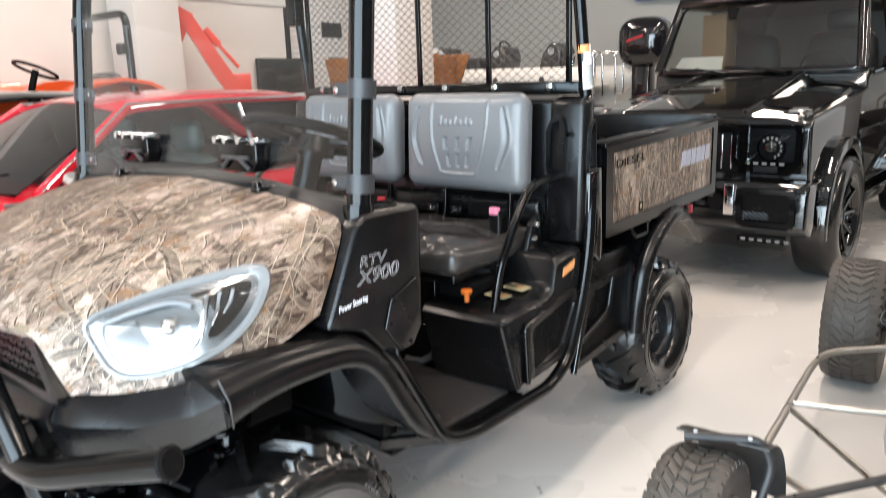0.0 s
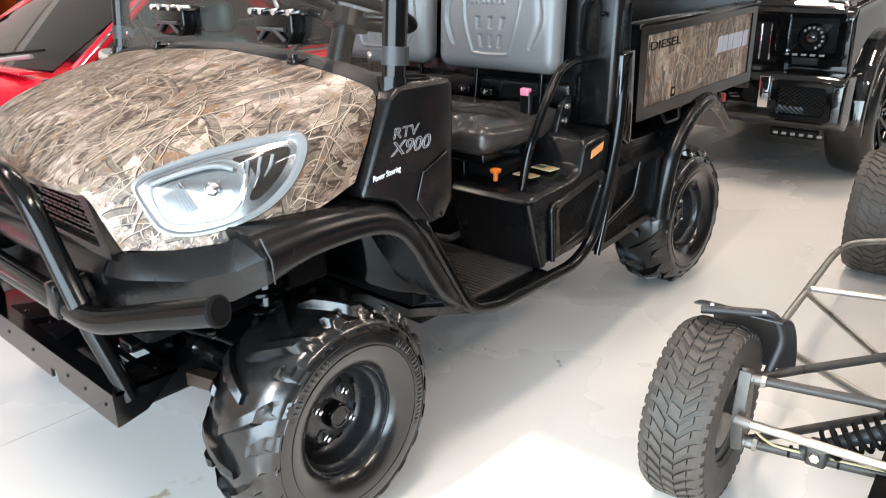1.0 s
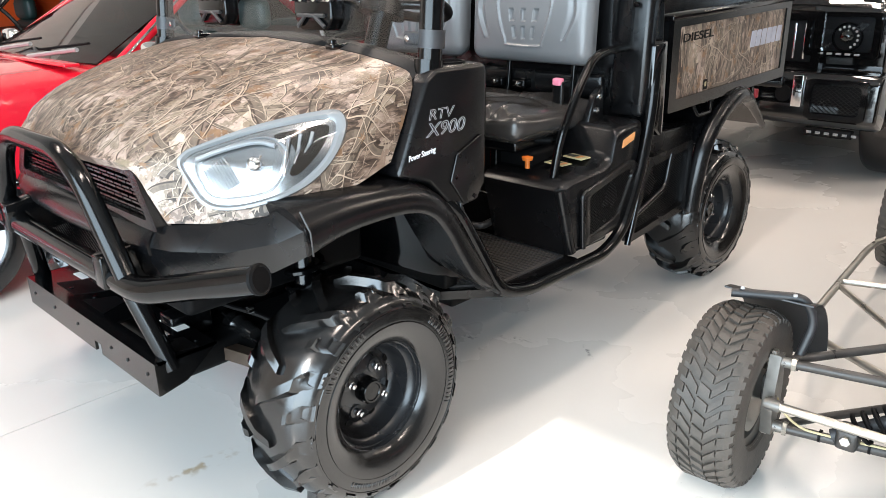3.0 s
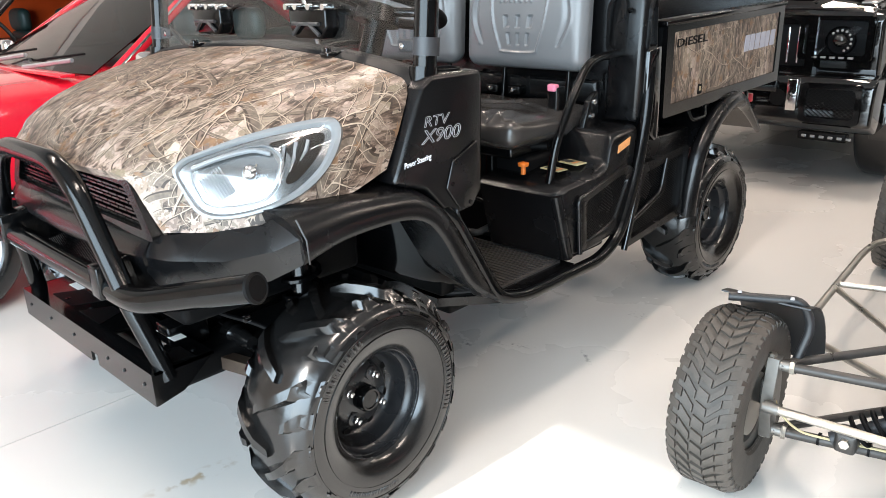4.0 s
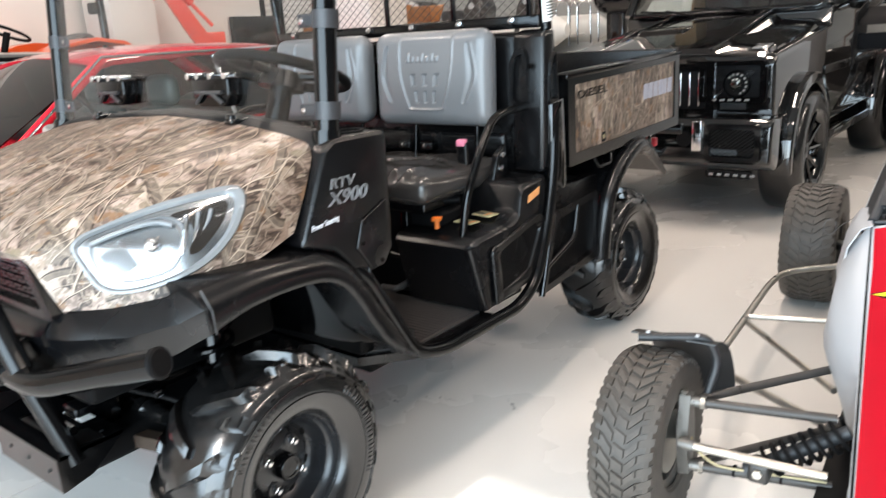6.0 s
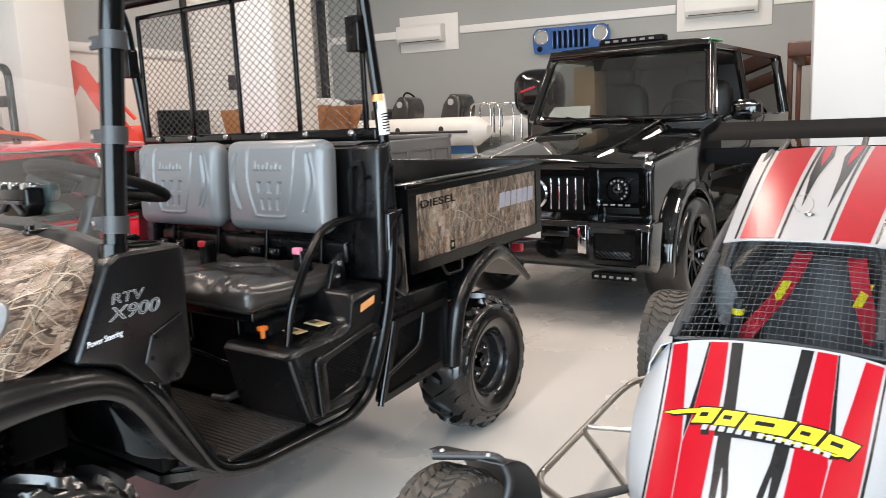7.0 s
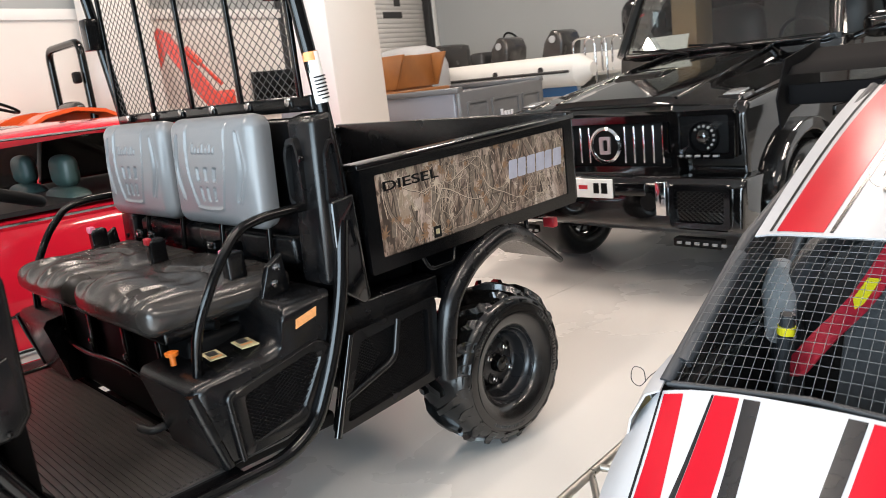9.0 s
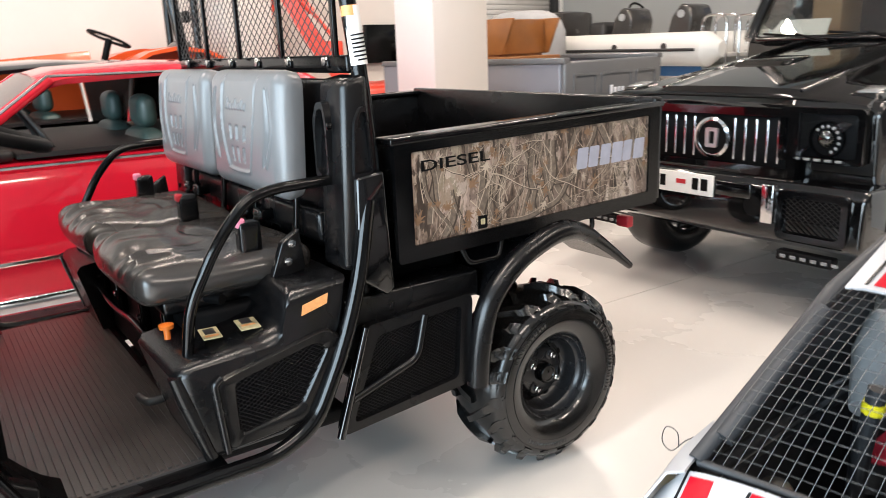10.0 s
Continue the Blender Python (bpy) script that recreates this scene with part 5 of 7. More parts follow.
    # bull bar and skid plate
    bull = tagged(part("bull_bar", tube(rounded([(-.80, -.32, .728), (-.47, -.425, .640), (.47, -.425, .640), (.80, -.32, .728)], .06, 6), .031, 18), STEEL_BLACK, car, "black tubular bull bar"), "")
    both("bar_end_cap", moved(lathe([(.0335, 0), (.0335, .008), (.028, .012), (.026, .010), (.012, .012), (.0, .012)], (0, 0, 0), "x", 20), pose(.797, -.321, .727, 0, -14, 18)), INK, bull)
    part("hoop", tube(rounded([(.40, -.425, .655), (.235, -.44, .925), (-.235, -.44, .925), (-.40, -.425, .655)], .13, 8), .026, 14), STEEL_BLACK, bull)
    both("stay", tube([(.33, -.41, .65), (.42, -.36, .40)], .024, 12), STEEL_BLACK, bull)
    both("mount_plate", prism([(-.46, .62), (-.46, .70), (-.30, .73), (-.30, .60)], "x", .30, .35, .004), STEEL_BLACK, bull)
    skid = frame_ring([(-.43, -.40), (.43, -.40), (.43, -.24), (-.43, -.24)], [(.12, -.36), (.30, -.36), (.30, -.30), (.12, -.30)], "z", .425, .432)
    box(-.43, -.408, .345, .06, -.400, .432, bm=skid)
    box(.10, -.408, .345, .43, -.400, .432, bm=skid)
    box(.06, -.408, .375, .10, -.400, .432, bm=skid)
    prism([(-.40, .345), (-.40, .432), (-.24, .432), (-.33, .36)], "x", .424, .43, bm=skid)
    prism([(-.40, .345), (-.40, .432), (-.24, .432), (-.33, .36)], "x", -.43, -.424, bm=skid)
    part("skid_plate", skid, STEEL_BLACK, bull)
    part("plate_label", box(.20, -.28, .432, .30, -.245, .4335), LABEL_WHITE, bull)
    part("plate_label", box(-.34, -.30, .432, -.27, -.25, .4335), LABEL_WHITE, bull)
    for x in (-.38, -.22, -.05, .17, .27, .38):
        part("plate_bolt", lathe([(.005, -.408), (.005, -.411), (.0, -.412)], (x, 0, .39), "y", 8), GREY_STEEL, bull)
    for x, y in ((-.10, -.33), (.02, -.28), (.34, -.32), (.38, -.27), (-.22, -.35)):
        part("plate_bolt", lathe([(.008, .432), (.008, .435), (.0, .436)], (x, y, 0), "z", 8), STEEL_BLACK, bull)
    for x0, x1, lean in ((-.30, -.16, .04), (-.10, .04, -.04), (.32, .40, .02)):
        part("plate_cutout", prism([(x0, -.365), (x1, -.365), (x1 + lean, -.285), (x0 + abs(lean), -.285)], "z", .4325, .4335), INK, bull)

    # running gear
    part("chassis", box(-.33, -.30, .30, .33, 1.3, .384, .02), INK, car)
    part("gear_case", box(-.20, -.20, .26, .20, .15, .44, .04), STEEL_BLACK, car)
    both("lower_arm", tube([(.22, -.20, .35), (.56, -.05, .30)], .026, 4), RUST, car)
    both("lower_arm", tube([(.22, .16, .36), (.55, .03, .30)], .022, 8), STEEL_BLACK, car)
    both("arm_bolt", tube([(.22, -.26, .36), (.22, -.19, .36)], .02, 8), RUST, car)
    both("drive_shaft", tube([(.15, 0, .37), (.60, 0, .32)], .022, 10), STEEL_BLACK, car)
    both("shaft_boot", lathe([(.05, .40), (.035, .43), (.045, .44), (.03, .47), (.038, .48), (.025, .52)], (0, 0, .335), "x", 16), RUBBER, car)
    both("front_strut", tube([(.50, .0, .34), (.42, .05, .72)], .030, 10), STEEL_BLACK, car)
    both("strut_coil", tube([(.50 - .08 * t + .05 * math.cos(14 * math.pi * t), .05 * t + .05 * math.sin(14 * math.pi * t), .40 + .30 * t) for t in (k / 110 for k in range(111))], .008, 6), STEEL_BLACK, car)
    both("mount_bracket", box(.20, -.28, .30, .27, -.16, .46, .008), STEEL_BLACK, car)
    both("bracket_bolt", tube([(.235, -.30, .35), (.235, -.27, .35)], .016, 8), GREY_STEEL, car)
    both("tie_rod", tube([(.22, -.10, .40), (.56, -.10, .33)], .010, 8), STEEL_BLACK, car)
    both("rod_boot", lathe([(.030, .26), (.024, .28), (.032, .30), (.022, .32), (.028, .34), (.018, .38)], (0, -.10, .385), "x", 14), RUBBER, car)
    both("upright", box(.53, -.05, .24, .58, .05, .44, .012), STEEL_BLACK, car)
    both("brake_line", tube(smooth_line([(.30, -.22, .60), (.38, -.20, .52), (.45, -.12, .47), (.55, -.06, .42)], 5), .006, 6), INK, car)
    both("line_fitting", lathe([(.010, 0), (.010, .014), (.0, .016)], (.46, -.16, .50), "y", 8), CHROME, car)
    part("rear_axle", tube([(-.55, 2.01, .305), (.55, 2.01, .305)], .05, 12), STEEL_BLACK, car)
    both("leaf_spring", box(.40, 1.60, .36, .46, 2.35, .40, .01), STEEL_BLACK, car)
    utility_wheel(.685, 0, .305, 2, car)
    utility_wheel(-.685, 0, .305, 2, car, -1)
    utility_wheel(.612, 2.01, .305, 0, car)
    utility_wheel(-.612, 2.01, .305, 0, car, -1)
    return car


CLAMP = material("grey_rubber_strap", (0.028, 0.029, 0.032), 0.45)
utility_vehicle()

# ---- the black off-roader ----
GLASS_DARK = glass("tinted_car_glass", (0.22, 0.22, 0.21))
GLASS_CAR = glass("car_glass", (0.66, 0.68, 0.66), ior=1.95)
# brown-grey that puts the windscreen's reflected haze into the cabin colour
TRIM_GLARE = material("cabin_trim_greyed_for_glare", (0.16, 0.145, 0.13), 0.7, vary=0.2, scale=6, bump=0.2)
LED = material("unlit_led_lens", (0.20, 0.20, 0.20), 0.15, coat=0.5)
SUV_BLACK = material("polished_black_paint", (0.0026, 0.0026, 0.0028), 0.06, spec=0.5, coat=0.7, vary=0.2, scale=2)
SILVER = material("silver_wheel_paint", (0.55, 0.55, 0.56), 0.3, metal=0.7)
PLATE_WHITE = material("white_number_plate", (0.75, 0.75, 0.73), 0.4)
CARDBOARD = material("brown_cardboard", (0.42, 0.26, 0.14), 0.8, vary=0.1)
LEATHER = material("dark_leather", (0.007, 0.007, 0.007), 0.5, bump=0.2)


def road_wheel(name, x, y, r, w, yaw, parent, rim_mat, spokes=10, side=1, tyre=None):
    wheel = part(name, lathe([(0.05, -w * 0.4), (0.05, w * 0.2)], (0, 0, 0), "x", 14), GREY_STEEL, parent)
    wheel.matrix_basis = pose(x, y, r, 0, 0, yaw + (0 if side > 0 else 180))
    bead = r * 0.66
    h = w / 2
    prof = [(bead, h * .8), (bead + .015, h * .95), (r - .06, h), (r - .02, h * .9), (r - .003, h * .7), (r, h * .3), (r, -h * .3), (r - .003, -h * .7), (r - .02, -h * .9), (r - .06, -h), (bead, -h * .8)]
    part("tyre", lathe(prof, (0, 0, 0), "x", 48, cap=False), tyre or RUBBER, wheel)
    part("rim", lathe([(bead - .02, -h * .8), (bead, -h * .8), (bead - .03, 0), (bead - .012, h * .7), (bead + .012, h * .82), (bead + .010, h * .9), (bead - .004, h * .86), (bead - .02, h * .6)], (0, 0, 0), "x", 40, cap=False), rim_mat, wheel)
    part("brake_disc", lathe([(bead * .75, 0), (bead * .75, .01), (.0, .01)], (-h * .2, 0, 0), "x", 24), GREY_STEEL, wheel)
    part("hub", lathe([(.07, h * .3), (.07, h * .55), (.05, h * .62), (0, h * .64)], (0, 0, 0), "x", 20), rim_mat, wheel)
    for k in range(spokes):
        a = 2 * math.pi * k / spokes
        c, s = math.cos(a), math.sin(a)
        part("spoke", tube([(h * .5, .05 * c, .05 * s), (h * .6, bead * .6 * c, bead * .6 * s), (h * .72, (bead - .01) * c, (bead - .01) * s)], [.018, .014, .012], 6), rim_mat, wheel)
    return wheel


def off_roader():
    g = tagged(empty("off_roader", -0.02, 3.78), "boxy polished black off-roader with a barred chrome grille", "car")
    # body shell, half width 0.80
    side = [(.10, .56), (.08, .80), (.06, 1.02), (.10, 1.07), (1.42, 1.20), (1.44, 1.335), (3.98, 1.335), (4.02, .60), (3.7, .50), (3.4, .50), (1.25, .50), (.98, .52)]
    part("body_shell", prism(side, "x", -.80, .80, .022, 3), SUV_BLACK, g)
    lines = (-1, -.985, -.90, -.62, -.56, -.50, -.30, 0, .30, .50, .56, .62, .90, .985, 1, 1, -1)
    rise = (0, .022, .034, .044, .066, .082, .088, .090, .088, .082, .066, .044, .034, .022, 0, -.1, -.1)
    hood = loft([[Vector((x * .745, y, z + q * k)) for x, q in zip(lines, rise)] for y, z, k in ((.045, 1.015, .45), (.06, 1.04, .6), (.10, 1.055, .75), (.45, 1.095, 1.0), (.95, 1.15, 1.15), (1.40, 1.205, 1.25))])
    part("hood", hood, SUV_BLACK, g, angle=22)
    scoop = part("hood_scoop", prism([(.60, 1.185), (.66, 1.232), (.86, 1.25), (.88, 1.20)], "x", -.34, .0, .012), SUV_BLACK, g, "hood scoop with a dark slot")
    part("scoop_slot", prism([(.597, 1.198), (.640, 1.226), (.648, 1.222), (.605, 1.194)], "x", -.31, -.03), INK, scoop)
    both("hood_ridge", tube([(.40, .10, 1.105), (.40, .7, 1.205), (.38, 1.38, 1.315)], .012, 8), SUV_BLACK, g)
    part("hood_seam", tube([(-.74, .075, 1.052), (-.4, .055, 1.075), (.4, .055, 1.075), (.74, .075, 1.052)], .006, 6), INK, g)
    both("indicator_pod", prism([(.13, 1.04), (.15, 1.100), (.30, 1.120), (.36, 1.07)], "x", .60, .74, .015), SUV_BLACK, g)
    both("indicator_lens", prism([(.165, 1.098), (.165, 1.108), (.285, 1.128), (.285, 1.112)], "x", .63, .72, .004), LAMP_WHITE, g)
    # grille
    part("grille_field", box(-.42, .035, .74, .42, .07, 1.0, .01), INK, g)
    part("grille_frame", frame_ring([(-.46, .70), (.46, .70), (.46, 1.03), (-.46, 1.03)], [(-.41, .75), (.41, .75), (.41, .99), (-.41, .99)], "y", .0, .07), SUV_BLACK, g)
    for k in range(13):
        x = -.36 + .06 * k
        if abs(x) > .09:
            part("grille_bar", box(x - .006, .010, .765, x + .006, .05, .975, .004), CHROME, g)
    part("grille_badge", lathe([(.105, .02), (.105, -.005), (.09, -.012), (.088, .0), (.0, .002)], (0, 0, .87), "y", 28), CHROME, g)
    part("badge_face", lathe([(.086, .0), (.0, -.003)], (0, 0, .87), "y", 24), INK, g)
    part("badge_mark", frame_ring(flat([(-.035, .82), (.035, .82), (.04, .92), (-.035, .92)], .012), flat([(-.012, .838), (.018, .838), (.02, .902), (-.012, .902)], .006), "y", -.012, -.002), SILVER, g)
    # lamps
    for s in (-1, 1):
        x0, x1 = sorted((s * .36, s * .76))
        lamp = part("headlight", box(x0, .03, .79, x1, .07, 1.04, .012), INK, g, "square dark headlight with a ring of lights")
        part("bowl", lathe([(.085, .012), (.082, -.004), (.078, -.004), (.070, .018), (.0, .028)], (s * .59, .02, .900), "y", 28), GLOSSY, lamp)
        part("projector", ellipsoid((s * .59, .02, .905), (.040, .03, .040)), GLASS_CAR, lamp)
        part("reflector_wing", prism([(s * .61, .955), (s * .66, .985), (s * .70, .975), (s * .66, .935)], "y", .018, .03), MIRROR_LAMP, lamp)
        part("reflector_wing", prism([(s * .44, .82), (s * .52, .875), (s * .50, .85), (s * .47, .815)], "y", .018, .03), MIRROR_LAMP, lamp)
        for k in range(9):
            a = math.pi * (-.35 + k / 8 * 1.1) if s > 0 else math.pi * (.25 + k / 8 * 1.1)
            part("led", ellipsoid((s * .59 + .060 * math.cos(a), .014, .900 + .060 * math.sin(a)), (.008, .006, .008), 8, 6), LED, lamp)
        part("lamp_lip", frame_ring(flat([(x0, .79), (x1, .79), (x1, 1.04), (x0, 1.04)], .02), flat([(x0 + .03, .82), (x1 - .03, .82), (x1 - .03, 1.015), (x0 + .03, 1.015)], .02), "y", .01, .04), SUV_BLACK, lamp)
        part("lens", box(x0 + .02, .012, .81, x1 - .02, .016, 1.02), LENS, lamp)
        for k in range(5):
            x = s * (.46 + .05 * k)
            part("led", box(x - .014, .0, .80, x + .014, .016, .812, .002), LED, lamp)
    # bumper
    part("bumper", prism([(-.072, .66), (-.04, .70), (.25, .70), (.30, .40), (.05, .37), (-.084, .43)], "x", -.84, .84, .02, 3), SUV_BLACK, g)
    for s in (-1, 1):
        x0, x1 = sorted((s * .445, s * .78))
        duct = part("air_duct", frame_ring(flat([(x0, .44), (x1, .44), (x1, .67), (x0, .67)], .03), flat([(x0 + .03, .47), (x1 - .03, .47), (x1 - .03, .64), (x0 + .03, .64)], .03), "y", -.105, -.06), GLOSSY, g)
        part("duct_mesh", expanded_mesh(-.085, x0 + .03, x1 - .03, .47, .64, .03, .022, .0025), PLASTIC, duct)
        part("duct_backing", box(x0 + .02, -.079, .46, x1 - .02, -.072, .65), INK, duct)
        a, b = sorted((s * .365, s * .425))
        part("bumper_blade", box(a, -.105, .50, b, -.06, .685, .004), CHROME, g, "polished metal bumper blade")
        part("light_bar", box(*[x0 + .01, -.10, .335], *[x1 - .05, -.04, .385], .01), INK, g)
        for k in range(6):
            x = x0 + .05 + .05 * k
            part("led", box(x - .014, -.108, .352, x + .014, -.098, .368, .003), LED, g)
        part("fog_lamp", lathe([(.05, -.088), (.04, -.075), (.0, -.07)], (s * .31, 0, .57), "y", 18), INK, g)
    plate = part("number_plate", box(-.42, -.112, .585, .10, -.100, .695, .003), PLATE_WHITE, g, "white number plate with dark bars")
    for x0, x1 in ((-.38, -.345), (-.33, -.295), (-.28, -.245), (-.23, -.195), (-.025, .012), (.028, .068)):
        part("plate_bar", box(x0, -.1145, .612, x1, -.112, .672), INK, plate)
    part("plate_bar", box(-.125, -.1145, .635, -.065, -.112, .658), RED_PLASTIC, plate)
    part("plate_ledge", box(-.30, -.095, .60, .30, -.075, .675, .008), GLOSSY, g)
    # fenders and wheels
    arch = [(.70 + .50 * math.cos(a), .42 + .50 * math.sin(a)) for a in (math.pi * k / 14 for k in range(-1, 16))]
    inn = [(.70 + .425 * math.cos(a), .42 + .425 * math.sin(a)) for a in (math.pi * k / 14 for k in range(-1, 16))]
    for dy in (0, 2.62):
        both("fender_flare", prism([(y + dy, z) for y, z in arch] + [(y + dy, z) for y, z in inn[::-1]], "x", .76, .885, .012), SUV_BLACK, g)
        # solid black filling painted as the shaded hollow; the shell is uncut
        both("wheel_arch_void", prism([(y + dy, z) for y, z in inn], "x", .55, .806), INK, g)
        road_wheel("wheel", .775, .70 + dy, .40, .28, 0, g, GLOSSY, 10)
        road_wheel("wheel", -.775, .70 + dy, .40, .28, 0, g, GLOSSY, 10, -1)
    part("underbody", box(-.6, .4, .30, .6, 3.9, .55, .03), INK, g)
    both("side_skirt", box(.74, 1.25, .36, .84, 2.85, .44, .015), SUV_BLACK, g)
    both("rub_strip", box(.80, 1.25, .86, .815, 3.9, .92, .004), PLASTIC, g)
    # cabin
    bw, tw = .76, .68
    z0, z1 = 1.335, 1.86
    def pillar(a, b, r=.035):
        return tube([a, b], r, 8)
    part("roof", loft([[Vector((s * (tw + .02) if abs(s) == 1 else s * tw, y, z1 + dz)) for s, dz in ((-1, .0), (-1, .04), (-.85, .075), (-.4, .085), (.4, .085), (.85, .075), (1, .04), (1, .0))] for y in (1.62, 1.70, 2.6, 3.85, 3.92)]), SUV_BLACK, g, angle=40)
    for s in (-1, 1):
        part("pillar", pillar((s * bw, 1.40, z0), (s * tw, 1.66, z1 + .02), .04), SUV_BLACK, g)
        part("pillar", pillar((s * (bw + .02), 2.42, z0), (s * tw, 2.40, z1 + .02)), SUV_BLACK, g)
        part("pillar", pillar((s * (bw + .02), 3.88, z0), (s * tw, 3.86, z1 + .02), .05), SUV_BLACK, g)
        glassp = [[Vector((s * (bw + .012), 2.47, z0)), Vector((s * (bw + .012), 3.82, z0))], [Vector((s * (tw + .005), 2.45, z1)), Vector((s * (tw + .005), 3.80, z1))]]
        o = part("rear_window", sheet(glassp, .005), GLASS_DARK, g)
        o.visible_shadow = False
        if s < 0:
            continue
        mirror = part("door_mirror", pad(s * .96 - .11, s * .96 + .11, 1.58, 1.69, 1.30, 1.44, .045, .01), SUV_BLACK, g, "black door mirror with chrome strip")
        part("mirror_arm", tube([(s * .80, 1.62, 1.31), (s * .92, 1.63, 1.35)], .025, 8), SUV_BLACK, mirror)
        part("mirror_strip", box(s * .96 - .08, 1.574, 1.408, s * .96 + .08, 1.580, 1.414, .002), CHROME, mirror)
    ws = part("windscreen", sheet([[Vector((-bw + .03, 1.42, z0)), Vector((0, 1.40, z0)), Vector((bw - .03, 1.42, z0))], [Vector((-tw + .02, 1.655, z1)), Vector((0, 1.635, z1)), Vector((tw - .02, 1.655, z1))]], .006), GLASS_CAR, g)
    ws.visible_shadow = False
    edge = [(-bw + .02, 1.405, z0), (bw - .02, 1.405, z0), (tw - .015, 1.645, z1), (-tw + .015, 1.645, z1)]
    part("windscreen_seal", tube(rounded(edge, .06, 5, True), .022, 8, True), SUV_BLACK, g)
    part("header_bar", tube([(-tw, 1.63, z1 + .03), (tw, 1.63, z1 + .03)], .045, 8), SUV_BLACK, g)
    part("roof_light_bar", box(-.22, 1.60, z1 + .085, .32, 1.72, z1 + .135, .012), INK, g)
    for k in range(6):
        part("led", box(-.17 + .075 * k, 1.592, z1 + .10, -.13 + .075 * k, 1.602, z1 + .118), LED, g)
    # back and headlining paled in place of reflections on the glass
    part("cabin_back", box(-.72, 3.80, 1.25, .72, 3.86, 1.84), TRIM_GLARE, g)
    part("headlining", box(-.64, 1.72, 1.842, .64, 3.84, 1.856), TRIM_GLARE, g)
    part("dashboard", pad(-.72, .72, 1.50, 1.85, 1.10, 1.32, .06, .02), LEATHER, g)
    part("sun_strip", sheet([[Vector((-.30, 1.625, 1.83)), Vector((.10, 1.625, 1.83))], [Vector((-.26, 1.585, 1.74)), Vector((.06, 1.585, 1.74))]], .004), INK, g)
    for x in (-.38, .38):
        part("seat", pad(x - .25, x + .25, 2.35, 2.50, 1.05, 1.62, .06, .03), LEATHER, g)
        part("headrest", pad(x - .13, x + .13, 2.38, 2.48, 1.64, 1.80, .04, .01), LEATHER, g)
    w = part("steering_wheel", tube([(.18 * math.cos(a), .18 * math.sin(a), 0) for a in (2 * math.pi * k / 30 for k in range(30))], .015, 8, True), LEATHER, g)
    w.matrix_basis = pose(.38, 1.95, 1.32, -60)
    for x in (-.25, .20):
        wiper = part("wiper", tube([(x + .06, 1.35, 1.315), (x - .20, 1.42, 1.365)], .010, 6), INK, g)
        part("wiper_blade", tube([(x - .42, 1.415, 1.372), (x - .05, 1.418, 1.345)], .008, 6), INK, wiper)
    part("dash_card", sheet([[Vector((-.66, 1.46, 1.35)), Vector((-.26, 1.46, 1.35))], [Vector((-.62, 1.54, 1.455)), Vector((-.28, 1.54, 1.455))]], .004), LABEL_WHITE, g, "white card on the dashboard")
    part("cardboard_box", box(-.56, 1.80, 1.30, -.36, 2.05, 1.80, .005), CARDBOARD, g)
    both("door_glass_frame", tube([(bw + .02, 1.48, z0), (tw + .01, 1.72, z1), (tw + .01, 2.36, z1), (bw + .02, 2.38, z0)], .014, 6), SUV_BLACK, g)
    part("roof_decal", box(.40, 1.9, z1 + .080, .62, 2.2, z1 + .090, .003), material("green_sticker", (0.05, 0.5, 0.12), 0.4), g)
    return g


off_roader()

# ---- the race buggy ----
KART_WHITE = material("white_fibreglass", (0.38, 0.38, 0.39), 0.30, spec=0.3, vary=0.06, scale=6)
KART_RED = material("red_vinyl_stripe", (0.36, 0.003, 0.012), 0.30, spec=0.2, vary=0.12, scale=9)
KART_BLACK = material("black_vinyl_stripe", (0.010, 0.010, 0.011), 0.25, spec=0.35, vary=0.3, scale=12)
KART_YELLOW = material("yellow_vinyl", (0.80, 0.68, 0.02), 0.35)
HARNESS = material("red_webbing", (0.45, 0.01, 0.03), 0.7, bump=0.3, bump_scale=500)
FOAM = material("pale_grey_foam", (0.38, 0.39, 0.40), 0.8, vary=0.15, scale=12, bump=0.3)
SEAT_BLACK = material("black_racing_seat", (0.022, 0.024, 0.027), 0.5, bump=0.2)
WIRE = material("galvanised_wire", (0.10, 0.10, 0.10), 0.45, metal=0.8)
ARM_STEEL = material("worn_dark_steel_arm", (0.050, 0.045, 0.041), 0.42, metal=0.3, vary=0.55, scale=22, rough_vary=0.15, bump=0.2, bump_scale=120)
CAST_ALLOY = material("dull_cast_alloy", (0.21, 0.20, 0.185), 0.42, metal=0.75, vary=0.35, scale=26, rough_vary=0.12, bump=0.15, bump_scale=90)
MUDGUARD = material("dusty_black_plastic", (0.016, 0.016, 0.017), 0.45, vary=0.5, scale=14, bump=0.1, bump_scale=150)
HOSE = material("pale_brake_hose", (0.45, 0.38, 0.22), 0.5)
BRASS = material("brass_fitting", (0.6, 0.42, 0.12), 0.3, metal=0.9)
WING_BLACK = material("grey_wing_panel", (0.004, 0.004, 0.0045), 0.75, spec=0.05)


def cowl_at(s, t, lift=0.0):
    """Nose cowl: s from -1 to 1 across, t from 0 at the cockpit to 1 at the tip."""
    y = -0.78 * t
    half = 0.273 - 0.085 * t
    rear = max(0, 1 - t / .3)
    z = 0.725 - 0.40 * t - 0.05 * t * t + 0.030 * rear ** 1.6
    drop = (0.035 * abs(s) ** 3 + 0.012 * s * s) * (1 - .3 * rear)
    return Vector((0.011 - .01 * t + s * half, y + 0.012 * s * s, z - drop + lift))


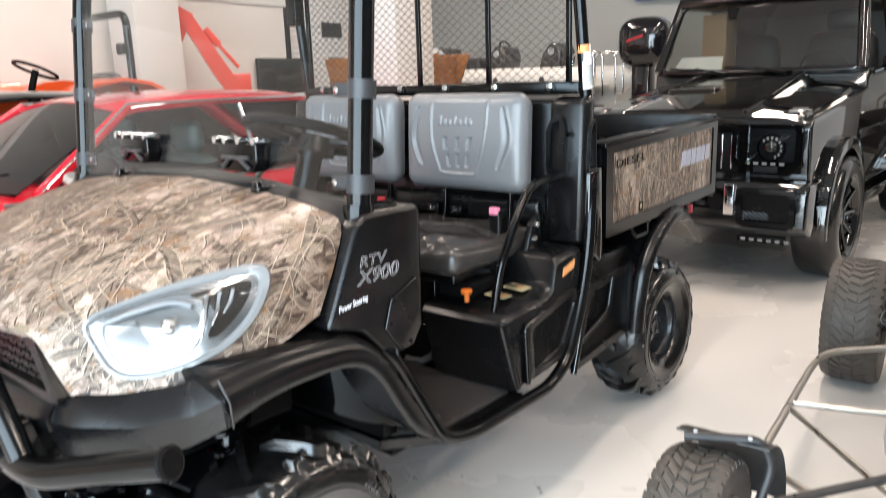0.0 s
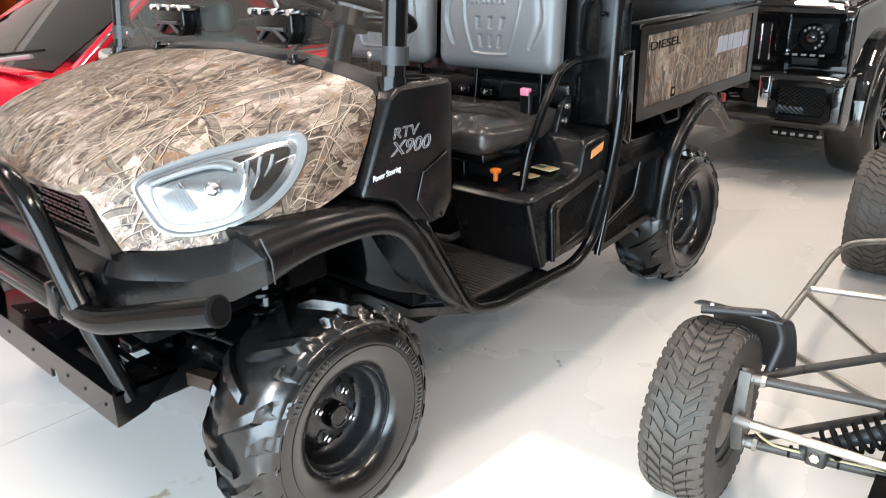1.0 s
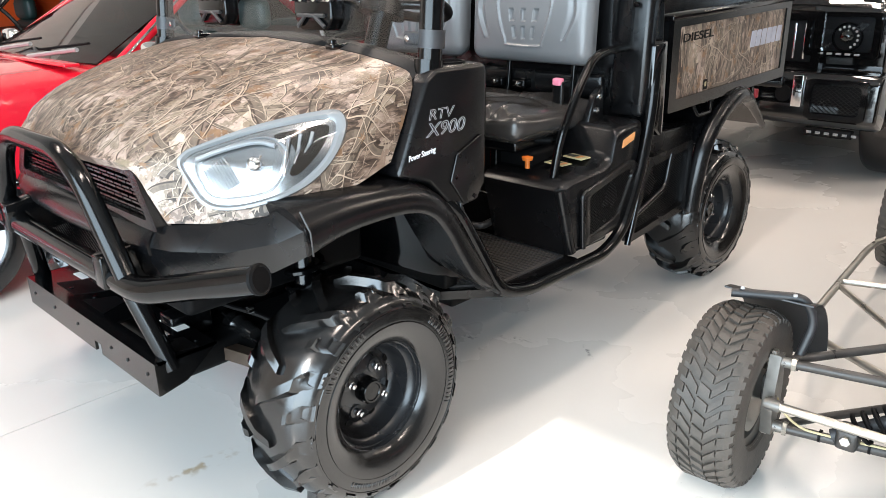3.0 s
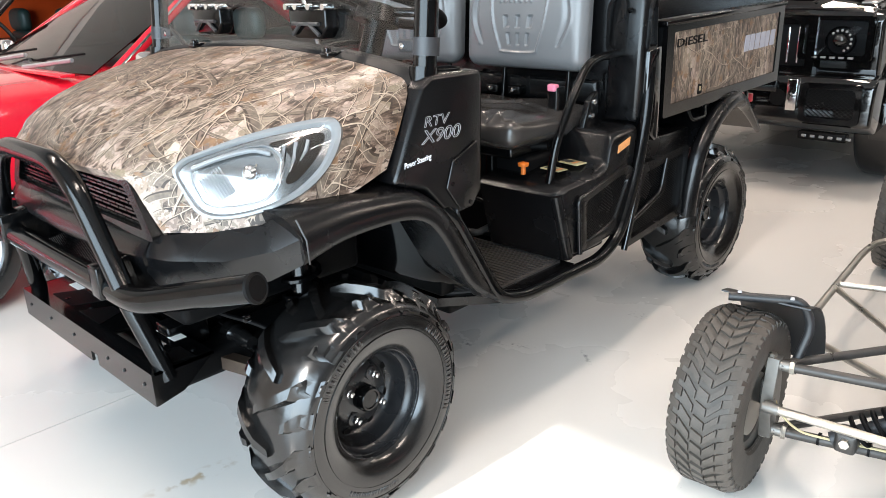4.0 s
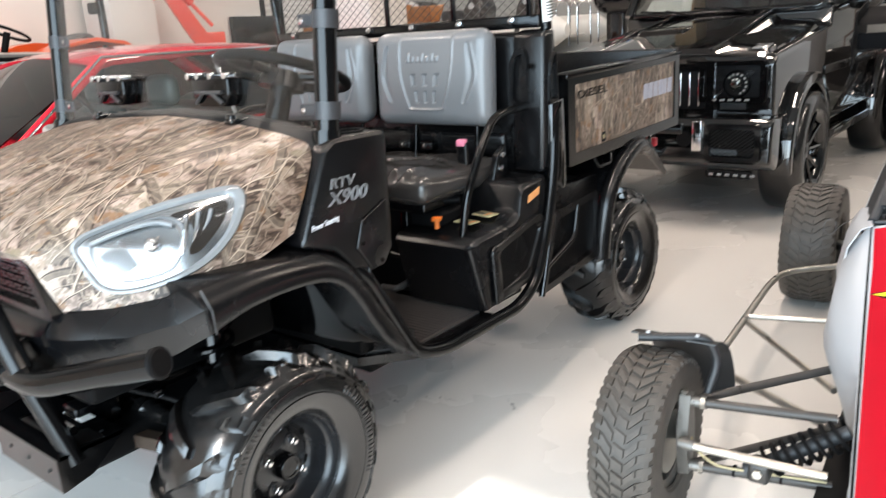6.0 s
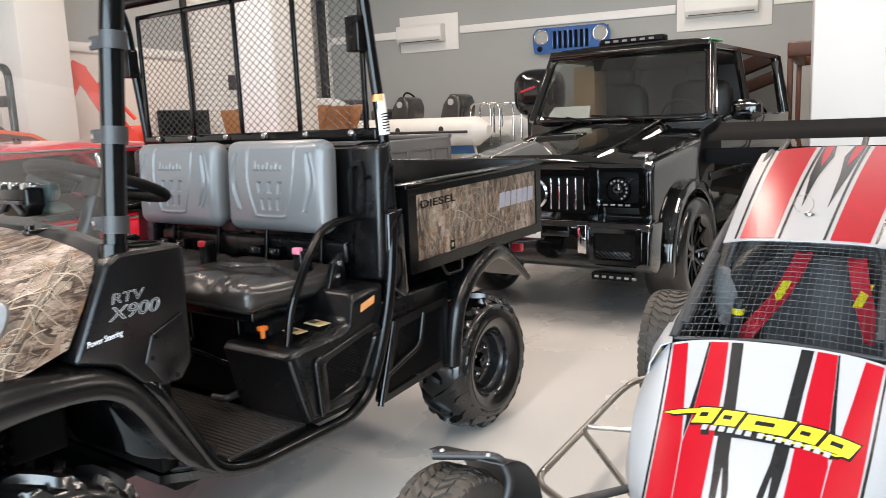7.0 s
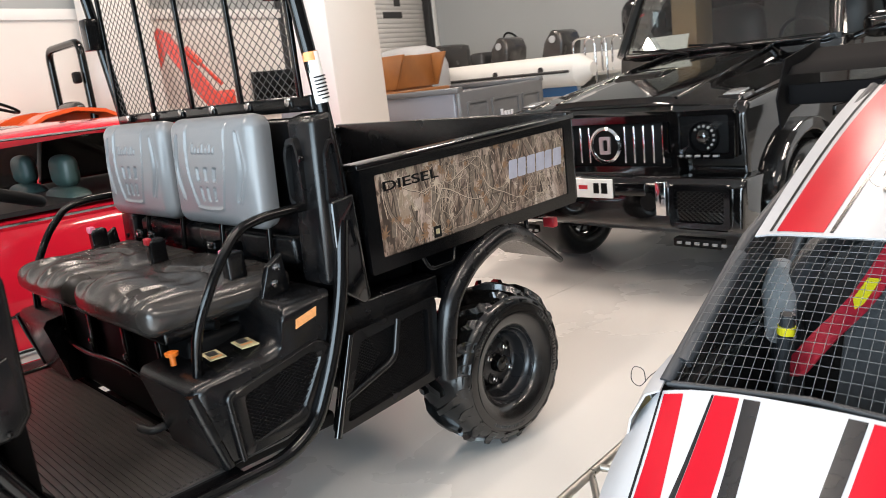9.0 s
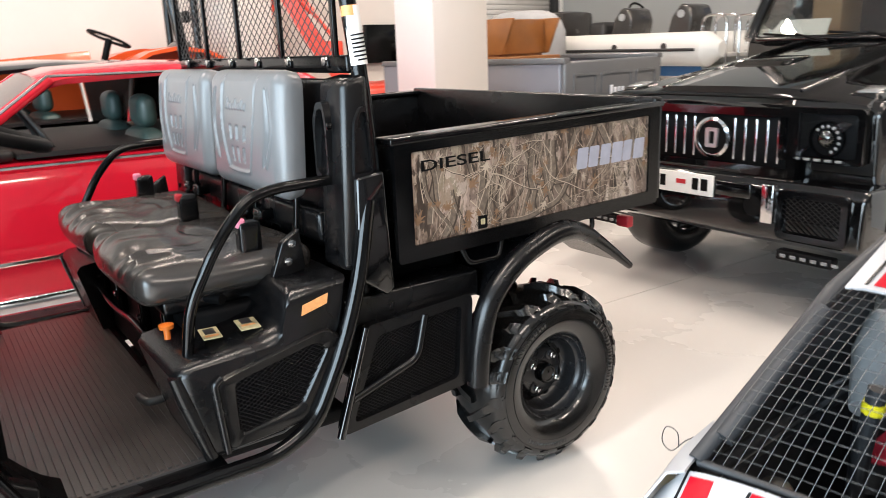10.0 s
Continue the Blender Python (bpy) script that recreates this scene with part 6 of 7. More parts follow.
def roof_at(s, t, lift=0.0):
    """Roof panel: s across, t from its front edge to its rear edge."""
    half = 0.222 * (1 + .40 * t)
    return Vector((0.045 + .045 * t + s * half, 0.238 + .072 * s * s * (1 - t) + 1.092 * t, 0.996 + 0.214 * t + 0.02 * math.sin(math.pi * t) - 0.02 * s * s - 0.03 * max(0, abs(s) - .8) + lift))


def strip(at, edges, lift, mat, parent, name, n=10):
    """A stripe on a shell between two lines of (t, s_left, s_right)."""
    rows = []
    for (ta, la, ra), (tb, lb, rb) in zip(edges, edges[1:]):
        for k in range(n):
            f = k / n
            t, l, r = ta + (tb - ta) * f, la + (lb - la) * f, ra + (rb - ra) * f
            rows.append([at(l + (r - l) * q / 3, t, lift) for q in range(4)])
    t, l, r = edges[-1]
    rows.append([at(l + (r - l) * q / 3, t, lift) for q in range(4)])
    return part(name, sheet(rows, 0.0008), mat, parent)


def kart_tyre(r=0.262, w=0.20):
    h = w / 2
    prof = [(r * .50, h * .85), (r * .55, h * .97), (r * .78, h * 1.03), (r - .03, h), (r - .012, h * .92), (r - .006, h * .8), (r - .006, -h * .8), (r - .012, -h * .92), (r - .03, -h), (r * .78, -h * 1.03), (r * .55, -h * .97), (r * .50, -h * .85)]
    bm = lathe(prof, (0, 0, 0), "x", 44, cap=False)
    n = 42
    step = 2 * math.pi / n
    for k in range(n):
        for x0, x1, slant, shift, wide in ((-1.0, -.62, -.45, 0, .66), (-.57, -.22, -1.1, .35, .58), (-.17, .17, .5, .1, .60), (.22, .57, 1.1, .35, .58), (.62, 1.0, .45, 0, .66)):
            ring = []
            for q in range(3):
                x = x0 + (x1 - x0) * q / 2
                mid = (k + shift) * step + slant * step * (x - (x0 + x1) / 2) / .45
                rr = r + .001 - .018 * max(0, abs(x) - .7) / .3
                ring.append([Vector((x * h, (rr + d) * math.cos(mid + e * step * wide), (rr + d) * math.sin(mid + e * step * wide))) for d, e in ((-.012, -.5), (0, -.44), (0, .44), (-.012, .5))])
            bm = loft(ring, bm=bm)
    return bm


def kart_wheel(x, y, parent, side=1, r=0.240, w=0.165, yaw=0):
    wheel = part("wheel", lathe([(.035, -.06), (.035, .06)], (0, 0, 0), "x", 14), STEEL, parent)
    wheel.matrix_basis = pose(x, y, r + .002, 0, 0, yaw + (0 if side > 0 else 180))
    tagged(part("tyre", kart_tyre(r, w), RUBBER_OLD, wheel, "dusty block-tread racing tyre", 30), kind="stuff")
    b, h = r * .52, w / 2
    part("rim", lathe([(b, h * .9), (b + .008, h * .93), (b + .008, h * .84), (b - .02, h * .7), (b - .03, .01), (.05, .0), (.0, .0)], (0, 0, 0), "x", 32, cap=False), CAST_ALLOY, wheel)
    part("rim", lathe([(b, -h * .9), (b + .008, -h * .93), (b + .008, -h * .84), (b - .02, -h * .7), (b - .03, -.01), (.05, -.002), (.0, -.002)], (0, 0, 0), "x", 32, cap=False), CAST_ALLOY, wheel)
    return wheel


def race_buggy():
    k = tagged(empty("race_buggy", 2.02, 1.31, 0, 4.5), "white race buggy with red and black stripes and a wire-mesh windscreen", "race buggy")
    # nose cowl with rolled sides
    rows = []
    for i in range(17):
        t = i / 16
        top = [cowl_at(-1 + 2 * q / 16, t) for q in range(17)]
        flare = 0.09 * math.sin(math.pi * min(1, t * 1.6 + .2))
        l, r = top[0], top[-1]
        low = 0.30 - 0.1 * t
        left = [Vector((l.x - flare * .3, l.y, low)), Vector((l.x - flare, l.y, (l.z + low) / 2)), Vector((l.x - flare * .8, l.y, l.z - .05))]
        right = [Vector((r.x + flare * .8, r.y, r.z - .05)), Vector((r.x + flare, r.y, (r.z + low) / 2)), Vector((r.x + flare * .3, r.y, low))]
        rows.append(left + top + right)
    cowl = part("nose_cowl", sheet(rows, .004), KART_WHITE, k, "white fibreglass nose with red and black stripes", 60)
    for s in (-1, 1):
        def e(*pts):
            return [(t, min(s * a, s * b), max(s * a, s * b)) for t, a, b in pts]
        strip(cowl_at, e((.01, .80, .95), (.14, .76, .94), (.26, .72, .945), (.36, .685, .95), (1, .62, .95)), .0015, KART_RED, cowl, "stripe")
        strip(cowl_at, e((.0, .97, .985), (.3, .968, .992), (1, .965, .995)), .0015, KART_BLACK, cowl, "stripe")
        strip(cowl_at, e((.01, .40, .57), (.16, .38, .60), (.27, .375, .625), (.36, .37, .672), (1, .36, .62)), .0015, KART_RED, cowl, "stripe")
        strip(cowl_at, e((.01, .575, .59), (.16, .605, .635), (.27, .63, .68), (.34, .672, .676)), .0017, KART_BLACK, cowl, "stripe")
        strip(cowl_at, e((.01, .26, .37), (.16, .235, .345), (.40, .19, .325), (.50, .135, .30), (1, .06, .28)), .0015, KART_BLACK, cowl, "stripe")
        strip(cowl_at, e((.44, .225, .23), (.56, .17, .235), (1, .14, .22)), .0019, KART_WHITE, cowl, "stripe")
    # the sponsor's mark as plain slanted shapes, yellow over black, with a row of small white ones
    blocks = ((-.60, -.40), (-.37, -.17), (-.14, .30), (.33, .55), (.58, .84))
    for lift, mat, grow in ((.003, KART_BLACK, .016), (.0042, KART_YELLOW, 0)):
        strip(cowl_at, [(.248 - grow * .3, -.93 - grow, -.55), (.262 + grow * .3, -.80 - grow, -.50)], lift, mat, cowl, "sponsor_shape", 2)
        for i, (p, q) in enumerate(blocks):
            t0 = .244 + .005 * i
            strip(cowl_at, [(t0 - grow * .4, p + .05 - grow, q + .05 + grow), (t0 + .052 + grow * .4, p - .02 - grow, q - .02 + grow)], lift + .00012 * i, mat, cowl, "sponsor_shape", 3)
        strip(cowl_at, [(.314 - grow * .4, .02 - grow, .78 + grow), (.324 + grow * .4, .30 - grow, .72 + grow)], lift - .0002, mat, cowl, "sponsor_shape", 2)
    for i, (p, q) in enumerate(blocks):
        t0 = .262 + .005 * i
        cut = (q - p) * .30
        strip(cowl_at, [(t0, p + cut, q - cut), (t0 + .014, p + cut - .01, q - cut - .01)], .0055, KART_BLACK, cowl, "sponsor_shape", 2)
    strip(cowl_at, [(.300, -.52, .66), (.336, -.50, .70)], .0028, KART_BLACK, cowl, "sponsor_shape", 3)
    for i in range(14):
        x = -.50 + .084 * i + (.03 if i > 5 else 0)
        strip(cowl_at, [(.304 + .0012 * i, x, x + .056), (.322 + .0012 * i, x - .010, x + .046)], .0050, KART_WHITE, cowl, "sponsor_shape", 2)
    # cockpit sides
    for s in (-1, 1):
        low_mid, top_mid = (.05, .063) if s < 0 else (-.028, .009)
        body = sheet([[Vector((low_mid + s * a, y, z)) for a, z in row] for y, row in ((.0, ((.312, .70), (.37, .5), (.32, .28))), (.45, ((.34, .68), (.39, .5), (.34, .25))), (1.0, ((.34, .66), (.37, .45), (.33, .25))))], .004)
        side = part("side_panel", body, KART_WHITE, k)
        part("side_mark", sheet([[Vector((low_mid + s * .352, .12, .66)), Vector((low_mid + s * .362, .28, .66))], [Vector((low_mid + s * .380, .10, .58)), Vector((low_mid + s * .386, .26, .585))]], .001), KART_YELLOW, side)
        part("cage_tube", tube([(low_mid + s * .305, .03, .735), (top_mid + s * .258, .318, .962), (top_mid + s * .246, 1.33, 1.19)], .014, 10), SEAT_BLACK, k)
        part("cage_tube", tube([(low_mid + s * .30, .0, .70), (low_mid + s * .35, .62, .66), (low_mid + s * .32, 1.30, .62)], .014, 10), SEAT_BLACK, k)
        part("cage_tube", tube([(top_mid + s * .25, .95, 1.10), (low_mid + s * .34, .80, .66), (low_mid + s * .33, .80, .22)], .016, 10), SEAT_BLACK, k)
        top = smooth_line([(low_mid + s * .315, .03, .728), (top_mid + s * .290, .17, .845), (top_mid + s * .262, .318, .958), (top_mid + s * .255, .60, 1.03)], 4)
        low = smooth_line([(low_mid + s * .325, .03, .69), (low_mid + s * .345, .18, .67), (low_mid + s * .352, .42, .66), (low_mid + s * .352, .75, .65)], 4)
        flank = part("cockpit_flank", sheet([top, [a * .5 + b * .5 + Vector((s * .02, 0, 0)) for a, b in zip(top, low)], low], .004), SEAT_BLACK, k)
        part("flank_trim", sheet([[a * .45 + b * .55 + Vector((s * .024, 0, 0)) for a, b in zip(top, low)], [b + Vector((s * .008, 0, -.02)) for b in low]], .003), KART_WHITE, flank)
        shoulder = [[Vector((low_mid + s * a, y, z)) for a, y, z in line] for line in (((.300, -.01, .735), (.314, .06, .742), (.326, .13, .752)), ((.330, -.015, .722), (.345, .06, .735), (.345, .14, .748)), ((.358, -.03, .670), (.372, .06, .690), (.366, .15, .715)), ((.372, -.05, .56), (.392, .07, .58), (.385, .17, .62)))]
        part("cowl_shoulder", sheet(shoulder, .004), KART_WHITE, k, "white rounded corner of the cowl", 70)
        if s < 0:
            part("pin_lanyard", tube(smooth_line([(-.315, .135, .715), (-.345, .14, .690), (-.372, .14, .660), (-.392, .14, .672), (-.385, .14, .702), (-.362, .14, .700), (-.358, .14, .672)], 5), .0011, 5), WIRE, k)
        part("pillar_padding", tube([(low_mid + s * .285, .07, .765), (top_mid + s * .255, .28, .935)], .017, 10), SEAT_BLACK, k)
    part("floor_tray", box(-.28, -.75, .16, .38, 1.35, .19), INK, k)
    part("cockpit_bulkhead", box(-.27, .93, .19, .37, .96, .98, .01), SEAT_BLACK, k)
    for x in (-.285, .365):
        part("cockpit_liner", box(x, .02, .19, x + .012, .95, .64), SEAT_BLACK, k)
    rows = [[roof_at(-1 + 2 * q / 12, t / 12) for q in range(13)] for t in range(13)]
    roof = part("roof_panel", sheet(rows, .004), KART_WHITE, k, "white roof panel with red and black flashes", 60)
    for s in (-1, 1):
        def e(*pts):
            return [(t, min(s * a, s * b), max(s * a, s * b)) for t, a, b in pts]
        strip(roof_at, e((.01, .33, .77), (1, .33, .77)), .0015, KART_RED, roof, "stripe")
        strip(roof_at, e((.01, .25, .28), (1, .25, .28)), .0015, KART_BLACK, roof, "stripe")
        strip(roof_at, e((.01, .82, .85), (1, .82, .85)), .0015, KART_BLACK, roof, "stripe")
        strip(roof_at, e((.24, .150, .152), (.55, .12, .22), (.80, .06, .235), (.99, .10, .24)), .0016, KART_BLACK, roof, "stripe")
        strip(roof_at, e((.66, .145, .15), (.82, .12, .20), (.99, .13, .22)), .0022, KART_RED, roof, "stripe")
    part("roof_pin", lathe([(.014, .0), (.014, .006), (.005, .008), (.0, .012)], roof_at(-.02, .18), "z", 14), STEEL, roof)
    part("pin_ring", tube([roof_at(-.10, .20) + Vector((.028 * math.cos(a), .0, .026 + .028 * math.sin(a))) for a in (2 * math.pi * q / 20 for q in range(20))], .0012, 5, True), STEEL, roof)
    # wire screen over the cockpit opening
    wires = bmesh.new()
    def screen(s, t):
        half = .262 - .040 * t
        return Vector((.011 + .034 * t + s * half, .030 + (.212 + .07 * s * s) * t, .752 - .018 * s * s * (1 - t) + (.238 - .02 * s * s) * t + .025 * math.sin(math.pi * t)))
    for q in range(29):
        s = -1 + 2 * q / 28
        tube([screen(s, t / 6) for t in range(7)], .0006, 4, bm=wires)
    for q in range(19):
        t = q / 18
        tube([screen(-1 + 2 * p / 8, t) for p in range(9)], .0006, 4, bm=wires)
    tagged(part("wire_screen", wires, WIRE, k, "square wire-mesh windscreen"), kind="stuff")
    part("screen_edge", tube([screen(-1, 0), screen(0, 0), screen(1, 0)], .007, 8), SEAT_BLACK, k)
    # seat, harness and what lies in the cockpit
    seat = part("racing_seat", sheet([[Vector((.085 + x * w, y + .05 + .05 * abs(x) * -1.2, z)) for x in (-1, -.85, -.4, 0, .4, .85, 1)] for w, y, z in ((.20, .62, .26), (.21, .72, .45), (.20, .80, .68), (.15, .86, .86), (.12, .88, .93))], .02), SEAT_BLACK, k, "black moulded racing seat")
    part("seat_pan", pad(-.115, .285, .20, .66, .22, .30, .03, .0), SEAT_BLACK, seat)
    for line in (((.0, .82, .86), (-.005, .78, .835), (-.05, .64, .74), (-.10, .53, .68), (-.15, .44, .61)), ((.168, .80, .85), (.172, .76, .83), (.195, .67, .735), (.235, .56, .62))):
        strap = part("harness_strap", sheet([[Vector((x + q, y, z + .25 * abs(q))) for q in (-.028, 0, .028)] for x, y, z in smooth_line(line, 4)], .005), HARNESS, k, "red racing harness strap")
        x, y, z = line[2]
        part("strap_mark", sheet([[Vector((x + q + d * .05, y + .012 + d * .13, z + .014 + d * .10)) for q in (-.014, .014)] for d in (-.3, .3)], .003), KART_YELLOW, strap)
    part("shoulder_pad", tube([(-.245, .68, .80), (-.225, .60, .755), (-.19, .50, .68)], [.03, .042, .034], 12), FOAM, k, "pale grey foam shoulder pad")
    part("seat_bolster", tube(smooth_line([(-.12, .84, .86), (-.17, .70, .83), (-.20, .58, .70), (-.17, .48, .52)], 4), .035, 10), SEAT_BLACK, k)
    part("headrest", pad(-.025, .195, .86, .94, .84, .95, .03, .01), SEAT_BLACK, k)
    part("gear_lever", tube([(-.17, .38, .25), (-.157, .404, .647), (-.142, .402, .772)], .017, 8), SEAT_BLACK, k)
    part("lever_ring", tube([(-.147, .403, .725), (-.145, .403, .745)], .020, 10), KART_YELLOW, k)
    part("brake_reservoir", lathe([(.028, .60), (.028, .66), (.02, .67), (.0, .675)], (-.19, .16, 0), "z", 14), STEEL, k)
    part("hose_fitting", tube([(-.17, .18, .60), (-.10, .19, .62), (-.08, .20, .58)], .012, 8), BRASS, k)
    part("steering_shaft", tube([(.02, .28, .58), (.0, -.35, .36)], .014, 8), STEEL, k)
    part("red_bottle", lathe([(.05, 0), (.05, .30), (.02, .33), (0, .34)], (.17, .12, .22), "z", 16), RED_PLASTIC, k)
    # nerf bars
    for s in (-1, 1):
        bar = rounded([(s * .28, -.36, .28), (s * .655, -.07, .255), (s * .66, .80, .255), (s * .64, .98, .255), (s * .30, 1.12, .30)], .08, 5)
        part("nerf_bar", tube(bar, .0125, 10), STEEL, k)
        part("nerf_bar", tube([(s * .655, .36, .255), (s * .30, -.12, .27)], .0105, 8), STEEL, k)
        part("nerf_bar", tube([(s * .655, .40, .255), (s * .30, .45, .27)], .0105, 8), STEEL, k)
    # front suspension
    for s in (-1, 1):
        hx, hy, gy = s * .69, -.547, -.64
        kart_wheel(hx, hy, k, 1 if s > 0 else -1)
        # cast upright with two ears, brake disc and caliper
        up = part("upright", loft([[Vector((s * (.592 + .014 * e), hy + w * c, z)) for e, c in ((-1, -1), (-1, 1), (1, 1), (1, -1))] for z, w in ((.165, .016), (.20, .024), (.24, .034), (.30, .032), (.35, .022), (.39, .015))]), CAST_ALLOY, k, "pale cast alloy upright")
        part("brake_disc", lathe([(.085, .0), (.085, .006), (.03, .006)], (s * .635, hy, .242), "x", 28), STEEL, up)
        part("brake_caliper", box(min(s * .60, s * .65), hy + .035, .225, max(s * .60, s * .65), hy + .075, .30, .008), ARM_STEEL, up)
        part("steering_arm", tube([(s * .59, hy, .275), (s * .575, hy - .055, .275)], .011, 8), CAST_ALLOY, up)
        for z, r in ((.37, .0125), (.185, .0135)):
            part("wishbone", tube([(s * .575, hy, z), (s * .25, hy + .06, z)], r, 12), ARM_STEEL, k)
            part("wishbone", tube([(s * .575, hy + .01, z), (s * .26, hy + .40, z)], .0115, 12), ARM_STEEL, k)
            part("rod_end", tube([(s * .602, hy, z), (s * .555, hy + .003, z)], r * 1.15, 8), CAST_ALLOY, k)
            part("lock_nut", tube([(s * .556, hy + .003, z), (s * .545, hy + .004, z)], r * 1.4, 6), STEEL, k)
            part("ball_joint_bolt", lathe([(.011, -.026), (.011, -.016), (.006, -.016), (.006, .02), (.010, .02), (.010, .028), (0, .028)], (s * .598, hy, z), "z", 6), STEEL, k)
        part("track_rod", tube([(s * .575, hy - .055, .275), (s * .25, hy - .05, .275)], .0115, 12), STEEL, k, "bare steel track rod")
        part("rod_end", tube([(s * .592, hy - .055, .275), (s * .555, hy - .055, .275)], .0155, 8), CAST_ALLOY, k)
        a, b = Vector((s * .44, hy, .21)), Vector((s * .22, hy + .05, .35))
        shock = part("shock_absorber", tube([a, b], .018, 10), SEAT_BLACK, k, "coil-over shock absorber")
        d = (b - a).normalized()
        u = d.orthogonal().normalized()
        v = d.cross(u)
        part("coil_spring", tube([a + d * (.06 + .20 * q / 120) + .036 * (math.cos(q * .42) * u + math.sin(q * .42) * v) for q in range(121)], .006, 6), INK, shock)
        part("shock_bracket", box(min(s * .38, s * .43), hy - .03, .195, max(s * .38, s * .43), hy + .03, .25, .01), ARM_STEEL, k)
        part("bracket_bolt", lathe([(.012, -.042), (.012, -.030), (.0, -.030)], (s * .405, hy, .228), "y", 6), STEEL, k)
        # small guard behind the tyre
        guard = [(s * .725, gy + .10, .52), (s * .56, gy + .16, .525), (s * .535, gy + .17, .46), (s * .56, gy + .13, .34)]
        g = part("mudguard_stay", tube(rounded(guard, .05), .012, 10), MUDGUARD, k)
        arc = [radians(82 - 9.5 * q) for q in range(9)]
        part("mudguard", sheet([[Vector((s * x, hy + .280 * math.cos(a), .242 + .280 * math.sin(a))) for x in (.755, .66, .575, .535)] for a in arc], .004), MUDGUARD, g, "dusty black plastic mudguard")
        for x in (.58, .70):
            part("mudguard_clip", lathe([(.006, 0), (.005, .005), (0, .007)], (s * x, gy + .26 - .22 * x, .534), "z", 8), KART_WHITE, g)
        part("brake_hose", tube(smooth_line([(s * .60, hy + .04, .27), (s * .555, hy - .03, .255), (s * .52, hy - .012, .215), (s * .48, hy, .203), (s * .38, hy + .02, .203), (s * .26, hy + .045, .203)], 5), .0032, 6), HOSE, k)
        for x in (.47, .36):
            part("cable_tie", lathe([(.0165, -.003), (.0165, .003)], (s * x, hy + .06 * (.575 - x) / .325, .1875), "x", 14), INK, k)
        kart_wheel(s * .59, 1.42, k, 1 if s > 0 else -1, .272, .22)
        part("rear_arm", tube([(s * .51, 1.42, .27), (s * .24, 1.10, .28)], .018, 8), GREY_STEEL, k)
    part("front_beam", box(-.16, -.74, .17, .16, -.45, .20, .01), GREY_STEEL, k)
    part("rear_axle", tube([(-.56, 1.42, .272), (.56, 1.42, .272)], .02, 10), STEEL, k)
    part("engine", box(-.22, 1.05, .2, .22, 1.5, .62, .03), GREY_STEEL, k)
    # wing
    sect = [(1.55, 1.235), (1.60, 1.262), (1.72, 1.272), (1.90, 1.31), (1.90, 1.298), (1.72, 1.258), (1.60, 1.245)]
    part("wing_plane", prism(sect, "x", -.50, .62), WING_BLACK, k, "dark grey rear wing")
    part("wing_lip", box(-.50, 1.56, 1.13, .62, 1.60, 1.20, .006), WING_BLACK, k)
    for x in (-.51, .62):
        part("wing_end_plate", prism([(1.50, 1.05), (1.46, 1.16), (1.55, 1.29), (1.95, 1.34), (1.95, 1.15), (1.60, 1.10)], "x", x, x + .006), WING_BLACK, k)
    for x in (-.15, .15):
        part("wing_stay", tube([(x, 1.32, 1.19), (x, 1.65, 1.24)], .012, 8), GREY_STEEL, k)
    # net frame beside the driver
    nx = .07
    fr = rounded([(.215, .40, .98), (.165, .42, 1.54), (.20, .40, 1.575), (.34, .30, 1.46), (.36, .25, .95)], .03)
    net = part("side_net", moved(tube(fr, .009, 8), pose(nx, 0, 0)), INK, k, "black side net in a wire frame")
    mesh = bmesh.new()
    for q in range(9):
        f = q / 9
        tube([Vector((.215 + .145 * f, .40 - .15 * f, .98)), Vector((.17 + .17 * f, .415 - .115 * f, 1.54 - .08 * f))], .003, 5, bm=mesh)
    for q in range(15):
        f = q / 15
        tube([Vector((.215 - .045 * f, .40 + .015 * f, .98 + .56 * f)), Vector((.36 - .02 * f, .25 + .05 * f, .98 + .48 * f))], .003, 5, bm=mesh)
    part("net_cords", moved(mesh, pose(nx, 0, 0)), INK, net)
    return k


race_buggy()

# ---- parked cars and machines behind ----
CAR_RED = material("red_car_paint", (0.60, 0.011, 0.028), 0.10, coat=0.6, vary=0.08, scale=2)
CAR_DARK = material("black_car_paint", (0.006, 0.006, 0.007), 0.08, coat=1.0)
SEAT_GREEN = material("dark_green_leather", (0.03, 0.055, 0.05), 0.45, bump=0.2)


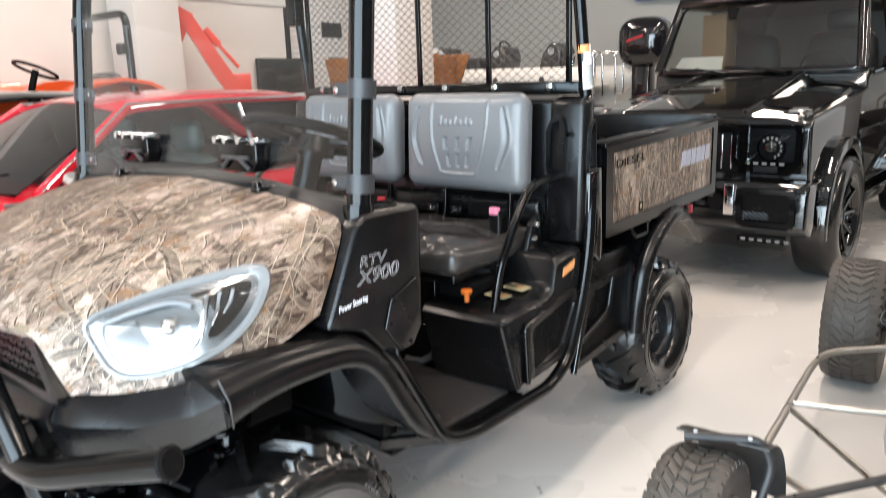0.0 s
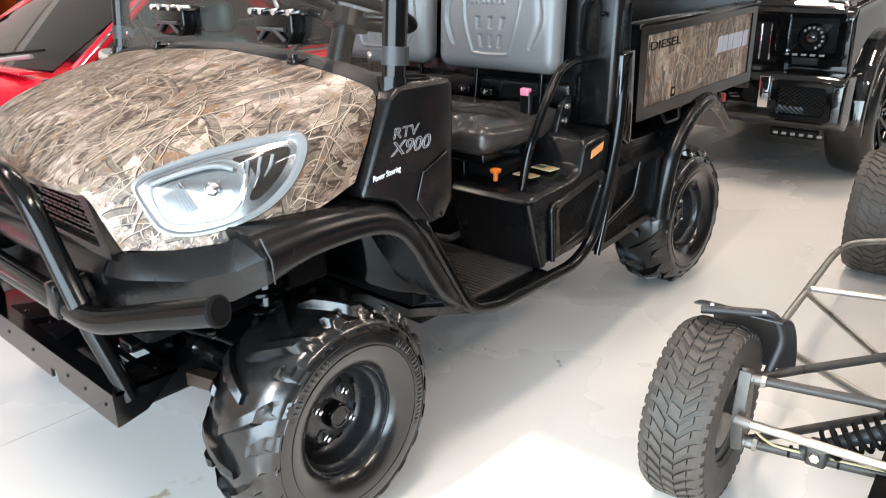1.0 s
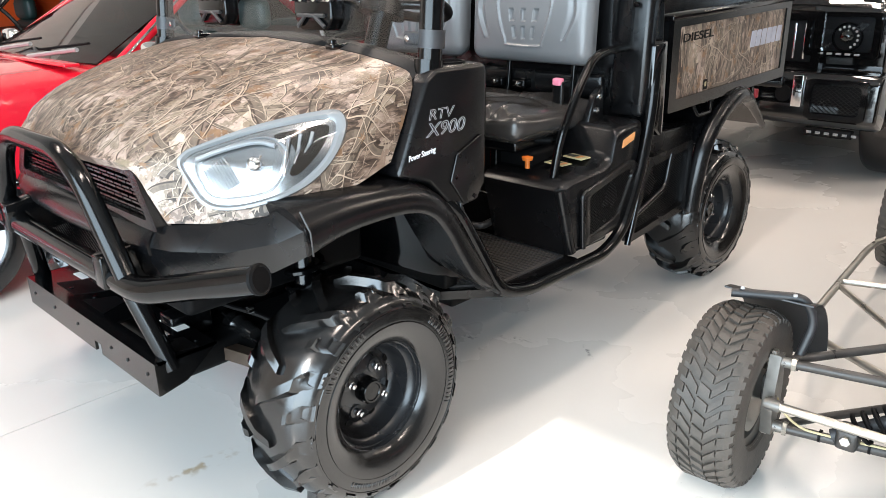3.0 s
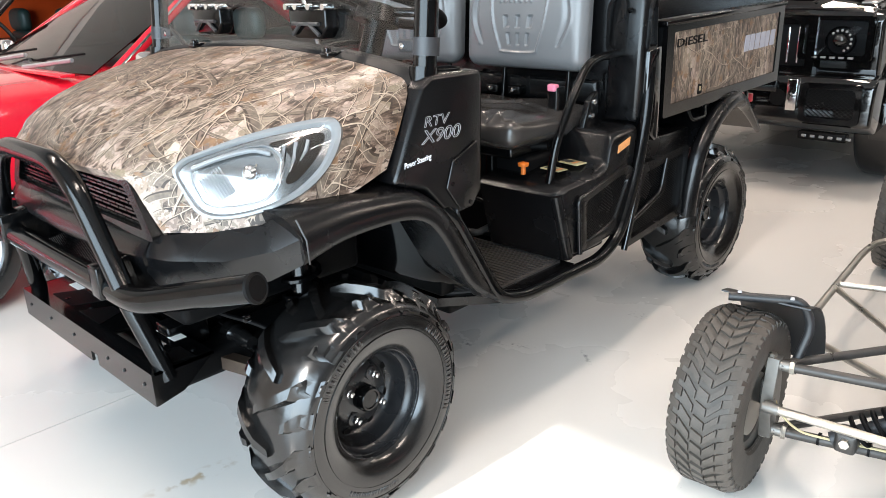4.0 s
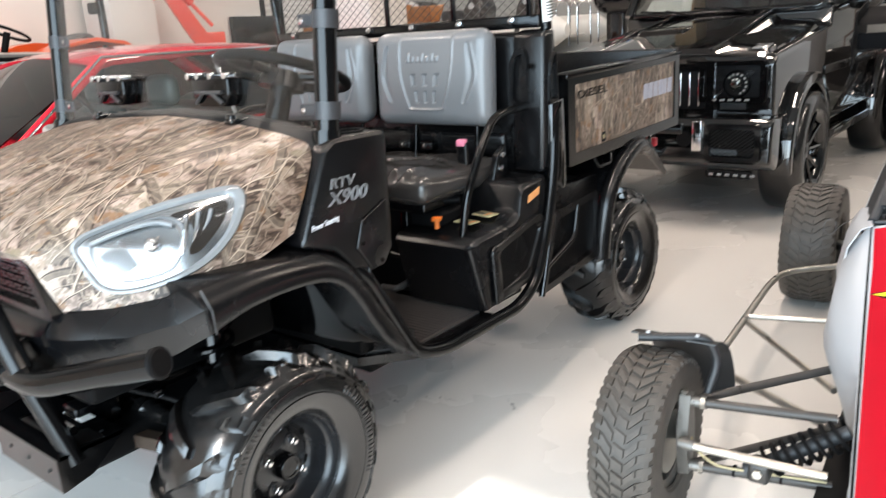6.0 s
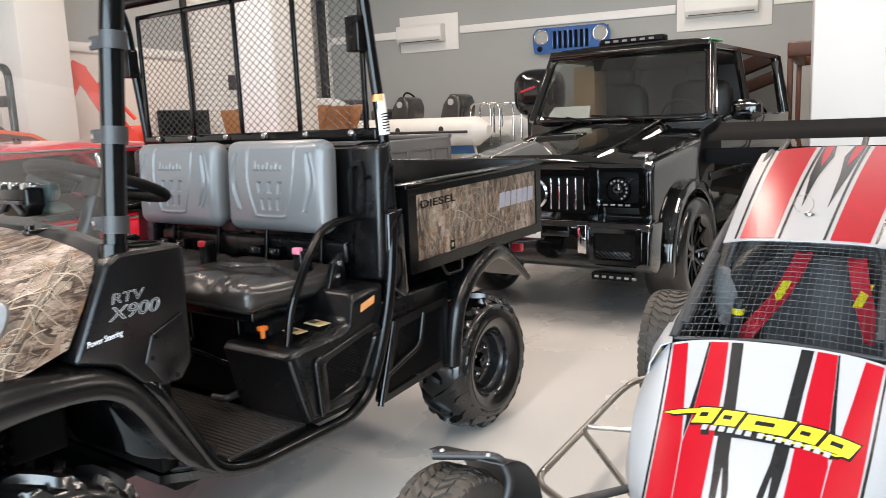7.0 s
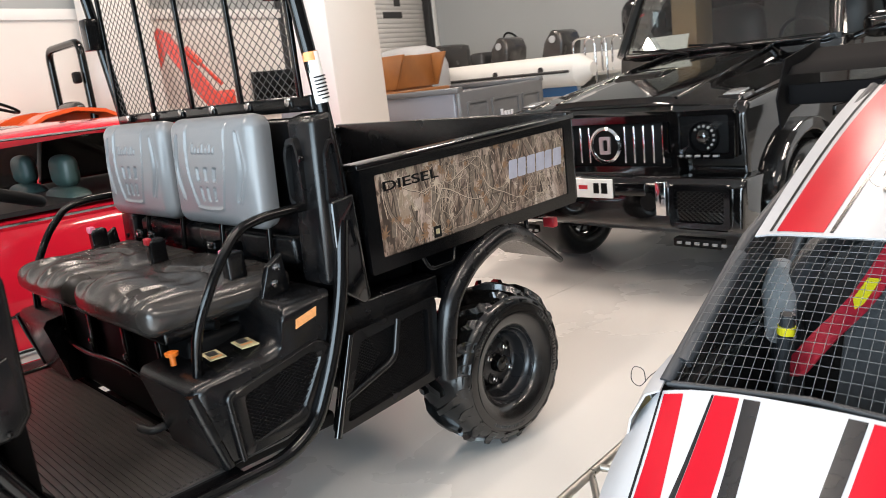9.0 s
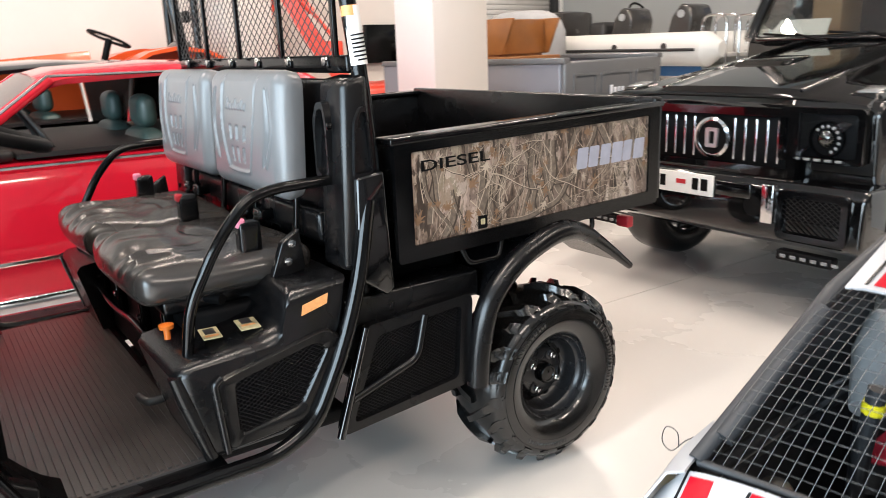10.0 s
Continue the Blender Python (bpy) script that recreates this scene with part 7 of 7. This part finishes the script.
def coupe(name, label, m, paint, w=0.86, chrome=True, low=1.33):
    """An older two-door car; its nose points to -y and its origin lies under the windscreen's foot."""
    c = tagged(empty(name), label, "car")
    c.matrix_basis = m
    stations = ((-1.62, .74, .50, .74), (-1.55, .79, .38, .80), (-1.2, .84, .30, .85), (-.4, w, .26, .90), (.2, w, .25, .925), (1.2, w, .25, .925), (2.0, w, .26, .92), (2.7, w * .98, .30, .90), (2.98, w * .93, .40, .84), (3.03, w * .88, .48, .78))
    rings = []
    for y, hw, z0, z1 in stations:
        half = [(hw * .86, z1), (hw * .95, z1 - .03), (hw * .985, z1 - .10), (hw, (z0 + z1) / 2 + .02), (hw * .985, z0 + .12), (hw * .94, z0)]
        rings.append([Vector((-x, y, z)) for x, z in half] [::-1] + [Vector((0, y, z1 + .03))] + [Vector((x, y, z)) for x, z in half])
    part("body", loft(rings), paint, c, angle=40)
    # wheels
    for y in (-.73, 1.93):
        road_wheel("wheel", w - .10, y, .315, .19, 0, c, SILVER, 14)
        road_wheel("wheel", -w + .10, y, .315, .19, 0, c, SILVER, 14, -1)
        arch = [(y + .36 * math.cos(a), .315 + .36 * math.sin(a)) for a in (math.pi * q / 12 for q in range(13))]
        # black slab in place of the arch's shaded hollow
        both("wheel_arch", prism(arch, "x", w - .22, w - .008), INK, c)
        if chrome:
            both("arch_trim", tube([(w, a, b) for a, b in arch], .008, 6), CHROME, c)
    # cabin
    rw = w * .70
    roof = [[Vector((x * rw, y, z + .035 * (1 - x * x) - .02 * (abs(x) == 1))) for x in (-1, -.92, -.5, 0, .5, .92, 1)] for y, z in ((.62, low - .045), (.72, low - .02), (1.2, low), (1.75, low - .02), (1.88, low - .05))]
    part("roof", sheet(roof, .03), paint, c)
    base = w * .88
    for s in (-1, 1):
        part("pillar", tube([(s * base, .12, .93), (s * rw, .66, low - .04)], .030, 8), paint, c)
        part("pillar", tube([(s * base, 2.42, .92), (s * rw * .98, 1.84, low - .05)], .055, 8), paint, c)
        o = part("side_window", sheet([[Vector((s * (base + .02), 1.32, .94)), Vector((s * (base + .02), 2.30, .93))], [Vector((s * rw, 1.34, low - .05)), Vector((s * rw, 1.84, low - .06))]], .005), GLASS_DARK, c)
        o.visible_shadow = False
        part("window_post", tube([(s * (base + .02), 1.30, .94), (s * rw, 1.32, low - .05)], .012, 6), CHROME, c)
        if chrome:
            part("belt_trim", tube([(s * (w * .95), -.05, .915), (s * (w * .95), 2.5, .915)], .010, 6), CHROME, c)
            part("side_trim", tube([(s * (w + .004), -1.1, .50), (s * (w + .006), .8, .50), (s * (w + .004), 2.8, .50)], .012, 6), CHROME, c)
            part("sill_trim", box(min(s * (w - .03), s * (w + .004)), -.35, .27, max(s * (w - .03), s * (w + .004)), 1.55, .335, .008), CHROME, c)
            part("gutter_trim", tube([(s * (base + .025), .13, .95), (s * (rw + .025), .65, low - .025), (s * (rw + .01), 1.85, low - .03)], .007, 6), CHROME, c)
        part("door_line", tube([(s * (w + .001), .18, .32), (s * (w + .001), .15, .88)], .003, 5), INK, c)
        part("door_mirror", pad(s * (w + .08) - .07, s * (w + .08) + .07, .18, .25, .94, 1.03, .02, .01), CHROME if chrome else paint, c)
        for y in (1.05,):
            part("front_seat", pad(s * .36 - .23, s * .36 + .23, y, y + .14, .55, 1.0, .05, .02), SEAT_GREEN, c)
            part("headrest", pad(s * .36 - .12, s * .36 + .12, y + .03, y + .12, 1.02, 1.18, .04, .01), SEAT_GREEN, c)
        part("rear_seat", pad(s * .36 - .30, s * .36 + .30, 1.85, 1.98, .6, 1.0, .05, .02), SEAT_GREEN, c)
    ws = part("windscreen", sheet([[Vector((-base + .03, .03, .94)), Vector((0, -.04, .95)), Vector((base - .03, .03, .94))], [Vector((-rw + .02, .66, low - .045)), Vector((0, .60, low - .01)), Vector((rw - .02, .66, low - .045))]], .006), GLASS_DARK, c)
    ws.visible_shadow = False
    o = part("rear_window", sheet([[Vector((-base + .08, 2.45, .93)), Vector((base - .08, 2.45, .93))], [Vector((-rw + .02, 1.87, low - .05)), Vector((rw - .02, 1.87, low - .05))]], .006), GLASS_DARK, c)
    o.visible_shadow = False
    # black lid over the closed body, standing in for the dim interior
    part("cabin_tub", box(-w * .85, .46, .945, w * .85, 2.36, .968), LEATHER, c)
    part("cabin_floor", box(-w * .84, .25, .935, w * .84, .45, .99, .02), LEATHER, c)
    wheel = part("steering_wheel", tube([(.19 * math.cos(a), .19 * math.sin(a), 0) for a in (2 * math.pi * q / 30 for q in range(30))], .013, 8, True), LEATHER, c)
    wheel.matrix_basis = pose(.36, .62, 1.0, -62)
    for x in (-.45, .15):
        part("wiper", tube([(x, -.06, .955), (x + .42, .02, 1.0)], .011, 6), SILVER, c)
        part("wiper", tube([(x + .04, -.02, .985), (x + .50, .05, 1.03)], .006, 6), INK, c)
    part("scuttle_panel", box(-base + .05, -.10, .938, base - .05, -.03, .952, .004), paint, c)
    part("bumper", tube(rounded([(-w, -1.2, .47), (-w * .93, -1.66, .47), (w * .93, -1.66, .47), (w, -1.2, .47)], .12), .045, 8), CHROME if chrome else INK, c)
    part("grille", box(-.28, -1.64, .52, .28, -1.60, .74, .02), CHROME if chrome else INK, c)
    both("headlight", lathe([(.11, -1.645), (.08, -1.60), (0, -1.58)], (.55, 0, .66), "y", 20), MIRROR_LAMP, c)
    return c


coupe("red_coupe", "red classic coupe with chrome trim and silver wheels", pose(-2.27, .33, 0), CAR_RED)
coupe("black_coupe", "black low coupe parked behind the red one", pose(-4.25, .1, 0, 0, 0, 8), CAR_DARK, .90, False, 1.36)


def tractor(x, y, yaw):
    t = tagged(empty("tractor", x, y, 0, yaw), "orange compact tractor with a black roll bar", "tractor")
    OR = bpy.data.materials.get("orange_machine_paint") or material("orange_machine_paint", (0.78, 0.09, 0.015), 0.3, coat=0.4)
    part("bonnet", loft([[Vector((x, y, z)) for x, z in ((-.28 * w, .75), (-.28 * w, 1.30 - d), (-.18 * w, 1.45 - d), (.18 * w, 1.45 - d), (.28 * w, 1.30 - d), (.28 * w, .75))] for y, w, d in ((-1.5, .85, .22), (-1.4, .95, .16), (-.8, 1, .05), (-.1, 1.05, 0))]), OR, t)
    for s in (-1, 1):
        fen = [[Vector((s * xx, .52 + r * math.cos(a), .66 + r * math.sin(a))) for xx in (.40, .46, .70, .75)] for r, a in ((.80, math.pi * q / 10) for q in range(1, 10))]
        part("fender", sheet(fen, .03), OR, t)
        part("fender_side", prism([(.52 + .80 * math.cos(a), .66 + .80 * math.sin(a)) for a in (math.pi * q / 14 for q in range(15))], "x", min(s * .38, s * .41), max(s * .38, s * .41)), OR, t)
        road_wheel("wheel", s * .62, .55, .62, .32, 0, t, ORANGE, 6, s)
        road_wheel("wheel", s * .52, -1.1, .36, .22, 0, t, ORANGE, 6, s)
    part("roll_bar", tube(rounded([(-.42, .78, .9), (-.42, .78, 2.02), (.42, .78, 2.02), (.42, .78, .9)], .12), .035, 10), STEEL_BLACK, t)
    part("seat", pad(-.24, .24, .35, .75, 1.0, 1.16, .05, .02), VINYL_DARK, t)
    part("seat_back", pad(-.24, .24, .68, .80, 1.14, 1.5, .05, .02), VINYL_DARK, t)
    w = part("steering_wheel", tube([(.18 * math.cos(a), .18 * math.sin(a), 0) for a in (2 * math.pi * q / 24 for q in range(24))], .014, 8, True), INK, t)
    w.matrix_basis = pose(0, .12, 1.55, -25)
    part("steering_post", tube([(0, .0, 1.2), (0, .12, 1.55)], .03, 8), INK, t)
    part("work_lamp", pad(.40, .50, .66, .72, 1.66, 1.76, .02, 0), INK, t)
    part("chassis", box(-.25, -1.3, .45, .25, .7, .9, .05), INK, t)
    return t


tractor(-5.1, 1.9, 0)


def excavator():
    e = tagged(empty("mini_excavator", -5.40, 4.84, 0, -29), "red mini excavator with its boom raised", "excavator")
    RED = material("red_machine_paint", (0.70, 0.055, 0.025), 0.35, coat=0.3, vary=0.1)
    for s in (-1, 1):
        part("track", pad(s * .55 - .15, s * .55 + .15, -.75, .75, .0, .42, .18, 0), RUBBER, e)
    part("house", pad(-.55, .55, -.2, .85, .45, 1.0, .10, .02), RED, e)
    part("undercarriage", box(-.4, -.4, .2, .4, .4, .5, .03), INK, e)
    def arm(name, pts, w):
        bm = bmesh.new()
        for (a, ra), (b, rb) in zip(pts, pts[1:]):
            d = (Vector(b) - Vector(a)).normalized()
            up = Vector((1, 0, 0)).cross(d)
            rings = []
            for p, r in ((a, ra), (b, rb)):
                p = Vector(p)
                rings.append([p + Vector((sx * w, 0, 0)) + up * (su * r) for sx, su in ((-1, -1), (1, -1), (1, 1), (-1, 1))])
            loft(rings, bm=bm)
        return part(name, bm, RED, e)
    arm("boom", (((0, -.2, .9), .09), ((0, -.60, 1.50), .09), ((0, -.94, 2.12), .07)), .08)
    arm("dipper", (((0, -.92, 2.18), .08), ((0, -1.17, 1.75), .12), ((0, -1.40, 1.20), .07)), .06)
    part("boom_cylinder", tube([(0, -.74, 1.98), (0, -.60, 1.80)], .045, 10), RED, e)
    part("cylinder_rod", tube([(0, -.60, 1.80), (0, -.40, 1.55)], .022, 8), RED, e)
    part("cylinder_bracket", box(-.05, -.50, 1.28, .05, -.28, 1.48, .02), RED, e)
    part("dipper_cylinder", tube([(0, -.85, 2.06), (0, -1.24, 1.80)], .035, 10), RED, e)
    bucket = [(-1.38, 1.26), (-1.58, 1.05), (-1.55, .80), (-1.30, .72), (-1.22, .85), (-1.32, 1.05)]
    part("bucket", prism(bucket, "x", -.22, .22, .01), RED, e)
    return e


excavator()


def wall_screen():
    s = tagged(part("wall_board", moved(box(.02, -4.45, 1.20, .08, -3.50, 1.68, .008), ROOM), STEEL_BLACK), "dark flat panel against the cream wall", "panel")
    return s


wall_screen()


def pickup_tray():
    p = tagged(empty("pickup_bed", -2.13, 4.77, 0, 98.4), "grey vintage pickup bed with a pressed tailgate", "pickup bed")
    GR = material("flat_grey_car_paint", (0.14, 0.143, 0.148), 0.35, coat=0.4, vary=0.1, scale=3)
    BLUE_GREY = material("pale_blue_grey_paint", (0.22, 0.22, 0.25), 0.3, coat=0.4)
    # tailgate along +x, the tray running back along +y
    part("tailgate", box(0, 0, .72, 1.42, .05, 1.22, .02), GR, p, "grey pressed-steel tailgate")
    for a, b in ((.10, .42), (.48, .94), (1.0, 1.32)):
        part("pressing", frame_ring(flat([(a, .80), (b, .80), (b, 1.12), (a, 1.12)], .03), flat([(a + .02, .82), (b - .02, .82), (b - .02, 1.10), (a + .02, 1.10)], .02), "y", -.012, .004), GR, p)
    for q in range(4):
        part("maker_mark_bar", box(.60 + .055 * q, -.016, .93 + .004 * q, .64 + .055 * q, -.008, .985 + .02 * (q == 0), .003), LETTER_WHITE, p)
    for x in (0, 1.37):
        part("tray_side", box(x, .05, .60, x + .05, 2.3, 1.22, .02), BLUE_GREY, p)
        part("tray_rail", box(x - .02, .0, 1.20, x + .07, 2.3, 1.25, .012), GR, p)
        road_wheel("wheel", x + (.0 if x else .05), .85, .34, .2, 0, p, SILVER, 8, 1 if x else -1)
        part("wheel_arch", tube([(x + (.055 if x else -.005), .85 + .40 * math.cos(a), .36 + .40 * math.sin(a)) for a in (math.pi * q / 12 for q in range(13))], .03, 8), INK, p)
    part("tray_floor", box(.05, .05, .62, 1.37, 2.3, .66), INK, p)
    part("rear_bumper", box(-.05, -.12, .48, 1.47, -.02, .60, .02), CHROME, p)
    part("frame", box(.3, .0, .30, 1.1, 2.2, .55, .02), INK, p)
    WOOD = material("varnished_brown_wood", (0.33, 0.13, 0.035), 0.35, vary=0.3, scale=7, coat=0.3)
    crate = tagged(empty("wooden_crate", -3.21, 5.58, .66, 98.4), "open varnished wooden crate standing in the pickup bed", "crate")
    # local +y runs along the bed, local +x across it
    for x in (-.66, -.02):
        part("crate_side", prism([(.00, .62), (-.14, .935), (1.30, .935), (1.22, .62)], "x", x, x + .03, .006), WOOD, crate)
    for y in (.03, 1.19):
        part("crate_end", box(-.63, y, .62, -.02, y + .03, .93, .006), WOOD, crate)
    part("crate_floor", box(-.63, .06, .60, -.02, 1.2, .63), WOOD, crate)
    part("plinth", box(-.74, -.10, .53, .06, 1.3, .60, .01), WOOD, crate)
    for x in (-.7, -.05):
        for y in (.0, 1.2):
            part("plinth_leg", box(x, y, 0, x + .06, y + .06, .53, .006), WOOD, crate)
    roll = tagged(part("tarpaulin_roll", pad(-5.6, -4.5, 6.5, 7.2, 0.0, 1.74, .28, .02), FOAM), "upright grey tarpaulin-covered bundle behind the crate", "tarpaulin")


pickup_tray()


def inflatable_boat():
    b = tagged(empty("inflatable_boat", -4.45, 8.25, 0, 3), "white inflatable boat with two grey seats on a trailer", "boat")
    HYP = material("white_hypalon", (0.70, 0.69, 0.66), 0.45, vary=0.06, scale=5)
    BLUE = material("blue_hull_stripe", (0.02, 0.10, 0.25), 0.3)
    line = rounded([(1.45, -.62, 1.24), (-1.3, -.62, 1.26), (-2.1, -.1, 1.42), (-2.1, .1, 1.42), (-1.3, .62, 1.26), (1.45, .62, 1.24)], .5, 6)
    part("inflated_collar", tube(line, .19, 14), HYP, b)
    for y in (-.62, .62):
        part("collar_cone", tube([(1.45, y, 1.24), (1.62, y, 1.24)], [.19, .08], 14), HYP, b)
        part("rub_strake", tube([(1.4, y * 1.31, 1.24), (-1.3, y * 1.31, 1.26)], .018, 6), GREY_STEEL, b)
        for x in (-.9, .3, 1.0):
            part("grab_fitting", lathe([(.04, 0), (.03, .02), (0, .025)], (x, y + (-.19 if y < 0 else .17), 1.28), "y", 12), GREY_STEEL, b)
    hull = [[Vector((x, y * w, z + dz)) for y, z in ((-1, 1.12), (-.9, .92), (0, .70), (.9, .92), (1, 1.12))] for x, w, dz in ((1.4, .62, 0), (-1.0, .60, .02), (-1.9, .12, .35))]
    part("hull", sheet(hull, .01), HYP, b)
    part("hull_stripe", sheet([[Vector((x, -.650 * w, 1.08 + dz)) for dz in (0,)] + [Vector((x, -.605 * w, .95))] for x, w in ((1.38, 1), (-1.0, 1))], .008), BLUE, b)
    part("deck", box(-1.2, -.5, 1.14, 1.35, .5, 1.18, .01), HYP, b)
    for x in (-.06, .80):
        seat = part("boat_seat", prism([(x - .20, 1.18), (x + .16, 1.18), (x + .22, 1.60), (x + .17, 1.73), (x + .05, 1.76), (x - .07, 1.62)], "y", -.32, .12, .04, 3), VINYL_DARK, b, "dark grey boat seat with a round hole")
        part("seat_hole", lathe([(.045, -.335), (.045, -.31), (0, -.31)], (x + .07, 0, 1.64), "y", 16), FOAM, seat)
    part("console", box(-.55, -.3, 1.18, -.30, .3, 1.60, .05), GREY_STEEL, b)
    part("bow_locker", pad(-1.45, -1.0, -.3, .3, 1.18, 1.76, .05, .02), VINYL_DARK, b)
    w = part("steering_wheel", tube([(.18 * math.cos(a), .18 * math.sin(a), 0) for a in (2 * math.pi * q / 24 for q in range(24))], .014, 8, True), INK, b)
    w.matrix_basis = pose(-.10, .15, 1.66, 0, 65, 0)
    for y in (-.45, -.2, .2, .45):
        part("stern_rail", tube(rounded([(1.25, y, 1.18), (1.25, y, 1.60), (1.55, y, 1.60), (1.55, y, 1.05)], .10), .014, 8), CHROME, b)
    MOTOR = material("gloss_black_cowling", (0.006, 0.006, 0.008), 0.12, coat=0.6)
    part("outboard_cowl", pad(1.75, 2.35, -.24, .24, 1.42, 1.98, .16, .03), MOTOR, b, "black outboard motor cowling")
    part("cowl_mark", prism([(1.90, 1.70), (2.12, 1.76), (2.11, 1.785), (1.91, 1.73)], "y", -.275, -.27), RED_PLASTIC, b)
    part("outboard_leg", box(1.9, -.10, .5, 2.15, .10, 1.45, .03), MOTOR, b)
    part("trailer", box(-2.0, -.5, .42, 1.4, .5, .52, .02), GREY_STEEL, b)
    for s in (-1, 1):
        road_wheel("wheel", .3, s * .72, .30, .18, 90, b, SILVER, 6, -s)
        part("bunk", box(-1.2, s * .38 - .05, .52, 1.3, s * .38 + .05, .90, .02), GREY_STEEL, b)
    return b


inflatable_boat()


def old_vehicle():
    """A timber-roofed vintage vehicle half hidden behind the off-roader."""
    v = tagged(empty("vintage_vehicle", 1.1, 8.3, 0, 8), "vintage vehicle with a brown timber roof frame", "vehicle")
    W = material("dark_brown_timber", (0.10, 0.035, 0.018), 0.45, vary=0.3, scale=8)
    part("roof_beam", box(-.45, -.05, 1.90, 1.4, .06, 2.06, .02), W, v)
    part("roof_beam", box(-.45, 1.9, 1.90, 1.4, 2.0, 2.06, .02), W, v)
    for x in (-.45, 1.3):
        part("roof_beam", box(x, 0, 1.9, x + .1, 2.0, 2.02, .02), W, v)
        for y in (0, 1.9):
            part("post", box(x, y, .9, x + .06, y + .06, 1.95, .01), W, v)
    part("body", pad(-.5, 1.45, -1.2, 2.2, .45, 1.0, .1, .02), CAR_DARK, v)
    w = part("steering_wheel", tube([(.2 * math.cos(a), .2 * math.sin(a), 0) for a in (2 * math.pi * q / 24 for q in range(24))], .014, 8, True), INK, v)
    w.matrix_basis = pose(.15, .0, 1.45, -50)
    part("steering_post", tube([(.15, -.4, 1.0), (.15, 0, 1.45)], .02, 8), INK, v)
    for y in (-.7, 1.6):
        for s in (-1, 1):
            road_wheel("wheel", .47 + s * .8, y, .36, .18, 0, v, INK, 12, s)
    return v


old_vehicle()
